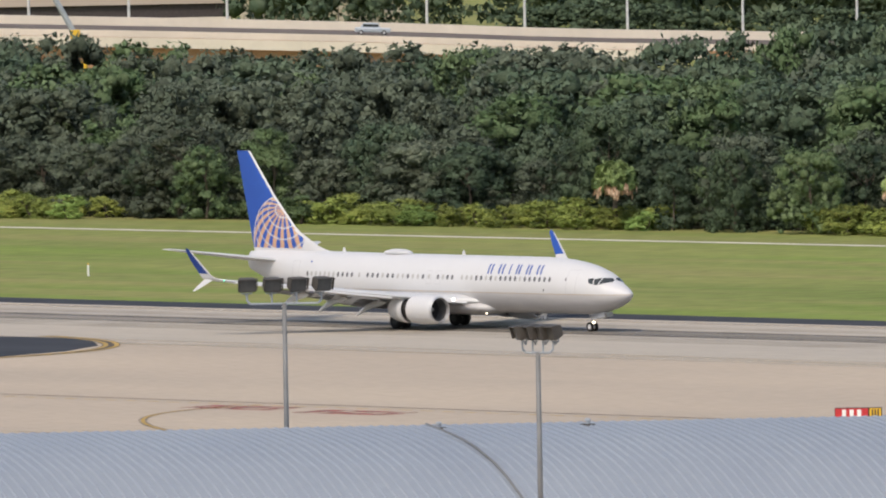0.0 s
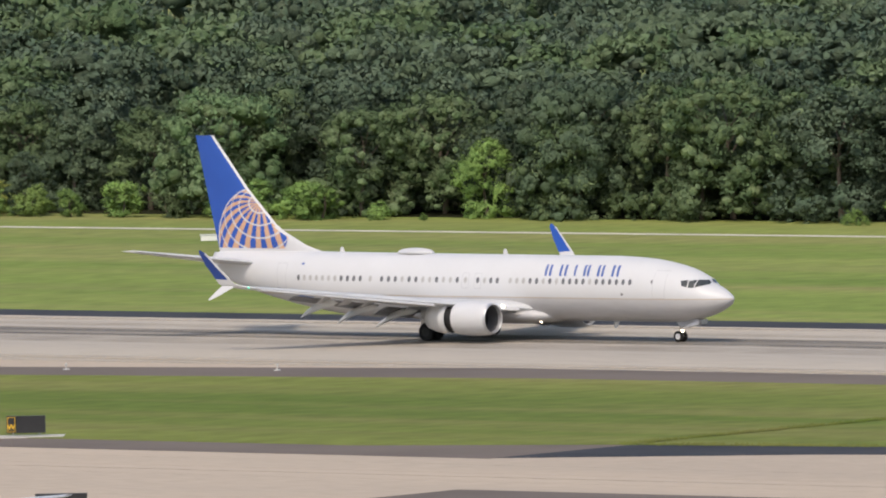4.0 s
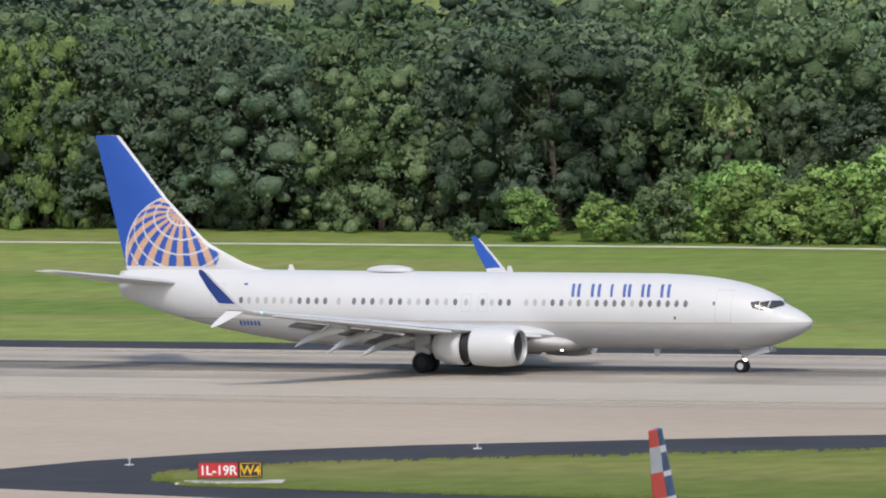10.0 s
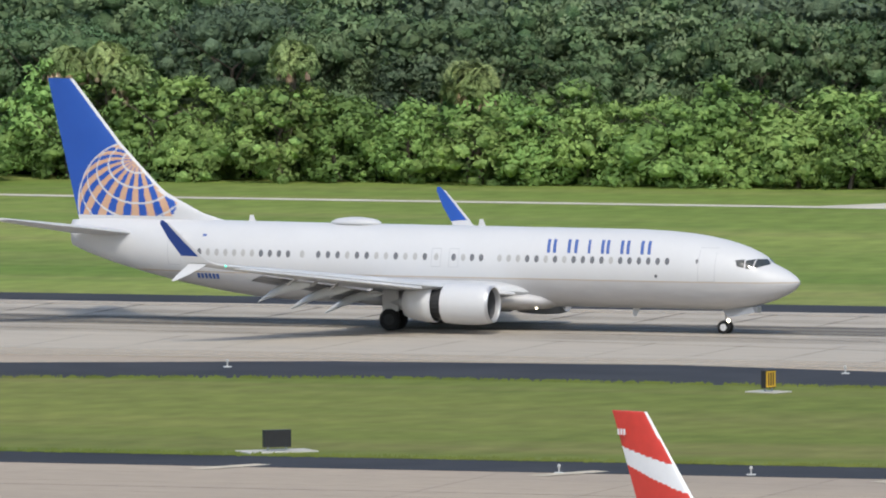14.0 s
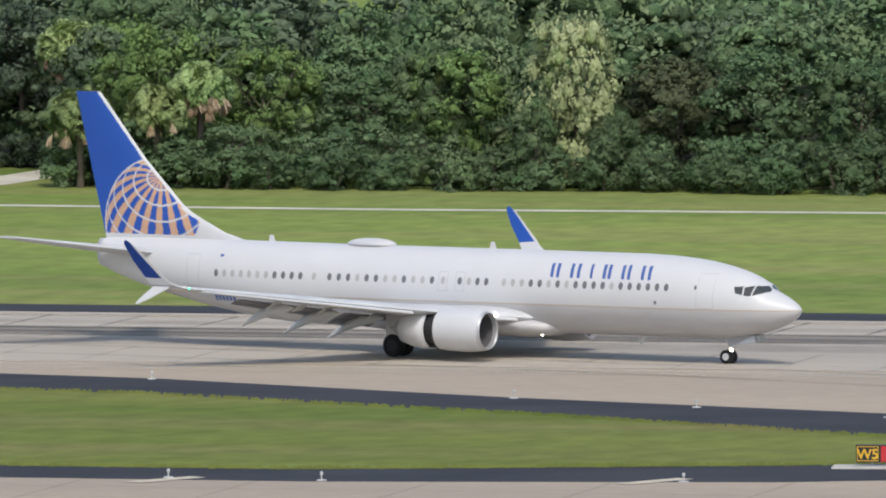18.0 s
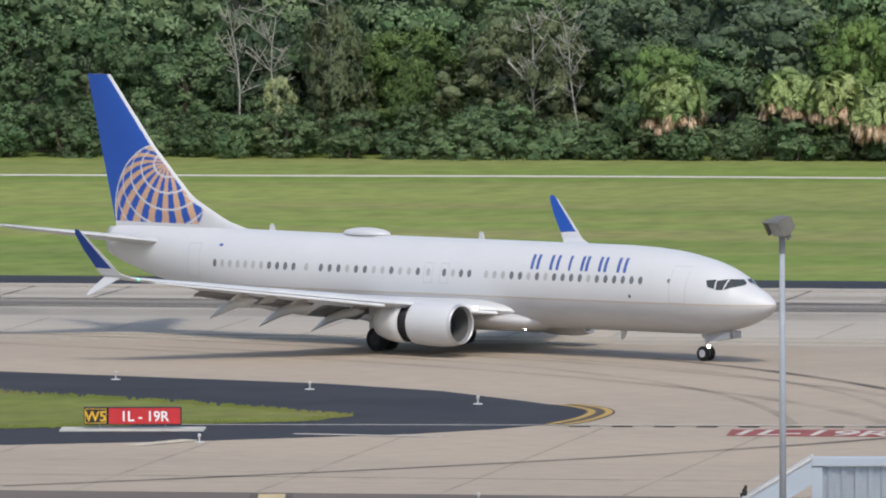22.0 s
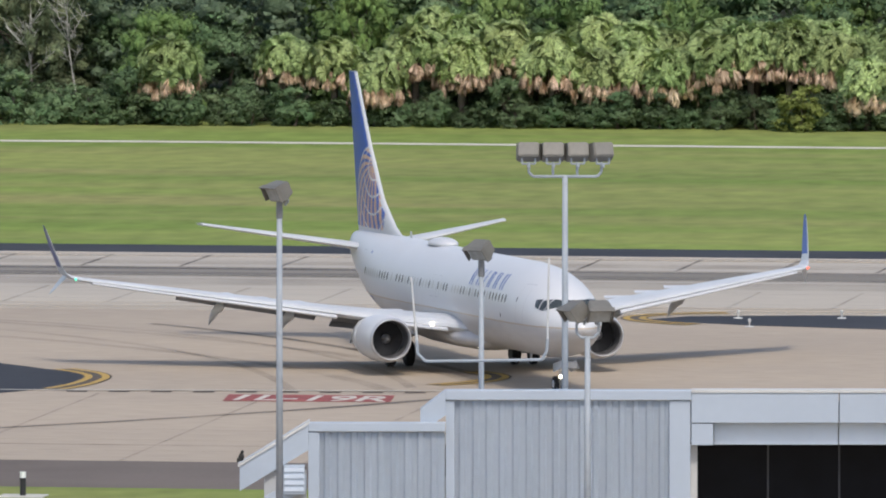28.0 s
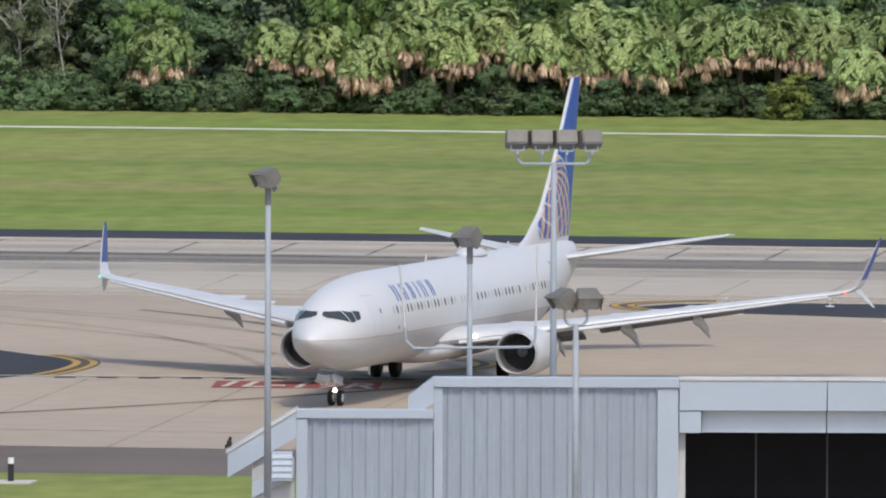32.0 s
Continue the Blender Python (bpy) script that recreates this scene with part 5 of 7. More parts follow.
def fin_colour(s, z):
    le = fin_le(z)
    if z > 6.0 and s < le + 0.17 * (1 if z > 6.8 else 2):
        return 0
    if s < max(le, 34.65 - 0.55 * (z - 5.4)) or z < 5.42:
        return 0
    u, v = (36.7 - s) / 3.34, (z - 5.95) / 3.34
    d = u * u + v * v
    if d > 1.0:
        return 1
    if d > 0.955:
        return 0
    w = math.sqrt(1 - d)
    polar = math.degrees(math.acos(max(-1, min(1, .03 * u + .70 * v + .71 * w))))
    turn = math.degrees(math.atan2(.999 * u - .021 * v - .021 * w, -.71 * v + .70 * w))
    for q in (15, 29, 43, 57, 71):
        if abs(polar - q) < 0.85:
            return 0
    stripe = abs(((turn + 2) / 20.0) % 1.0 - 0.5) * 2
    return 1 if stripe < min(0.5, max(0.0, (polar - 2) / 40)) else 2


verts, faces, mats = [], [], []
NU, NV = 130, 160
for sgn in (1, -1):
    o = len(verts)
    for j in range(NV + 1):
        z = 5.1 + (12.45 - 5.1) * j / NV
        le, te = fin_le(z), fin_te(z)
        thick = 0.26 - 0.17 * (z - 5.1) / 7.35
        for i in range(NU + 1):
            u = i / NU
            prof = 2.6 * math.sqrt(u) * (1 - u) if u < 0.999 else 0.02
            cap = 1.0 if z > 5.9 else 0.6 + 0.4 * (z - 5.1) / 0.8
            verts.append((-(le + (te - le) * u), sgn * thick * min(1, prof) * cap, z))
    for j in range(NV):
        z = 5.1 + (12.45 - 5.1) * (j + 0.5) / NV
        le, te = fin_le(z), fin_te(z)
        for i in range(NU):
            q = (o + j * (NU + 1) + i, o + j * (NU + 1) + i + 1, o + (j + 1) * (NU + 1) + i + 1, o + (j + 1) * (NU + 1) + i)
            faces.append(q if sgn < 0 else q[::-1])
            mats.append(fin_colour(le + (te - le) * (i + 0.5) / NU, z))
top = NV * (NU + 1)
half = (NU + 1) * (NV + 1)
faces += [(top + i, top + i + 1, half + top + i + 1, half + top + i) for i in range(NU)]
mats += [0] * NU
fin = data_ob("fin", verts, faces, [WHITE, BLUE, GOLD], plane, "blue fin with a gold globe device and white leading edge", smooth=True)
fin.data.polygons.foreach_set("material_index", mats)

for sgn in (1, -1):
    tp = part("tailplane", wing_mesh([(36.5, sgn * 0.6, 4.52, 3.8, .24), (40.75, sgn * 7.17, 5.5, 1.3, .08)]), WINGP, plane)
    # wing: inner and outer panel
    wing = part("wing", wing_mesh([(14.2, sgn * 1.5, 1.98, 8.3, .55), (15.4, sgn * 2.6, 2.1, 7.3, .48), (17.3, sgn * 5.0, 2.36, 5.7, .38), (18.1, sgn * 6.4, 2.54, 4.95, .32), (24.05, sgn * 16.7, 3.9, 1.8, .12)]), WINGP, plane, "light grey swept wing")
    part("slat", wing_mesh([(17.95, sgn * 6.5, 2.38, .75, .12), (23.67, sgn * 16.25, 3.74, .5, .07)]), WHITE, wing, "white leading edge slat")
    part("slat", wing_mesh([(14.6, sgn * 2.3, 1.92, .7, .12), (16.5, sgn * 4.2, 2.12, .7, .12)]), WHITE, wing, "white leading edge slat")
    # winglets
    wl = part("winglet", wing_mesh([(24.05, sgn * 16.65, 3.9, 1.8, .12), (24.5, sgn * 16.97, 3.97, 1.58, .1), (25.0, sgn * 17.16, 4.14, 1.3, .09), (25.4, sgn * 17.26, 4.44, 1.08, .07)]), WHITE, wing, "white root of the blended winglet")
    part("winglet_tip", wing_mesh([(25.4, sgn * 17.26, 4.44, 1.08, .05), (26.25, sgn * 17.46, 5.28, .82, .045), (27.0, sgn * 17.62, 6.02, .45, .03), (27.25, sgn * 17.65, 6.2, .18, .02)]), NAVY if sgn < 0 else BLUE, wing, "blue upper winglet")
    part("winglet_edge", wing_mesh([(25.34, sgn * 17.26, 4.44, .36, .06), (26.19, sgn * 17.46, 5.28, .27, .055), (26.94, sgn * 17.62, 6.02, .16, .04)]), WHITE, wing, "white winglet leading edge")
    part("lower_winglet", wing_mesh([(25.05, sgn * 17.05, 4.05, 1.05, .06), (26.1, sgn * 17.38, 3.45, .6, .04), (26.7, sgn * 17.52, 3.18, .2, .02)]), WHITE, wing, "white lower winglet")
    bm = bmesh.new()
    bmesh.ops.create_uvsphere(bm, u_segments=10, v_segments=6, radius=0.055)
    part("position_light", bm, LAMP_R if sgn > 0 else LAMP_G, wing, "lit red lamp" if sgn > 0 else "lit green lamp").location = (-24.2, sgn * 16.9, 3.93)
    # flaps, hanging behind the trailing edge
    def te(y):
        return float(np.interp(y, [1.5, 2.6, 5.0, 6.4, 16.75], [22.5, 22.7, 23.0, 23.05, 25.85]))
    def wz(y):
        return float(np.interp(y, [1.5, 5, 6.4, 16.75], [1.95, 2.34, 2.5, 3.88]))
    for y0, y1, ch in ((2.3, 5.5, 1.0), (6.2, 12.2, 0.7)):
        for k, (fs, fz, fc, ang) in enumerate(((-0.75, -0.2, 1.0, 16), (0.1, -0.45, 0.5, 30))):
            a = radians(ang)
            bm = bmesh.new()
            rs = []
            for y in (y0, y1):
                tap = ch * (1 if y == y0 else (1 if y1 < 6 else 0.72))
                s, z = te(y) + fs * tap, wz(y) + fz * tap
                rs.append([bm.verts.new((-(s + tap * fc * (u * math.cos(a) + v * 0.09 * math.sin(a))), sgn * y, z - tap * fc * (u * math.sin(a) - v * 0.09 * math.cos(a)))) for u, v in FOIL])
            n = len(FOIL)
            for i in range(n):
                bm.faces.new((rs[0][i], rs[0][(i + 1) % n], rs[1][(i + 1) % n], rs[1][i]))
            bm.faces.new(rs[0]), bm.faces.new(rs[1])
            bmesh.ops.recalc_face_normals(bm, faces=bm.faces)
            part("flap", bm, FLAPG, wing, "lowered flap, its grey darkened as underwing shade")
    for y, ln in ((4.35, 1.0), (7.6, 1.0), (10.6, 0.9)):
        bm = bmesh.new()
        rs = []
        s0, z0 = te(y) - 1.9, wz(y) - 0.34
        for u, r, drop in ((0, .03, 0), (.5, .16, .05), (1.3, .2, .15), (2.1, .18, .42), (2.8, .1, .78), (3.25, .02, 1.05)):
            rs.append([bm.verts.new((-(s0 + u * ln), sgn * y + r * .8 * math.cos(2 * math.pi * k / 10), z0 - drop * ln + r * 1.3 * math.sin(2 * math.pi * k / 10))) for k in range(10)])
        for p0, p1 in zip(rs, rs[1:]):
            for k in range(10):
                bm.faces.new((p0[k], p0[(k + 1) % 10], p1[(k + 1) % 10], p1[k]))
        bmesh.ops.recalc_face_normals(bm, faces=bm.faces)
        part("flap_fairing", bm, WINGP, wing, "pale canoe-shaped flap fairing", smooth=True)

# spoilers stand up on their hinges while braking
spoilers = []
for sgn in (1, -1):
    for y0, y1 in ((2.6, 4.6), (6.8, 8.3), (8.35, 9.8), (9.85, 11.3)):
        yc = (y0 + y1) / 2
        hs = float(np.interp(yc, [2.6, 5.0, 6.4, 16.75], [21.2, 21.45, 21.55, 25.1])) - 0.15
        hz = float(np.interp(yc, [1.5, 5, 6.4, 16.75], [2.25, 2.56, 2.7, 3.92]))
        sp = part("spoiler", boxed(-0.85, 0, -(y1 - y0) / 2, (y1 - y0) / 2, -0.015, 0.02), WHITE, plane, "white wing spoiler")
        spoilers.append((sp, hs, sgn * yc, hz, sgn * -12.0 if yc > 6 else 0.0))

# windows, doors, titles
window_mesh = {}
rows = [6.51 + 0.51 * k for k in range(19)] + [16.70, 17.20, 17.69, 18.22, 19.18] + [19.81 + 0.538 * k for k in range(12)] + [26.63] + [27.42 + 0.508 * k for k in range(11)]
rnd = random.Random(5)
for sgn in (-1, 1):
    for s in rows:
        part("window", decal(s - .125, s + .125, 3.52, 3.9, sgn, rounded=True, nz=6, ns=4), BLIND if rnd.random() < 0.38 else WINDOW, plane)
    for s0, s1, z0, z1 in ((3.96, 4.86, 2.72, 4.42), (33.6, 34.4, 3.0, 4.6), (18.92, 19.46, 3.2, 4.15), (17.95, 18.49, 3.2, 4.15)):
        part("door", frame_decal(s0, s1, z0, z1, sgn), SEAM, plane, "outlined cabin door")
    part("door_window", decal(4.86, 5.0, 3.62, 3.86, sgn, rounded=True), WINDOW, plane)
    part("valve", decal(7.02, 7.18, 2.86, 3.06, sgn, rounded=True), WINDOW, plane, "small dark outlet")
    # title as six plain groups of slanted bars
    for s0, s1 in ((12.62, 13.12), (11.45, 12.0), (10.74, 10.88), (9.7, 10.16), (8.6, 9.1), (7.45, 8.0)):
        for e0, e1 in (((s0, s0 + .17), (s1 - .17, s1)) if s1 - s0 > .3 else ((s0, s1),)):
            part("title_bar", decal(e0, e1, 4.03, 4.7, sgn, slant=-0.09, lift=0.007, nz=6), TITLE, plane, "slanted blue bar of the title")
    part("flag", decal(32.2, 32.42, 4.5, 4.62, sgn), TITLE, plane, "small dark flag")
    for k in range(6):
        part("registration_bar", decal(31.45 + 0.23 * k, 31.6 + 0.23 * k, 2.33, 2.6, sgn), TITLE, plane, "small dark bar")
    # cockpit panes
    for q in (((1.46, 3.58), (2.06, 3.38), (2.02, 3.86), (1.72, 3.83)), ((2.12, 3.37), (2.44, 3.38), (2.5, 3.78), (2.08, 3.86)), ((2.52, 3.42), (2.86, 3.5), (3.0, 3.8), (2.56, 3.84))):
        bm = bmesh.new()
        n = 6
        g = []
        for i in range(n + 1):
            row = []
            for j in range(n + 1):
                u, v = i / n, j / n
                s = (1 - u) * ((1 - v) * q[0][0] + v * q[3][0]) + u * ((1 - v) * q[1][0] + v * q[2][0])
                z = (1 - u) * ((1 - v) * q[0][1] + v * q[3][1]) + u * ((1 - v) * q[1][1] + v * q[2][1])
                row.append(bm.verts.new((-s + 0.012, sgn * max(0.06, skin_y(s, z) + 0.012), z + 0.01)))
            g.append(row)
        for i in range(n):
            for j in range(n):
                bm.faces.new((g[i][j], g[i + 1][j], g[i + 1][j + 1], g[i][j + 1]))
        bmesh.ops.recalc_face_normals(bm, faces=bm.faces)
        part("cockpit_window", bm, COCKPIT, plane, "dark cockpit pane")

# dome and aerials on the crown and belly
bm = bmesh.new()
bmesh.ops.create_uvsphere(bm, u_segments=24, v_segments=12, radius=1.0)
for v in bm.verts:
    v.co = Vector((v.co.x * 1.38, v.co.y * 0.62, max(-0.2, v.co.z) * 0.3))
part("antenna_dome", bm, WHITE, plane, "white teardrop antenna dome", smooth=True).location = (-24.4, 0, 5.26)
for s, z, h in ((30.0, 5.22, .34), (17.2, 5.2, .36), (8.7, 1.22, -.42)):
    part("blade_aerial", wing_mesh([(s, 0, z, .42, .03), (s + (.14 if h > 0 else .2), 0, z + h, .2, .02)], upright=True), WHITE, plane)

# engines
sleeves = []
for sgn in (1, -1):
    cx, cy, cz = -14.72, sgn * 4.83, 1.53
    nac = part("engine_cowl", lathe([(-2.62, .98), (-2.0, 1.04), (-1.2, 1.06), (-.6, 1.03), (-.22, .97), (-.08, .92), (-.06, .89), (-.25, .83), (-.7, .82), (-1.1, .82)], seg=32), WHITE, plane, "white engine cowl", smooth=True)
    nac.location = (cx, cy, cz)
    part("inlet_lip", lathe([(-.16, .955), (-.06, .925), (0, .89), (.0, .865), (-.08, .84), (-.26, .828)], seg=32), METAL, nac, "polished metal inlet lip", smooth=True)
    part("inlet_duct", lathe([(-.27, .822), (-.7, .805), (-1.09, .79)], seg=32), DUCT, nac, "grey inlet duct", smooth=True)
    part("fan", lathe([(-1.08, .78), (-1.1, .2)], seg=32), DARK, nac)
    for k in range(24):
        bm = bmesh.new()
        a = 2 * math.pi * k / 24
        c, s_ = math.cos(a), math.sin(a)
        v = [bm.verts.new((-1.0 - o, r * c - w * s_, r * s_ + w * c)) for r, w, o in ((.22, .02, 0), (.22, -.03, .03), (.76, -.07, .05), (.76, .06, 0))]
        bm.faces.new(v)
        part("fan_blade", bm, BLADE, nac)
    part("spinner", lathe([(-1.02, .22), (-.85, .15), (-.7, .05), (-.66, .004)], seg=16), STEEL, nac, smooth=True)
    part("core", lathe([(-2.55, .8), (-3.3, .78), (-3.4, .6)], seg=24), DARK, nac, "dark cascade behind the open reverser")
    sl = part("reverser_sleeve", lathe([(0, .9), (0, .98), (-.5, .96), (-1.1, .86), (-1.62, .69), (-1.62, .65), (-.6, .86)], seg=32), WHITE, plane, "sliding white reverser sleeve", smooth=True)
    sleeves.append((sl, cy, cz))
    part("exhaust_nozzle", lathe([(-4.2, .55), (-4.9, .42), (-5.15, .36), (-5.15, .3), (-4.5, .3)], seg=24), STEEL, nac, "dark metal exhaust nozzle", smooth=True)
    part("exhaust_plug", lathe([(-4.6, .28), (-5.2, .2), (-5.7, .02)], seg=16), STEEL, nac, smooth=True)
    bm = bmesh.new()
    box(bm, -5.6, -1.2, -.16, .16, .75, 1.15, bevel=0.1)
    for v in bm.verts:
        if v.co.x > -2:
            v.co.z -= 0.25
    part("pylon", bm, WINGP, nac, smooth=False)

# landing gear
def wheel(parent, x, y, r, w, rim):
    wl = part("wheel", lathe([(-w, r * .62), (-w, r * .86), (-w * .7, r), (w * .7, r), (w, r * .86), (w, r * .62)], axis="y", seg=24, close=True), TYRE, parent, "black tyre", smooth=True)
    wl.location = (x, y, r)
    part("rim", lathe([(-w - .01, .02), (-w - .01, r * .5), (-w + .03, r * .6), (w - .03, r * .6), (w + .01, r * .5), (w + .01, .02)], axis="y", seg=20), rim, wl, "pale wheel rim")
    return wl


ng = part("nose_gear", tubes([((-4.06, 0, .34), (-4.0, 0, 1.4), .06), ((-4.06, -.22, .34), (-4.06, .22, .34), .05), ((-4.02, 0, .9), (-3.3, 0, 1.35), .035)]), STEEL, plane)
nose_strut = ng
for y in (-.2, .2):
    wheel(ng, -4.06, y, .34, .1, WHITE)
bm = bmesh.new()
bmesh.ops.create_uvsphere(bm, u_segments=10, v_segments=8, radius=0.085)
part("taxi_light", bm, LAMP_W, ng, "lit white taxi lamp").location = (-3.9, 0, .66)
for y in (-.28, .28):
    bm = bmesh.new()
    v = [bm.verts.new(p) for p in ((-4.15, y, 1.22), (-2.45, y * 1.1, 1.45), (-2.3, y * 1.5, 1.12), (-2.5, y * 1.5, 1.08), (-3.7, y * 1.4, .86))]
    f = bm.faces.new(v)
    bmesh.ops.solidify(bm, geom=[f], thickness=0.025)
    part("gear_door", bm, WHITE, ng, "white nose gear door")
part("gear_bay_lip", boxed(-2.5, -2.2, -.3, .3, 1.1, 1.42, .03), STEEL, ng)
for sgn in (1, -1):
    mg = part("main_gear", tubes([((-21.1, sgn * 2.86, .56), (-21.0, sgn * 2.95, 2.1), .11), ((-21.1, sgn * 2.3, .56), (-21.1, sgn * 3.42, .56), .07), ((-21.05, sgn * 2.88, 1.1), (-21.0, sgn * 1.6, 1.7), .06), ((-21.1, sgn * 2.86, .8), (-21.5, sgn * 2.9, 1.9), .04)]), STEEL, plane)
    for y in (2.43, 3.29):
        wheel(mg, -21.1, sgn * y, .56, .18, DARK)
    part("gear_door", boxed(-21.5, -20.6, sgn * 3.38 - .02, sgn * 3.38 + .02, 1.0, 2.05, .01), WHITE, mg, "white main gear door")
    bm = bmesh.new()
    bmesh.ops.create_uvsphere(bm, u_segments=12, v_segments=8, radius=0.11)
    part("landing_light", bm, LAMP_W, plane, "lit landing lamp in the wing root").location = (-15.6, sgn * 2.75, 2.16)
bm = bmesh.new()
bmesh.ops.create_uvsphere(bm, u_segments=12, v_segments=8, radius=0.08)
part("belly_light", bm, LAMP_W, plane, "lit lamp under the belly").location = (-14.0, -1.0, 1.18)


# ---- parked jets at the gates ----
F_RED = mat("fin_red", (0.62, 0.05, 0.035), 0.4, var=0.08, bump=0.0)
F_SILVER = mat("fin_silver", (0.5, 0.52, 0.55), 0.35, var=0.12, scale=1.2, bump=0.0)
F_BLUE = mat("fin_stripe_blue", (0.018, 0.10, 0.27), 0.4, var=0.5, scale=1.3, bump=0.0, color2=(0.008, 0.035, 0.12))
F_WHITE = mat("fin_white", (0.75, 0.76, 0.78), 0.4, var=0.05, bump=0.0)
jet_loft = None


def stripes(u, h, le_d):
    """Blue bars forward, red and silver bars aft, thin white edge."""
    if le_d < 0.13:
        return 3
    row = (h + 0.26) / 0.915
    if u > 0.5 + 0.01 * h:
        return 0 if int(row) % 2 == 0 else 1
    return 3 if row >= 1 and row % 1.0 < 0.22 else 2


def red_wave(u, h, le_d):
    """Red fin with one white wave."""
    if le_d < 0.07:
        return 3
    a = 1.2 + 0.9 * (1 - u) * 0.6
    return 3 if a < h < a + 0.95 - 0.35 * u else 0


def parked_jet(te, aft, scheme, chord, le_rate, te_rate, label, slant=0.0):
    """Parked airliner placed by the top of its fin's trailing edge; aft is the way its tail points."""
    global jet_loft
    aft = Vector(aft).normalized()
    rz = math.degrees(math.atan2(-aft.y, -aft.x))
    o = Vector((te[0], te[1], 0)) - Vector((aft.x, aft.y, 0)) * 41.72
    j = thing("parked_airliner", pose(o.x, o.y, 0, 0, 0, rz), label, "airliner", "jets parked at the gates")
    if jet_loft is None:
        b = loft([0, .06, .3, .85, 1.55, 2.3, 3.3, 4.8, 8.5, 20, 28, 31, 34, 36, 38, 40.3], seg=24)
        jet_loft = bpy.data.meshes.new("jet_body")
        b.to_mesh(jet_loft)
        b.free()
        jet_loft.materials.append(F_SILVER)
    f = new("fuselage", jet_loft)
    f.parent = j
    for sgn in (1, -1):
        part("wing", wing_mesh([(15, sgn * 1.5, 2, 7.5, .5), (24, sgn * 16.5, 3.6, 1.8, .12)]), F_SILVER, j)
        part("tailplane", wing_mesh([(36.6, sgn * .5, 4.78, 3.7, .22), (40.2, sgn * 6.2, 5.2, 1.35, .08)]), F_SILVER, j)
        part("engine", lathe([(-14.7, .8), (-15, 1.0), (-17, 1.0), (-19, .6)], seg=20), F_SILVER, j).location = (0, sgn * 4.9, 1.5)
        mg = part("main_gear", tubes([((-21, sgn * 2.9, .5), (-21, sgn * 2.9, 2), .1)]), STEEL, j)
        wheel(mg, -21, sgn * 2.9, .56, .3, STEEL)
    ng = part("nose_gear", tubes([((-4.1, 0, .3), (-4.1, 0, 1.5), .07)]), STEEL, j)
    wheel(ng, -4.1, 0, .34, .2, STEEL)
    top, root, nu, nv = te[2], 5.0, 40, 110
    verts, faces, mats = [], [], []
    for sgn in (1, -1):
        b = len(verts)
        for r in range(nv + 1):
            h = (top - root) * r / nv
            s1 = 41.72 - te_rate * h
            s0 = 41.72 - chord - le_rate * h
            for i in range(nu + 1):
                u = i / nu
                verts.append((-(s0 + (s1 - s0) * u), sgn * (.09 + .035 * h) * min(1, 2.6 * math.sqrt(u) * (1 - u) + .03), top - h))
        for r in range(nv):
            h = (top - root) * (r + .5) / nv
            w = chord + (le_rate - te_rate) * h
            for i in range(nu):
                q = (b + r * (nu + 1) + i, b + r * (nu + 1) + i + 1, b + (r + 1) * (nu + 1) + i + 1, b + (r + 1) * (nu + 1) + i)
                faces.append(q[::-1] if sgn < 0 else q)
                u = (i + .5) / nu
                mats.append(scheme(u, h + slant * u, u * w))
    half = (nu + 1) * (nv + 1)
    faces += [(i, half + i, half + i + 1, i + 1) for i in range(nu)]
    mats += [mats[i] for i in range(nu)]
    fn = data_ob("fin", verts, faces, [F_RED, F_SILVER, F_BLUE, F_WHITE], j, "striped tail fin" if scheme is stripes else "red fin with a white wave", smooth=True)
    fn.data.polygons.foreach_set("material_index", mats)
    return j


AA = "silver airliner with blue and red striped tail at the gate"
parked_jet((-407.7, 479.2, 11.9), (0.76 * .25 - .65 * .97, .65 * .25 + .76 * .97, 0), stripes, 1.9, .76, .22, AA)
parked_jet((-322.5, 472.5, 11.9), (.828 * .82 - .56 * .57, .56 * .82 + .828 * .57, 0), stripes, 2.0, .76, .2, AA)
parked_jet((-272.7, 444.3, 11.9), (.852 * .95 - .523 * .3, .523 * .95 + .852 * .3, 0), stripes, 2.2, .76, .2, AA)
parked_jet((-202.0, 458.2, 11.9), (.168, -.986, 0), stripes, 1.9, .7, .2, AA)
rj = parked_jet((-143.25, 448.2, 11.9), (-.952 * .75 - .3 * .66, -.3 * .75 + .952 * .66, 0), red_wave, 1.55, .74, .37, "airliner with red and white tail parked at the gate")
for k in range(3):
    part("number_bar", boxed(-41.35 + .13 * k, -41.27 + .13 * k, -.16, -.145, 11.1, 11.3), F_WHITE, rj, "small white bar")
    part("number_bar", boxed(-41.35 + .13 * k, -41.27 + .13 * k, .145, .16, 11.1, 11.3), F_WHITE, rj, "small white bar")

# ---- airfield signs ----
S_BLACK = mat("sign_black", (0.02, 0.02, 0.022), 0.5, var=0.2, bump=0.0)
S_RED = mat("sign_red", (0.55, 0.03, 0.035), 0.45, var=0.1, bump=0.0)
S_YEL = mat("sign_yellow", (0.75, 0.45, 0.03), 0.45, var=0.1, bump=0.0)
S_WHITE = mat("sign_white", (0.8, 0.8, 0.78), 0.5, var=0.05, bump=0.0)
PAD = mat("sign_pad", (0.55, 0.53, 0.48), 0.85, var=0.15, scale=1.0, bump=0.1)


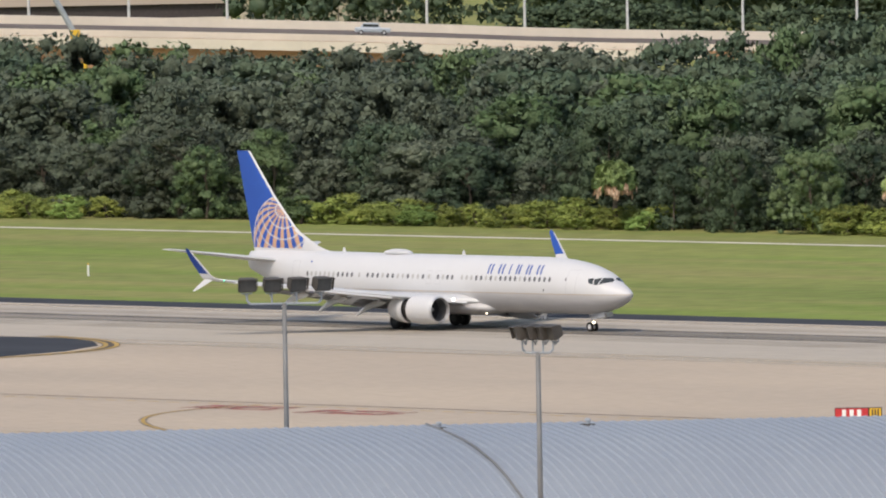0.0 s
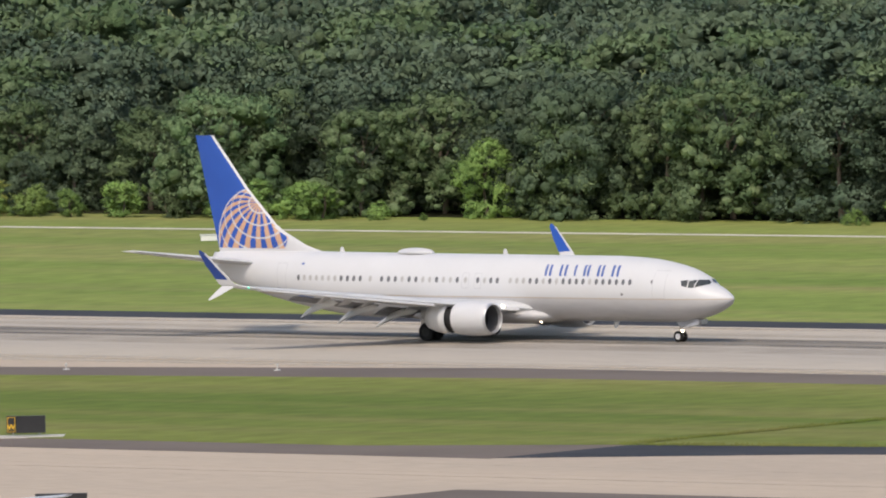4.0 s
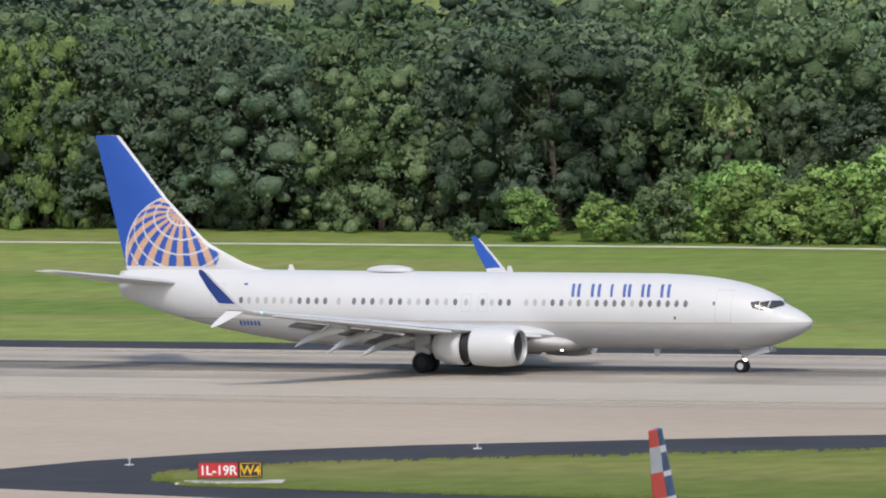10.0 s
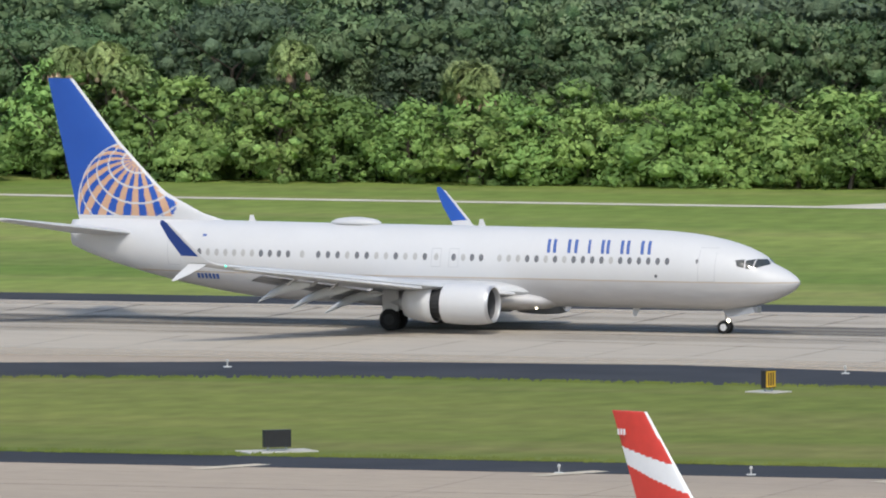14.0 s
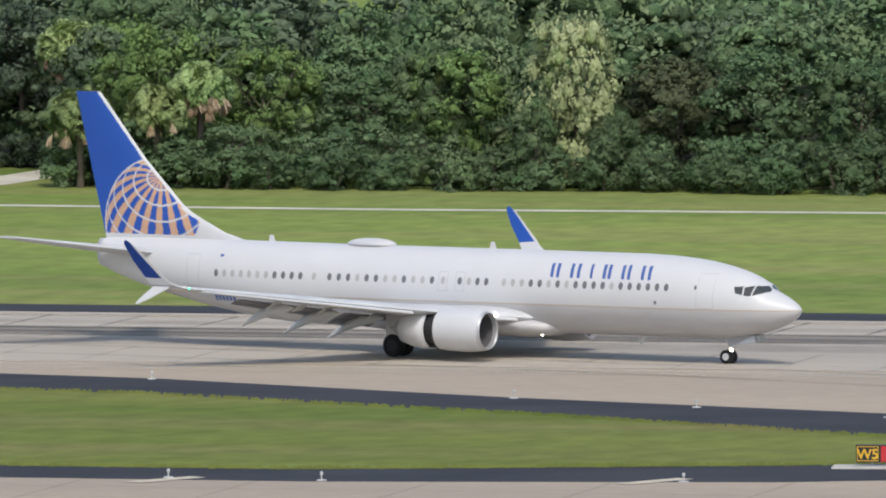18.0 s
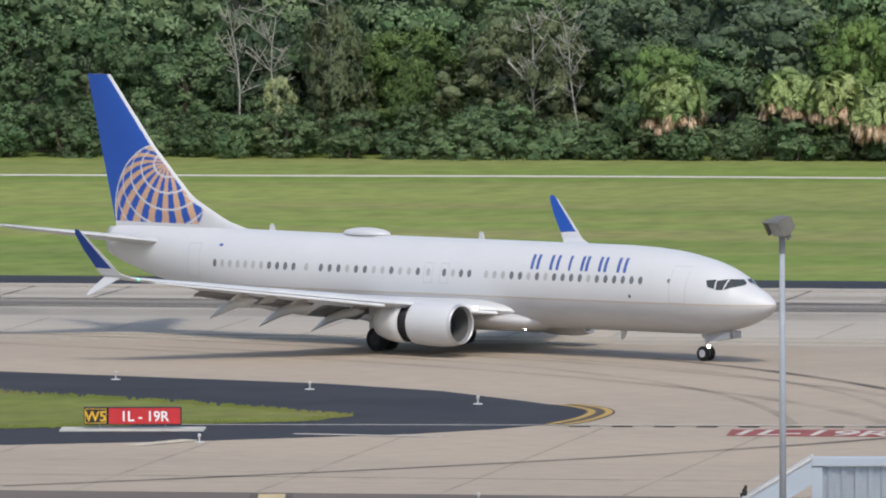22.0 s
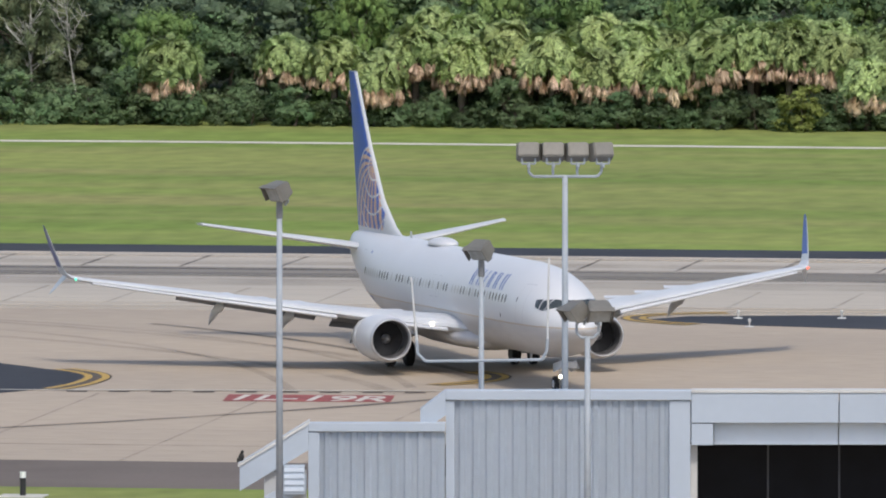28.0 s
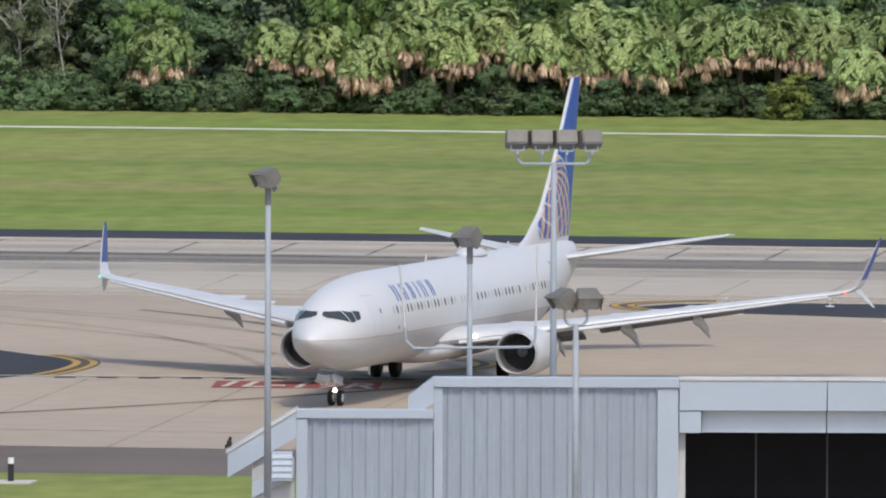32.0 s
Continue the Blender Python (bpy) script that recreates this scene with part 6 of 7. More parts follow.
def lettering(text, size, material, parent, x, y, z, name="lettering", rot=(90, 0, 0), bold=0.012):
    cu = bpy.data.curves.new("text", "FONT")
    cu.body, cu.size, cu.align_x, cu.extrude, cu.offset = text, size, "CENTER", 0.004, bold
    tmp = bpy.data.objects.new("text", cu)
    me = bpy.data.meshes.new_from_object(tmp)
    bpy.data.objects.remove(tmp)
    me.materials.clear()
    me.materials.append(material)
    ob = new(name, me)
    ob.parent, ob.location, ob.rotation_euler = parent, (x, y, z), [radians(a) for a in rot]
    return ob


def airfield_sign(x, y, turn, panels, h=0.78, label="airfield sign", pad=1.0):
    """Box sign on two legs; panels are (width, face, text, text material)."""
    s = thing("airfield_sign", pose(x, y, 0.04, 0, 0, turn), label, "sign", "airfield signs")
    total = sum(p[0] for p in panels)
    part("pad", boxed(-total / 2 - pad, total / 2 + pad, -.9, .9, -.05, .05, .01), PAD, s, "pale concrete pad")
    for u in (-total / 3, total / 3):
        part("leg", tubes([((u, 0, .03), (u, 0, .25), .04)]), GALV, s)
    u = -total / 2
    for w, face, text, tm in panels:
        p = part("panel", boxed(u + .01, u + w - .01, -.14, .14, .2, .2 + h, .015), S_BLACK, s)
        if face is not S_BLACK or text:
            part("face", boxed(u + .05, u + w - .05, -.15, -.135, .25, .15 + h), face, p)
        if face is S_BLACK and text and tm is not S_WHITE:
            for q in ((u + .06, u + w - .06, .27, .30), (u + .06, u + w - .06, .10 + h, .13 + h), (u + .06, u + .09, .27, .13 + h), (u + w - .09, u + w - .06, .27, .13 + h)):
                part("border", boxed(q[0], q[1], -.156, -.14, q[2], q[3]), tm, p)
        if text == "|||":
            for k in range(3):
                part("bar", boxed(u + w * (.22 + .22 * k), u + w * (.34 + .22 * k), -.158, -.14, .32, .08 + h), tm, p)
        elif text:
            lettering(text, min(h * .78, w * .75), tm, p, u + w / 2, -.158, .2 + h * .22)
        u += w
    return s


YAW = lambda x, y: math.degrees(math.atan2(-x, y))
airfield_sign(-126.4, 592.3, 8, [(1.05, S_BLACK, "W5", S_YEL), (3.2, S_RED, "1L - 19R", S_WHITE)], label="black and red lit taxiway sign on grass")
airfield_sign(-283.0, 593.2, 20, [(1.95, S_RED, "1L-19R", S_WHITE), (1.1, S_BLACK, "W4", S_YEL)], label="red and black lit taxiway sign on grass")
airfield_sign(-611.3, 597.8, 40, [(2.1, S_RED, "|||", S_WHITE), (.8, S_YEL, "|||", S_BLACK)], label="red and yellow taxiway sign by the shoulder")
airfield_sign(-599.9, 621.5, 40, [(1.7, S_YEL, "|||", S_BLACK)], h=.6, label="yellow taxiway sign by the shoulder")
airfield_sign(-493.0, 586.9, 36, [(.55, S_BLACK, "W", S_YEL), (1.6, S_BLACK, "", S_YEL)], h=.95, label="black taxiway sign with yellow letter")
airfield_sign(-414.8, 637.8, 33, [(1.45, S_BLACK, "", S_YEL)], h=.95, label="black back of a taxiway sign", pad=.7)
airfield_sign(-203.6, 588.0, 40, [(1.3, S_BLACK, "", S_YEL)], h=.78, label="black back of a taxiway sign on a pad")
airfield_sign(-194.5, 632.8, 72, [(.85, S_YEL, "|||", S_BLACK)], h=.85, label="yellow faced taxiway sign on grass", pad=.25)
airfield_sign(-636.1, 710.7, 41, [(.95, S_BLACK, "4", S_WHITE)], h=1.1, label="black distance sign with white figure four", pad=.6)
airfield_sign(-326.9, 714.4, 58, [(.78, S_BLACK, "3", S_WHITE)], h=1.05, label="black distance sign with white figure three", pad=.75)
airfield_sign(-445.3, 532.7, 37, [(2.6, S_BLACK, "", S_YEL)], h=1.0, label="black taxiway sign by the taxiway", pad=.4)

# ---- edge lights and posts ----
L_BASE = mat("light_base", (0.6, 0.6, 0.58), 0.7, var=0.15, bump=0.0)
L_HEAD = mat("light_head", (0.5, 0.5, 0.48), 0.4, var=0.1, bump=0.0)
proto_light = None
for x, y in [(-564.8, 636.3), (-550.4, 639.4), (-536.8, 642.9), (-523, 645.9), (-416.4, 650.6), (-404.2, 647.4), (-393.8, 639), (-387.8, 628.3), (-386.9, 616.4), (-392.5, 607.4), (-402, 601), (-415, 595.6), (-281.7, 618.4), (-293.5, 604.0), (-225.6, 644.2), (-195.1, 647.4), (-174, 643.6), (-153.8, 633.5), (-144, 628.8), (-133.9, 623.8), (-123.8, 618.4), (-114.5, 609.9), (-168.6, 580.2), (-156.2, 580.4), (-149.3, 580), (-187.5, 579), (-179.1, 580.1), (-133.9, 582.2), (-122, 585.3), (-255.3, 633.9), (-218.8, 580.3), (-85.5, 648.9), (-84.2, 643), (-80.7, 649.5), (-76.8, 639.5), (-169.4, 700), (-363.3, 699), (-417.6, 699), (-619.3, 619.7), (-104, 554)]:
    if proto_light is None:
        proto_light = thing("edge_light", pose(x, y, 0.012), "small pale taxiway edge light on a base", "edge light", "airfield edge lights")
        part("base", lathe([(0, .22), (.04, .2), (.05, .02)], axis="z", seg=14), L_BASE, proto_light)
        part("stem", tubes([((0, 0, .04), (0, 0, .26), .035)], seg=8), L_HEAD, proto_light)
        part("lamp", lathe([(.24, .07), (.32, .08), (.38, .05), (.4, .01)], axis="z", seg=12), L_HEAD, proto_light)
    else:
        copy_thing(proto_light, pose(x, y, 0.012))
for x, y in [(-835.5, 732), (-529.6, 735.8), (-537.8, 794.2), (-536.5, 797.0)]:
    p = thing("marker_post", pose(x, y, -.03), "slim white marker post in the grass", "post", "marker posts")
    part("post", tubes([((0, 0, -.02), (0, 0, .95), .09)], seg=10), S_WHITE, p)
    part("cap", lathe([(.9, .1), (.98, .09), (1.0, .01)], axis="z", seg=10), S_YEL, p)
bx = thing("equipment_box", pose(-642.7, 786.2, -.03, 0, 0, 40), "low white equipment box in the grass", "box")
part("box", boxed(-.6, .6, -.3, .3, 0, .4, .03), S_WHITE, bx)
part("lid", boxed(-.65, .65, -.35, .35, .4, .46, .01), S_WHITE, bx)
mk = thing("marker_stub", pose(-99.2, 538.6, .04), "black and white stub marker on a concrete pad", "marker")
part("pad", boxed(-.9, .9, -.7, .7, -.02, .06, .01), PAD, mk)
part("post", tubes([((0, 0, .05), (0, 0, .75), .12)], seg=12), S_BLACK, mk)
part("band", tubes([((0, 0, .75), (0, 0, .98), .121)], seg=12), S_WHITE, mk)

# ---- painted lines and rubber ----
PAINT_Y = mat("paint_yellow", (0.52, 0.33, 0.07), 0.75, var=0.3, scale=1.5, fine=6, bump=0.05)
PAINT_W = mat("paint_white", (0.62, 0.58, 0.5), 0.75, var=0.25, scale=1.5, fine=6, bump=0.05)
PAINT_C = mat("paint_cream", (0.62, 0.49, 0.27), 0.75, var=0.25, scale=1.5, fine=6, bump=0.05)
PAINT_CW = mat("paint_pale_cream", (0.66, 0.58, 0.44), 0.75, var=0.25, scale=1.5, fine=6, bump=0.05)
PAINT_R = mat("paint_red", (0.33, 0.08, 0.07), 0.8, var=0.35, scale=1.2, fine=6, bump=0.05)
PAINT_D = mat("paint_dark", (0.10, 0.075, 0.055), 0.85, var=0.3, scale=1.5, fine=6, bump=0.05)


def worn(name, color, cover, scale=(0.02, 0.6, 1), soft=0.25):
    """Thin worn film: rubber or faded paint with gaps."""
    m = bpy.data.materials.new(name)
    m.use_nodes = True
    N, L = m.node_tree.nodes, m.node_tree.links
    b = N["Principled BSDF"]
    b.inputs["Base Color"].default_value, b.inputs["Roughness"].default_value = (*color, 1), 0.85
    tc, mp, n, r = N.new("ShaderNodeTexCoord"), N.new("ShaderNodeMapping"), N.new("ShaderNodeTexNoise"), N.new("ShaderNodeMapRange")
    mp.inputs["Scale"].default_value = scale
    L.new(tc.outputs["Object"], mp.inputs[0]), L.new(mp.outputs[0], n.inputs["Vector"])
    n.inputs["Scale"].default_value, n.inputs["Detail"].default_value = 1.0, 5
    r.inputs["From Min"].default_value, r.inputs["From Max"].default_value = 0.5 - soft, 0.5 + soft
    r.inputs["To Min"].default_value, r.inputs["To Max"].default_value = cover[0], cover[1]
    L.new(n.outputs["Fac"], r.inputs["Value"])
    t, mx = N.new("ShaderNodeBsdfTransparent"), N.new("ShaderNodeMixShader")
    L.new(r.outputs[0], mx.inputs[0]), L.new(t.outputs[0], mx.inputs[1]), L.new(b.outputs[0], mx.inputs[2])
    L.new(mx.outputs[0], N["Material Output"].inputs["Surface"])
    return m


RUBBER = worn("tyre_rubber_film", (0.05, 0.048, 0.05), (0.1, 0.62), (0.012, 0.5, 1))
RUBBER_T = worn("tyre_track", (0.06, 0.05, 0.045), (0.0, 0.26), (0.15, 0.15, 1))
RUBBER_D = worn("tyre_track_dark", (0.06, 0.05, 0.045), (0.15, 0.7), (0.15, 0.15, 1))
JOINT = worn("joint_line", (0.09, 0.075, 0.065), (0.0, 0.34), (0.3, 0.3, 1))
JOINT_D = worn("joint_line_dark", (0.07, 0.06, 0.055), (0.15, 0.7), (0.3, 0.3, 1))
FADED = worn("faded_red", (0.34, 0.09, 0.08), (0.0, 0.95), (0.8, 0.5, 1), 0.12)
DUST = worn("pale_dust", (0.55, 0.46, 0.34), (0.0, 0.6), (0.03, 0.4, 1))


def line(name, pts, w, material, z=0.02, label="painted line"):
    return tagged(mesh_ob(name, ribbon(pts, w, z), material), label, "marking", kind="structure")


ZL = 0.006
for y, w, m_ in ((679.6, 7.0, RUBBER), (676.4, 2.2, RUBBER_T), (682.6, 2.0, RUBBER_T), (672.0, 5.0, RUBBER_T), (687, 3, RUBBER_T)):
    line("rubber_deposit", [(-1500, y), (-900, y), (-400, y), (0, y), (400, y)], w, m_, ZL + .002 * (w % 1 + y % 3), "dark rubber streaks along the runway")
for y, w in ((652.5, 3.5), (655.5, 2.0), (692.5, 2.5)):
    line("dust_streak", [(-1500, y), (-500, y), (400, y)], w, DUST, ZL + .001, "pale dust along the runway edge")
for k in range(44):
    # short dark stretches of the cross joints
    x = -98.1 + 4.97 * (k - 32)
    line("slab_joint", [(x, 683.5), (x, 692.5)], .2, JOINT_D, ZL + .004, "dark slab joint")
    line("slab_joint", [(x + 1.2, 656), (x + 1.2, 668)], .18, JOINT, ZL + .004, "dark slab joint")
for k in range(26):
    x = -190 + 7.6 * k
    line("slab_joint", [(x, 558), (x, 596)], .14, JOINT, .004, "dark slab joint")
for y in (563.5, 569.2, 575, 659, 666.6, 674.2, 681.8, 689.4):
    line("slab_joint", [(-900, y), (-400, y), (200, y)], .12, JOINT, ZL + .0045 if y > 651 else .004, "dark slab joint")
# taxiway edge and holding lines
for x0, x1 in ((-360, -300), (-735, -618)):
    yh = 598.2 if x0 < -700 else 596.9
    line("holding_line", [(x0, yh), (x1, yh)], .35, PAINT_D, .008, "dark holding line")
    n = int((x1 - x0) / 2)
    for k in range(n):
        line("holding_dash", [(x0 + 2 * k, 596.2), (x0 + 2 * k + 1.1, 596.2)], .3, PAINT_Y, .008, "yellow holding dash")


for k in range(16):
    line("holding_dash", [(-108 + 1.83 * k, 596.8 + .17 * k), (-107.1 + 1.83 * k, 596.9 + .17 * k)], .75, PAINT_D, .008, "dark holding dash")
line("holding_line", [(-140, 594.2), (-108, 597.4), (-80, 600.4)], .3, PAINT_W, .03, "pale holding line")


def arc_lines(pts, label="yellow edge lines round the asphalt tip"):
    """Double yellow line on a dark bed, following a tip."""
    line("edge_line_bed", pts, 1.3, PAINT_D, .016, "dark bed of the edge lines")
    for off in (-.38, .38):
        q = []
        P = [Vector(p) for p in pts]
        for i, p in enumerate(P):
            d = (P[min(i + 1, len(P) - 1)] - P[max(i - 1, 0)]).normalized()
            q.append((p.x - d.y * off, p.y + d.x * off))
        line("edge_line", q, .34, PAINT_Y, .02, label)


arc_lines(curve((-395, 644.5), (-389, 640.5), (-385.4, 635), (-385.7, 626)) + curve((-385.7, 626), (-386, 615), (-390.8, 606), (-400, 600))[1:])
arc_lines(curve((-755, 657), (-746, 656), (-738, 650), (-734.5, 644)) + curve((-734.5, 644), (-732.5, 640), (-731, 634), (-733, 628))[1:])
arc_lines(curve((-110.6, 610.4), (-109.2, 608.8), (-108.2, 607), (-108.1, 604.5)) + curve((-108.1, 604.5), (-108, 602), (-108.2, 600), (-108.8, 598))[1:])
arc_lines(curve((-296.9, 588.5), (-299, 590.5), (-301, 593.5), (-300, 598)))
arc_lines(curve((-86.5, 652.6), (-90.5, 652), (-92.5, 647.5), (-87, 644.3)))
# lead-off curves
for pts in (curve((-420, 679), (-386, 678), (-365, 668), (-362, 640)) + curve((-362, 640), (-358, 625), (-358.6, 612), (-359, 598))[1:],
            curve((-360, 597), (-362, 585), (-352, 578), (-335, 571)), curve((-318, 597), (-319, 585), (-309, 578), (-290, 571)),
            curve((-664, 596), (-666, 586), (-656, 576), (-636, 567)), curve((-512, 563.5), (-494, 563), (-481, 556), (-479, 545))):
    line("lead_line_bed", pts, .55, RUBBER_D, .012, "dark bed of a taxi line")
    line("lead_line", pts, .24, PAINT_Y, .015, "yellow taxi line")
line("taxiway_centreline", [(-1200, 566.5), (300, 566.5)], .22, RUBBER_D, .008, "dark worn taxiway centre line")
arc_lines(curve((-354, 596), (-359, 590), (-359, 583), (-350, 576)), "yellow lines on the taxiway")
arc_lines(curve((-311, 597), (-316, 592), (-316, 586), (-308, 579)), "yellow lines on the taxiway")
arc_lines(curve((-92.5, 611.5), (-90.2, 609.5), (-90.2, 605.5), (-92.8, 603)), "yellow lines on the taxiway")
# dashes on the shoulder edge
for x, y in ((-218, 578.8), (-202.6, 578.8), (-187, 578.8), (-171.5, 578.9), (-156, 579.2), (-135.2, 582.3), (-123.6, 585.0)):
    line("shoulder_dash", [(x - .95, y - 1.8), (x + .95, y + 1.8)], 1.0, PAINT_CW, .024, "pale dash across the shoulder")
line("shoulder_dash_bed", [(-113.2, 557.4), (-110.8, 545.2)], 1.75, PAINT_D, .022, "dark bed of a shoulder dash")
line("shoulder_dash", [(-113.1, 557.0), (-110.9, 545.6)], 1.1, PAINT_C, .026, "cream dash across the weathered shoulder")
line("shoulder_line", [(-119, 590.8), (-112.3, 590)], .5, PAINT_W, .024, "pale line on the asphalt")
# tyre tracks of the turn-off
line("tyre_track", curve((-125, 560), (-109, 572), (-98, 582), (-88, 600)), .7, RUBBER_D, .014, "dark tyre track")
line("tyre_track", curve((-112, 641), (-107, 636), (-101, 629), (-92, 610)), .6, RUBBER_D, .014, "dark tyre track")
for off in (-2.9, 2.9):
    line("tyre_track", [(x + off * .5, y + off) for x, y in curve((-330, 679), (-190, 678), (-110, 655), (-92, 600))], .8, RUBBER_T, ZL + .003, "dark tyre track")
for off in (-2.5, 2.5):
    line("tyre_track", [(x + off, y + off * .4) for x, y in curve((-135, 648), (-118, 641), (-104, 632), (-96, 600))], .5, RUBBER_T, .014, "dark tyre track")
# red painted holding position signs
mark = thing("painted_sign", pose(-96.7, 594.1, .014), "red painted runway sign with white lettering", "marking")
mark["kind"] = "structure"
mark["category"] = "marking"
bm = slab([(-3.6, -2.1), (3.6, -1.7), (3.2, 2.1), (-4.0, 1.7)], -.01, .006)
part("panel", bm, PAINT_R, mark)
t_ = lettering("1L-19R", 4.4, PAINT_W, mark, -.2, -1.6, .012, rot=(0, 0, 0), bold=0.05)
t_.scale = (.55, 1.0, 1)
for x, y in ((-321.5, 592.6), (-311, 592.6), (-357, 594), (-400, 592.7), (-378, 591.7), (-662.5, 593.4), (-651, 592.7)):
    f = mesh_ob("painted_sign", slab([(x - 4, y - 2), (x + 4, y - 1.6), (x + 3.4, y + 2), (x - 4.6, y + 1.6)], .0, .01), FADED)
    tagged(f, "faded red painted sign on the concrete", "marking", kind="structure")


# ---- highway and buildings beyond the woods ----
H_CONC = mat("barrier_concrete", (0.70, 0.63, 0.53), 0.85, var=0.12, scale=0.1, fine=1.0, bump=0.05)
H_ORANGE = mat("bare_soil", (0.46, 0.27, 0.15), 0.95, var=0.2, scale=0.2, bump=0.1)
H_WALL = mat("beige_wall", (0.50, 0.46, 0.37), 0.85, var=0.06, scale=0.1, bump=0.0)
H_DARK = mat("deck_shade_and_joint", (0.06, 0.05, 0.05), 0.9, var=0.2, bump=0.0)
H_PINK = mat("deck_beige", (0.46, 0.38, 0.33), 0.85, var=0.1, scale=0.1, bump=0.0)
H_POLE = mat("pale_pole", (0.6, 0.6, 0.58), 0.5, var=0.1, bump=0.0)
KH = 0.965


def road_at(x):
    """Point of the road's edge, by x: y and height."""
    xs, ys, zs = [-1480, -1413.2, -1398.7, -1382.5, -1364, -1348.8, -1326.7, -1302, -1276, -1200], [1110, 1193.9, 1210.8, 1229.3, 1249.8, 1266.1, 1289.3, 1314, 1339, 1412], [8.0, 6.3, 5.6, 4.7, 3.6, 2.4, 1.4, 1.6, 1.2, 1.0]
    return KH * float(np.interp(x, xs, ys)), 43.08 - (43.08 - float(np.interp(x, xs, zs))) * KH


HX = [-1480 + 8 * k for k in range(36)]
hway = thing("highway", pose(0, 0, 0), "pale concrete highway ramp with barriers beyond the woods", "highway")
hway["kind"] = "structure"


def deck_z(z, f):
    """Height of the sloping deck, f across from the near edge (1.0) to the far one (1.022)."""
    a = -1.5 + (f - 1) / .022 * .75
    return 43.08 - (43.08 - (z + a)) * f


def wall_strip(f, z_hi, z_lo, x0=-1480, x1=-1200):
    """Wall along the road, at f times the near edge's distance."""
    bm = bmesh.new()
    prev = None
    for x in [x for x in HX if x0 <= x <= x1]:
        y, z = road_at(x)
        p = Vector((x * KH, y)) * f
        hi = 43.08 - (43.08 - (z + z_hi)) * f
        lo = -.5 if z_lo is None else max(-.5, 43.08 - (43.08 - (z + z_lo)) * f)
        q = [bm.verts.new((p.x + d * -.7, p.y + d * .7, h)) for d, h in ((0, lo), (0, hi), (.5, hi), (.5, lo))]
        if prev:
            for a in range(3):
                bm.faces.new((prev[a], q[a], q[a + 1], prev[a + 1]))
        prev = q
    bmesh.ops.recalc_face_normals(bm, faces=bm.faces)
    return bm


part("far_barrier", wall_strip(1.022, 0.35, -.85), H_CONC, hway, "pale concrete barrier")
part("near_barrier", wall_strip(1, -1.35, -2.3), H_CONC, hway, "pale concrete barrier")
part("embankment", wall_strip(.9995, -2.2, None, -1480, -1328), H_ORANGE, hway, "bare soil embankment")
part("retaining_wall", wall_strip(.9988, -2.25, -3.5, -1480, -1336), H_CONC, hway, "pale retaining wall")
part("grass_bank", wall_strip(.9995, -2.2, None, -1328, -1200), GRASS, hway, "grass bank below the road")
part("retaining_wall", wall_strip(.997, -3.9, None, -1328, -1200), H_CONC, hway, "low pale retaining wall")
bm = bmesh.new()
prev = None
for x in HX:
    y, z = road_at(x)
    q = [bm.verts.new((x * KH * f, y * f, deck_z(z, f))) for f in (1.0, 1.022)]
    if prev:
        bm.faces.new((prev[0], q[0], q[1], prev[1]))
    prev = q
part("deck", bm, ASPH_OLD, hway)
pole_proto = None
for x in (-1396.2, -1387.5, -1378.9, -1361.2, -1352.4, -1343.1, -1332.6, -1322.1, -1301, -1290, -1278.5, -1268, -1256):
    y, z = road_at(x)
    p = thing("highway_lamp", pose(x * KH * 1.0225, y * 1.0225, z - 2.3), "tall pale highway lamp post", "lamp post", "highway lamp posts")
    part("pole", tubes([((0, 0, 0), (0, 0, 13), .2, .13)], seg=8), H_POLE, p)
    part("arm", tubes([((0, 0, 12.9), (1.6, 0, 13.3), .07)], seg=6), H_POLE, p)
    part("lamp_head", boxed(1.4, 2.2, -.15, .15, 13.2, 13.4, .03), H_POLE, p)


def car(name, body_mat, length, label, pickup=False):
    c = thing(name, pose(0, 0, 0), label, "car")
    bm = bmesh.new()
    box(bm, -length / 2, length / 2, -.9, .9, .35, .95, bevel=.12)
    part("body", bm, body_mat, c)
    bm = bmesh.new()
    vs = box(bm, -.2 if pickup else -length * .35, length * .22, -.78, .78, .95, 1.55 if not pickup else 1.75)
    for v in vs:
        if v.co.z > 1.2:
            v.co.x *= .72
            v.co.y *= .88
    part("cabin", bm, body_mat, c)
    part("windows", boxed(-.1 if pickup else -length * .27, length * .17, -.81, .81, 1.08, 1.4), COCKPIT, c, "dark car windows")
    for sx in (-.32, .32):
        for y in (-.8, .8):
            w = part("wheel", lathe([(-.1, .05), (-.1, .33), (.1, .33), (.1, .05)], axis="y", seg=14), TYRE, c)
            w.location = (sx * length, y, .33)
            part("rim", lathe([(-.11, .02), (-.11, .2)], axis="y", seg=10), METAL, w)
    return c


C_SILVER = mat("car_silver", (0.45, 0.5, 0.55), 0.3, metal=0.4, var=0.05, bump=0.0)
C_WHITE = mat("car_white", (0.75, 0.75, 0.74), 0.35, var=0.05, bump=0.0)
C_BLACK = mat("car_black", (0.03, 0.03, 0.035), 0.35, var=0.1, bump=0.0)
silver_car = car("car", C_SILVER, 4.6, "silver sport utility car driving on the highway")
white_pickup = car("pickup_truck", C_WHITE, 5.4, "white pickup truck driving on the highway", True)
black_truck = car("truck", C_BLACK, 6.2, "black flatbed truck driving on the highway", True)
grey_car = car("car", C_SILVER, 4.5, "pale silver car beside a white pickup", False)


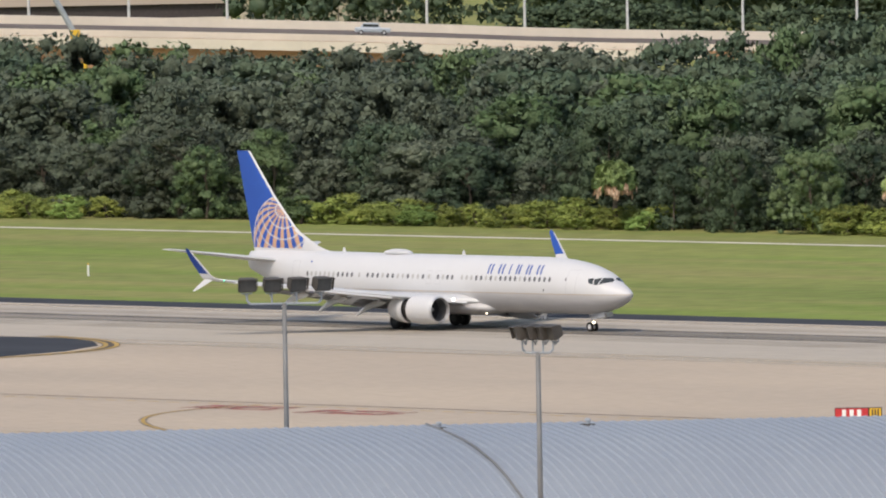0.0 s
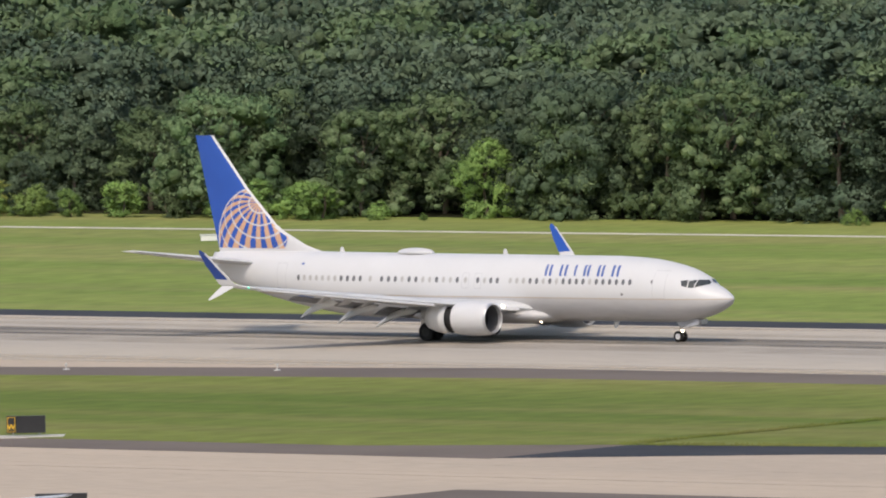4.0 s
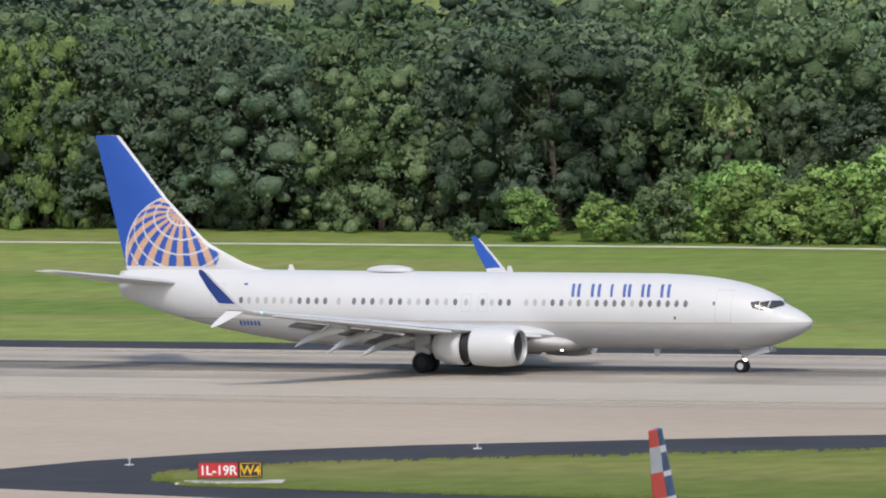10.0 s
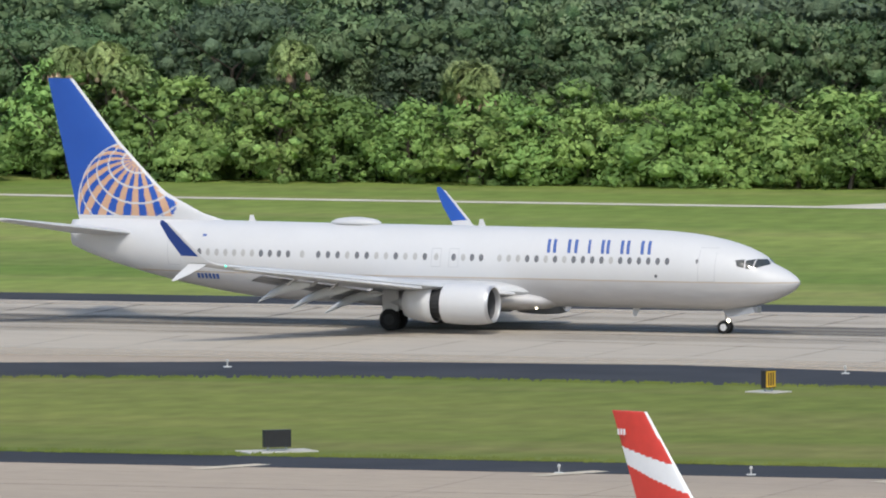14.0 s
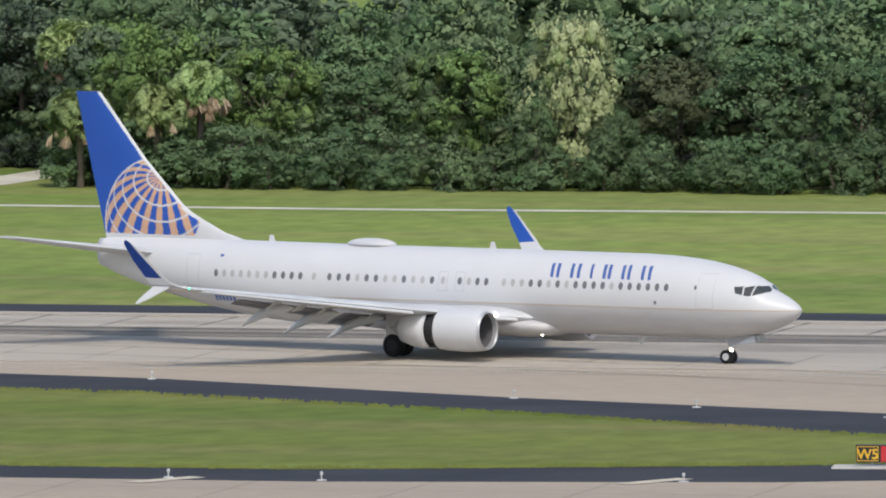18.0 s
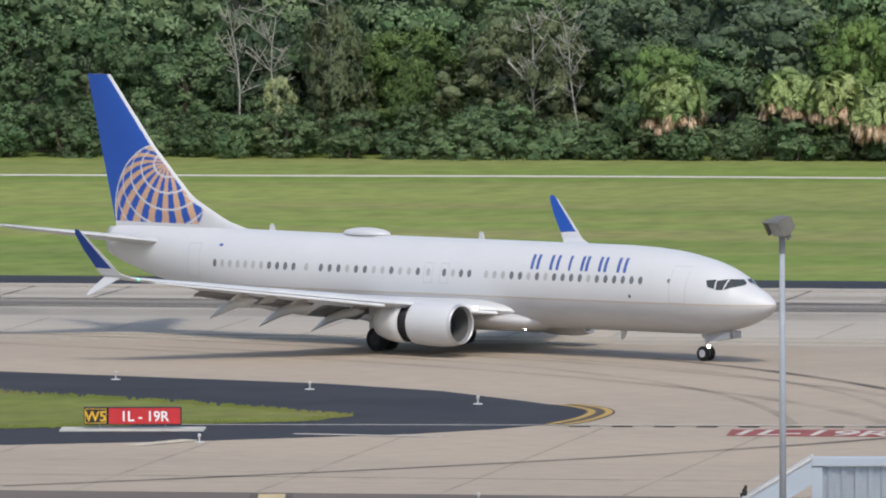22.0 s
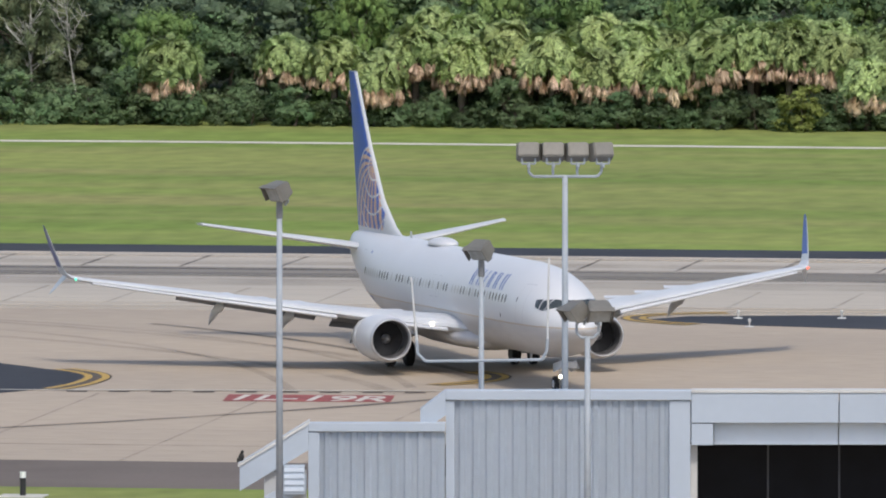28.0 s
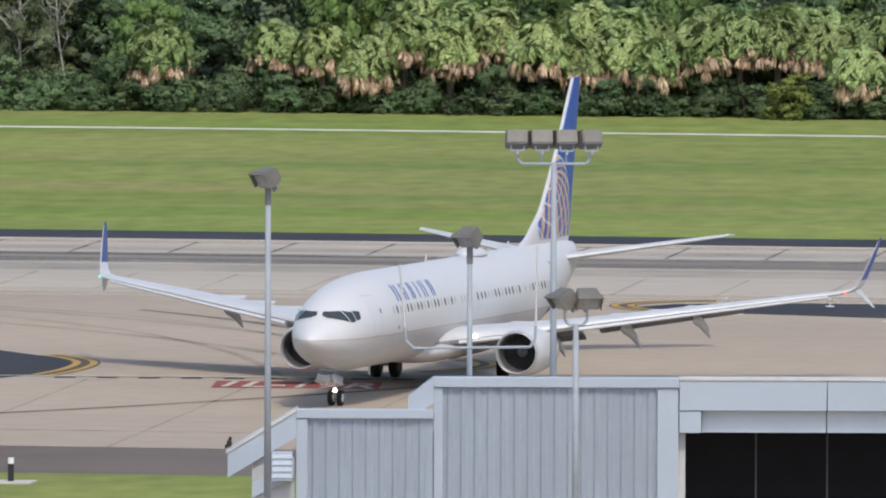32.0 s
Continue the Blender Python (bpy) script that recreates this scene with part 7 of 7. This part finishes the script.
def on_road(x, side):
    """Pose of a car on the road; side +1 drives towards +x."""
    y, z = road_at(x)
    y2, z2 = road_at(x + 2)
    f = 1.006 if side > 0 else 1.013
    h = math.degrees(math.atan2(y2 - y, 2 * KH)) + (0 if side > 0 else 180)
    return pose(x * KH * f, y * f, deck_z(z, f), 0, math.degrees(math.atan((z - z2) / 2.9)) * side, h)


# buildings behind the road
bb = thing("beige_building", pose(0, 0, 0), "large plain beige building with panel joints", "building")
KB = 1.06
A, B = Vector((-1377.8, 1234.6)) * KB, Vector((-1363.3, 1250.6)) * KB
d = (B - A).normalized()
nrm = Vector((-d.y, d.x)) * 30
bm = slab([tuple(A), tuple(B), tuple(B + nrm), tuple(A + nrm)], 0, 26)
part("wall", bm, H_WALL, bb)
for k in range(1, 5):
    p = A + (B - A) * k / 5
    g = part("panel_joint", boxed(-.06, .06, -.04, .04, 0, 26), H_DARK, bb)
    g.location = (p.x, p.y, 0)
    g.rotation_euler = (0, 0, math.atan2(d.y, d.x))
part("parapet", slab([tuple(A - d * .3), tuple(B + d * .3), tuple(B + nrm), tuple(A + nrm)], 26, 26.6), H_CONC, bb)
gar = thing("parking_garage", pose(0, 0, 0), "parking garage with pale bands and open decks painted as shade", "building")
A2, B2 = Vector((-1440, 1160)) * KB, Vector((-1378.6, 1233.6)) * KB
# open decks are solid slabs; the shade inside is their dark colour
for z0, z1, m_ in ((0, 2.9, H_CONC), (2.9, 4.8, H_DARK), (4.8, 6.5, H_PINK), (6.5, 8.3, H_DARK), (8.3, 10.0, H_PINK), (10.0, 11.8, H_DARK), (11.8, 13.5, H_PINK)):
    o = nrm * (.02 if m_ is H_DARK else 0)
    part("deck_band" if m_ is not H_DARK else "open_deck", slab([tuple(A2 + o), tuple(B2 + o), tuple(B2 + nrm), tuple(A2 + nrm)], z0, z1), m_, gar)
cr = thing("excavator", pose(-1279.5, 1119.5, 0, 0, 0, 45), "yellow excavator with a raised grey boom", "excavator")
part("boom", tubes([((0, 0, 0), (.2, 0, 6.2), .25), ((.2, 0, 6.2), (-3.2, 0, 12.5), .35)], seg=8), GALV, cr)
part("joint", boxed(-.5, .7, -.4, .4, 5.9, 7.0, .1), S_YEL, cr, "yellow joint")
part("cab", boxed(-1.5, 1.5, -1.2, 1.2, 1.0, 3.2, .15), S_YEL, cr)
for y in (-1.1, 1.1):
    part("track", boxed(-2, 2, y - .3, y + .3, -.03, .9, .2), TYRE, cr)
# wood behind the road
back, scrub = [], []
for f in (1.05, 1.07, 1.1):
    x = -1372 if f > 1.06 else -1345
    while x < -1190:
        y, z = road_at(x)
        back.append((tr.randrange(7), x * KH * f, y * f, tr.uniform(13, 19), 1.0, tr.uniform(0, 6.28)))
        x += tr.uniform(5, 9)
x = -1352.0
while x < -1195:
    y, z = road_at(x)
    scrub.append((tr.randrange(7), x * KH * 1.03, y * 1.03, tr.uniform(3.2, 5.2) + max(0, z - 1.5), 1.3, tr.uniform(0, 6.28)))
    x += tr.uniform(2, 4)
stuff_wood("woods_beyond_road", back, LEAF_DARK, "green wood beyond the highway", coarse=5)
stuff_wood("scrub_beyond_road", scrub, LEAF_GREY, "pale green scrub behind the highway barrier", coarse=6)


def rolling(x, y, heading, pitch):
    """Pose of the airliner on its wheels; pitch is nose up, about the main wheels."""
    return pose(x, y, 21.1 * math.sin(radians(pitch)), 0, -pitch, heading)


def motions():
    walk(plane, [
        (0, rolling(-717.88, 679.79, -0.42, 0.00)),
        (0.5, rolling(-690.69, 679.66, -0.06, 0.00)),
        (1, rolling(-664.06, 679.54, 0.05, 0.00)),
        (1.5, rolling(-637.99, 679.49, 0.19, 0.00)),
        (2, rolling(-612.47, 679.50, 0.31, 0.00)),
        (2.5, rolling(-587.56, 679.53, 0.40, 0.00)),
        (3, rolling(-563.23, 679.50, 0.34, 0.00)),
        (3.5, rolling(-539.23, 679.33, 0.38, 0.00)),
        (5.5, rolling(-441.58, 679.56, 0.53, 0.00)),
        (6, rolling(-421.17, 679.59, 0.72, 0.00)),
        (6.5, rolling(-401.85, 679.69, 0.69, 0.00)),
        (7, rolling(-383.38, 679.77, 0.61, 0.00)),
        (7.5, rolling(-365.72, 679.77, 0.40, 0.00)),
        (8, rolling(-348.82, 679.66, 0.08, 0.00)),
        (8.5, rolling(-332.80, 679.52, -0.14, 0.00)),
        (9, rolling(-317.72, 679.40, -0.18, 0.00)),
        (9.5, rolling(-303.47, 679.39, 0.13, 0.00)),
        (10, rolling(-290.00, 679.51, 0.50, 0.00)),
        (10.5, rolling(-277.38, 679.68, 0.87, 0.00)),
        (11, rolling(-265.53, 679.71, 0.80, 0.00)),
        (11.5, rolling(-254.40, 679.64, 0.50, 0.00)),
        (12, rolling(-243.86, 679.50, 0.11, 0.00)),
        (12.5, rolling(-233.78, 679.17, -0.50, 0.00)),
        (13, rolling(-224.21, 678.26, -2.19, 0.00)),
        (13.5, rolling(-214.96, 677.24, -3.50, 0.00)),
        (14, rolling(-206.12, 676.06, -4.69, 0.00)),
        (14.5, rolling(-197.61, 674.57, -6.24, 0.00)),
        (16.5, rolling(-165.65, 666.52, -13.14, 0.00)),
        (17, rolling(-158.80, 664.06, -14.96, 0.00)),
        (17.5, rolling(-152.16, 661.60, -16.50, 0.00)),
        (18, rolling(-145.76, 659.12, -17.84, 0.00)),
        (18.5, rolling(-139.63, 656.63, -19.13, 0.00)),
        (19, rolling(-134.10, 654.07, -20.38, 0.00)),
        (19.5, rolling(-128.58, 651.47, -21.49, 0.00)),
        (20, rolling(-123.28, 648.83, -22.54, 0.00)),
        (20.5, rolling(-118.38, 646.20, -23.60, 0.03)),
        (21, rolling(-113.83, 643.54, -24.89, 0.07)),
        (21.5, rolling(-109.60, 640.79, -26.41, 0.10)),
        (22, rolling(-105.76, 637.86, -28.43, 0.14)),
        (22.5, rolling(-102.31, 634.77, -30.82, 0.17)),
        (23, rolling(-99.23, 631.51, -33.65, 0.21)),
        (23.5, rolling(-96.48, 628.27, -36.43, 0.24)),
        (24, rolling(-94.17, 624.86, -39.57, 0.28)),
        (24.5, rolling(-91.88, 621.43, -42.28, 0.31)),
        (25, rolling(-90.19, 617.95, -45.50, 0.35)),
        (25.5, rolling(-89.20, 614.50, -49.42, 0.43)),
        (27.5, rolling(-84.96, 599.56, -62.53, 0.75)),
        (28, rolling(-85.26, 596.28, -66.93, 0.80)),
        (28.5, rolling(-85.62, 593.31, -71.09, 0.85)),
        (29, rolling(-86.19, 590.62, -75.17, 0.90)),
        (29.5, rolling(-86.92, 588.10, -78.93, 0.89)),
        (30, rolling(-87.98, 586.03, -82.83, 0.88)),
        (30.5, rolling(-89.41, 584.09, -86.78, 0.88)),
        (31, rolling(-90.99, 582.23, -90.88, 0.87)),
        (31.5, rolling(-92.47, 580.26, -94.30, 0.86)),
        (32, rolling(-93.88, 578.40, -97.61, 0.85)),
    ])
    # the nose strut takes up the pitch while braking and after
    walk(nose_strut, [(t, pose(0, 0, -17.04 * math.sin(radians(p)))) for t, p in ((0, 0), (14, 0), (20, 0), (25, .35), (27.5, .75), (29, .9), (32, .85))])
    # reverser sleeves: slid back, then closed
    for sl, y, z in sleeves:
        back, shut = pose(-17.9, y, z), pose(-17.35, y, z)
        walk(sl, [(0, back), (23.1, back), (24.3, shut), (32, shut)])
    # spoilers: raised while braking, then folded
    for sp, s, y, z, sweep in spoilers:
        up, down = pose(-s, y, z, 0, -38, sweep), pose(-s, y, z, 0, 4, sweep)
        walk(sp, [(0, up), (25.6, up), (27.2, down), (32, down)])
    # traffic on the highway
    walk(silver_car, [(0, on_road(-1366.1, 1)), (0.6, on_road(-1357.8, 1)), (1, on_road(-1351.7, 1)), (4, on_road(-1309, 1)), (10, on_road(-1224, 1)), (32, on_road(-1222, 1))])
    walk(white_pickup, [(0, on_road(-1281.5, -1)), (1, on_road(-1295.3, -1)), (1.3, on_road(-1299.1, -1)), (4, on_road(-1336, -1)), (10, on_road(-1420, -1)), (32, on_road(-1440, -1))])
    walk(grey_car, [(0, on_road(-1277.5, -1)), (1, on_road(-1292.3, -1)), (1.3, on_road(-1296.6, -1)), (4, on_road(-1333, -1)), (10, on_road(-1416, -1)), (32, on_road(-1434, -1))])
    walk(black_truck, [(0, on_road(-1294.4, -1)), (0.6, on_road(-1300.2, -1)), (1, on_road(-1304.1, -1)), (4, on_road(-1333, -1)), (10, on_road(-1391, -1)), (32, on_road(-1427, -1))])


motions()
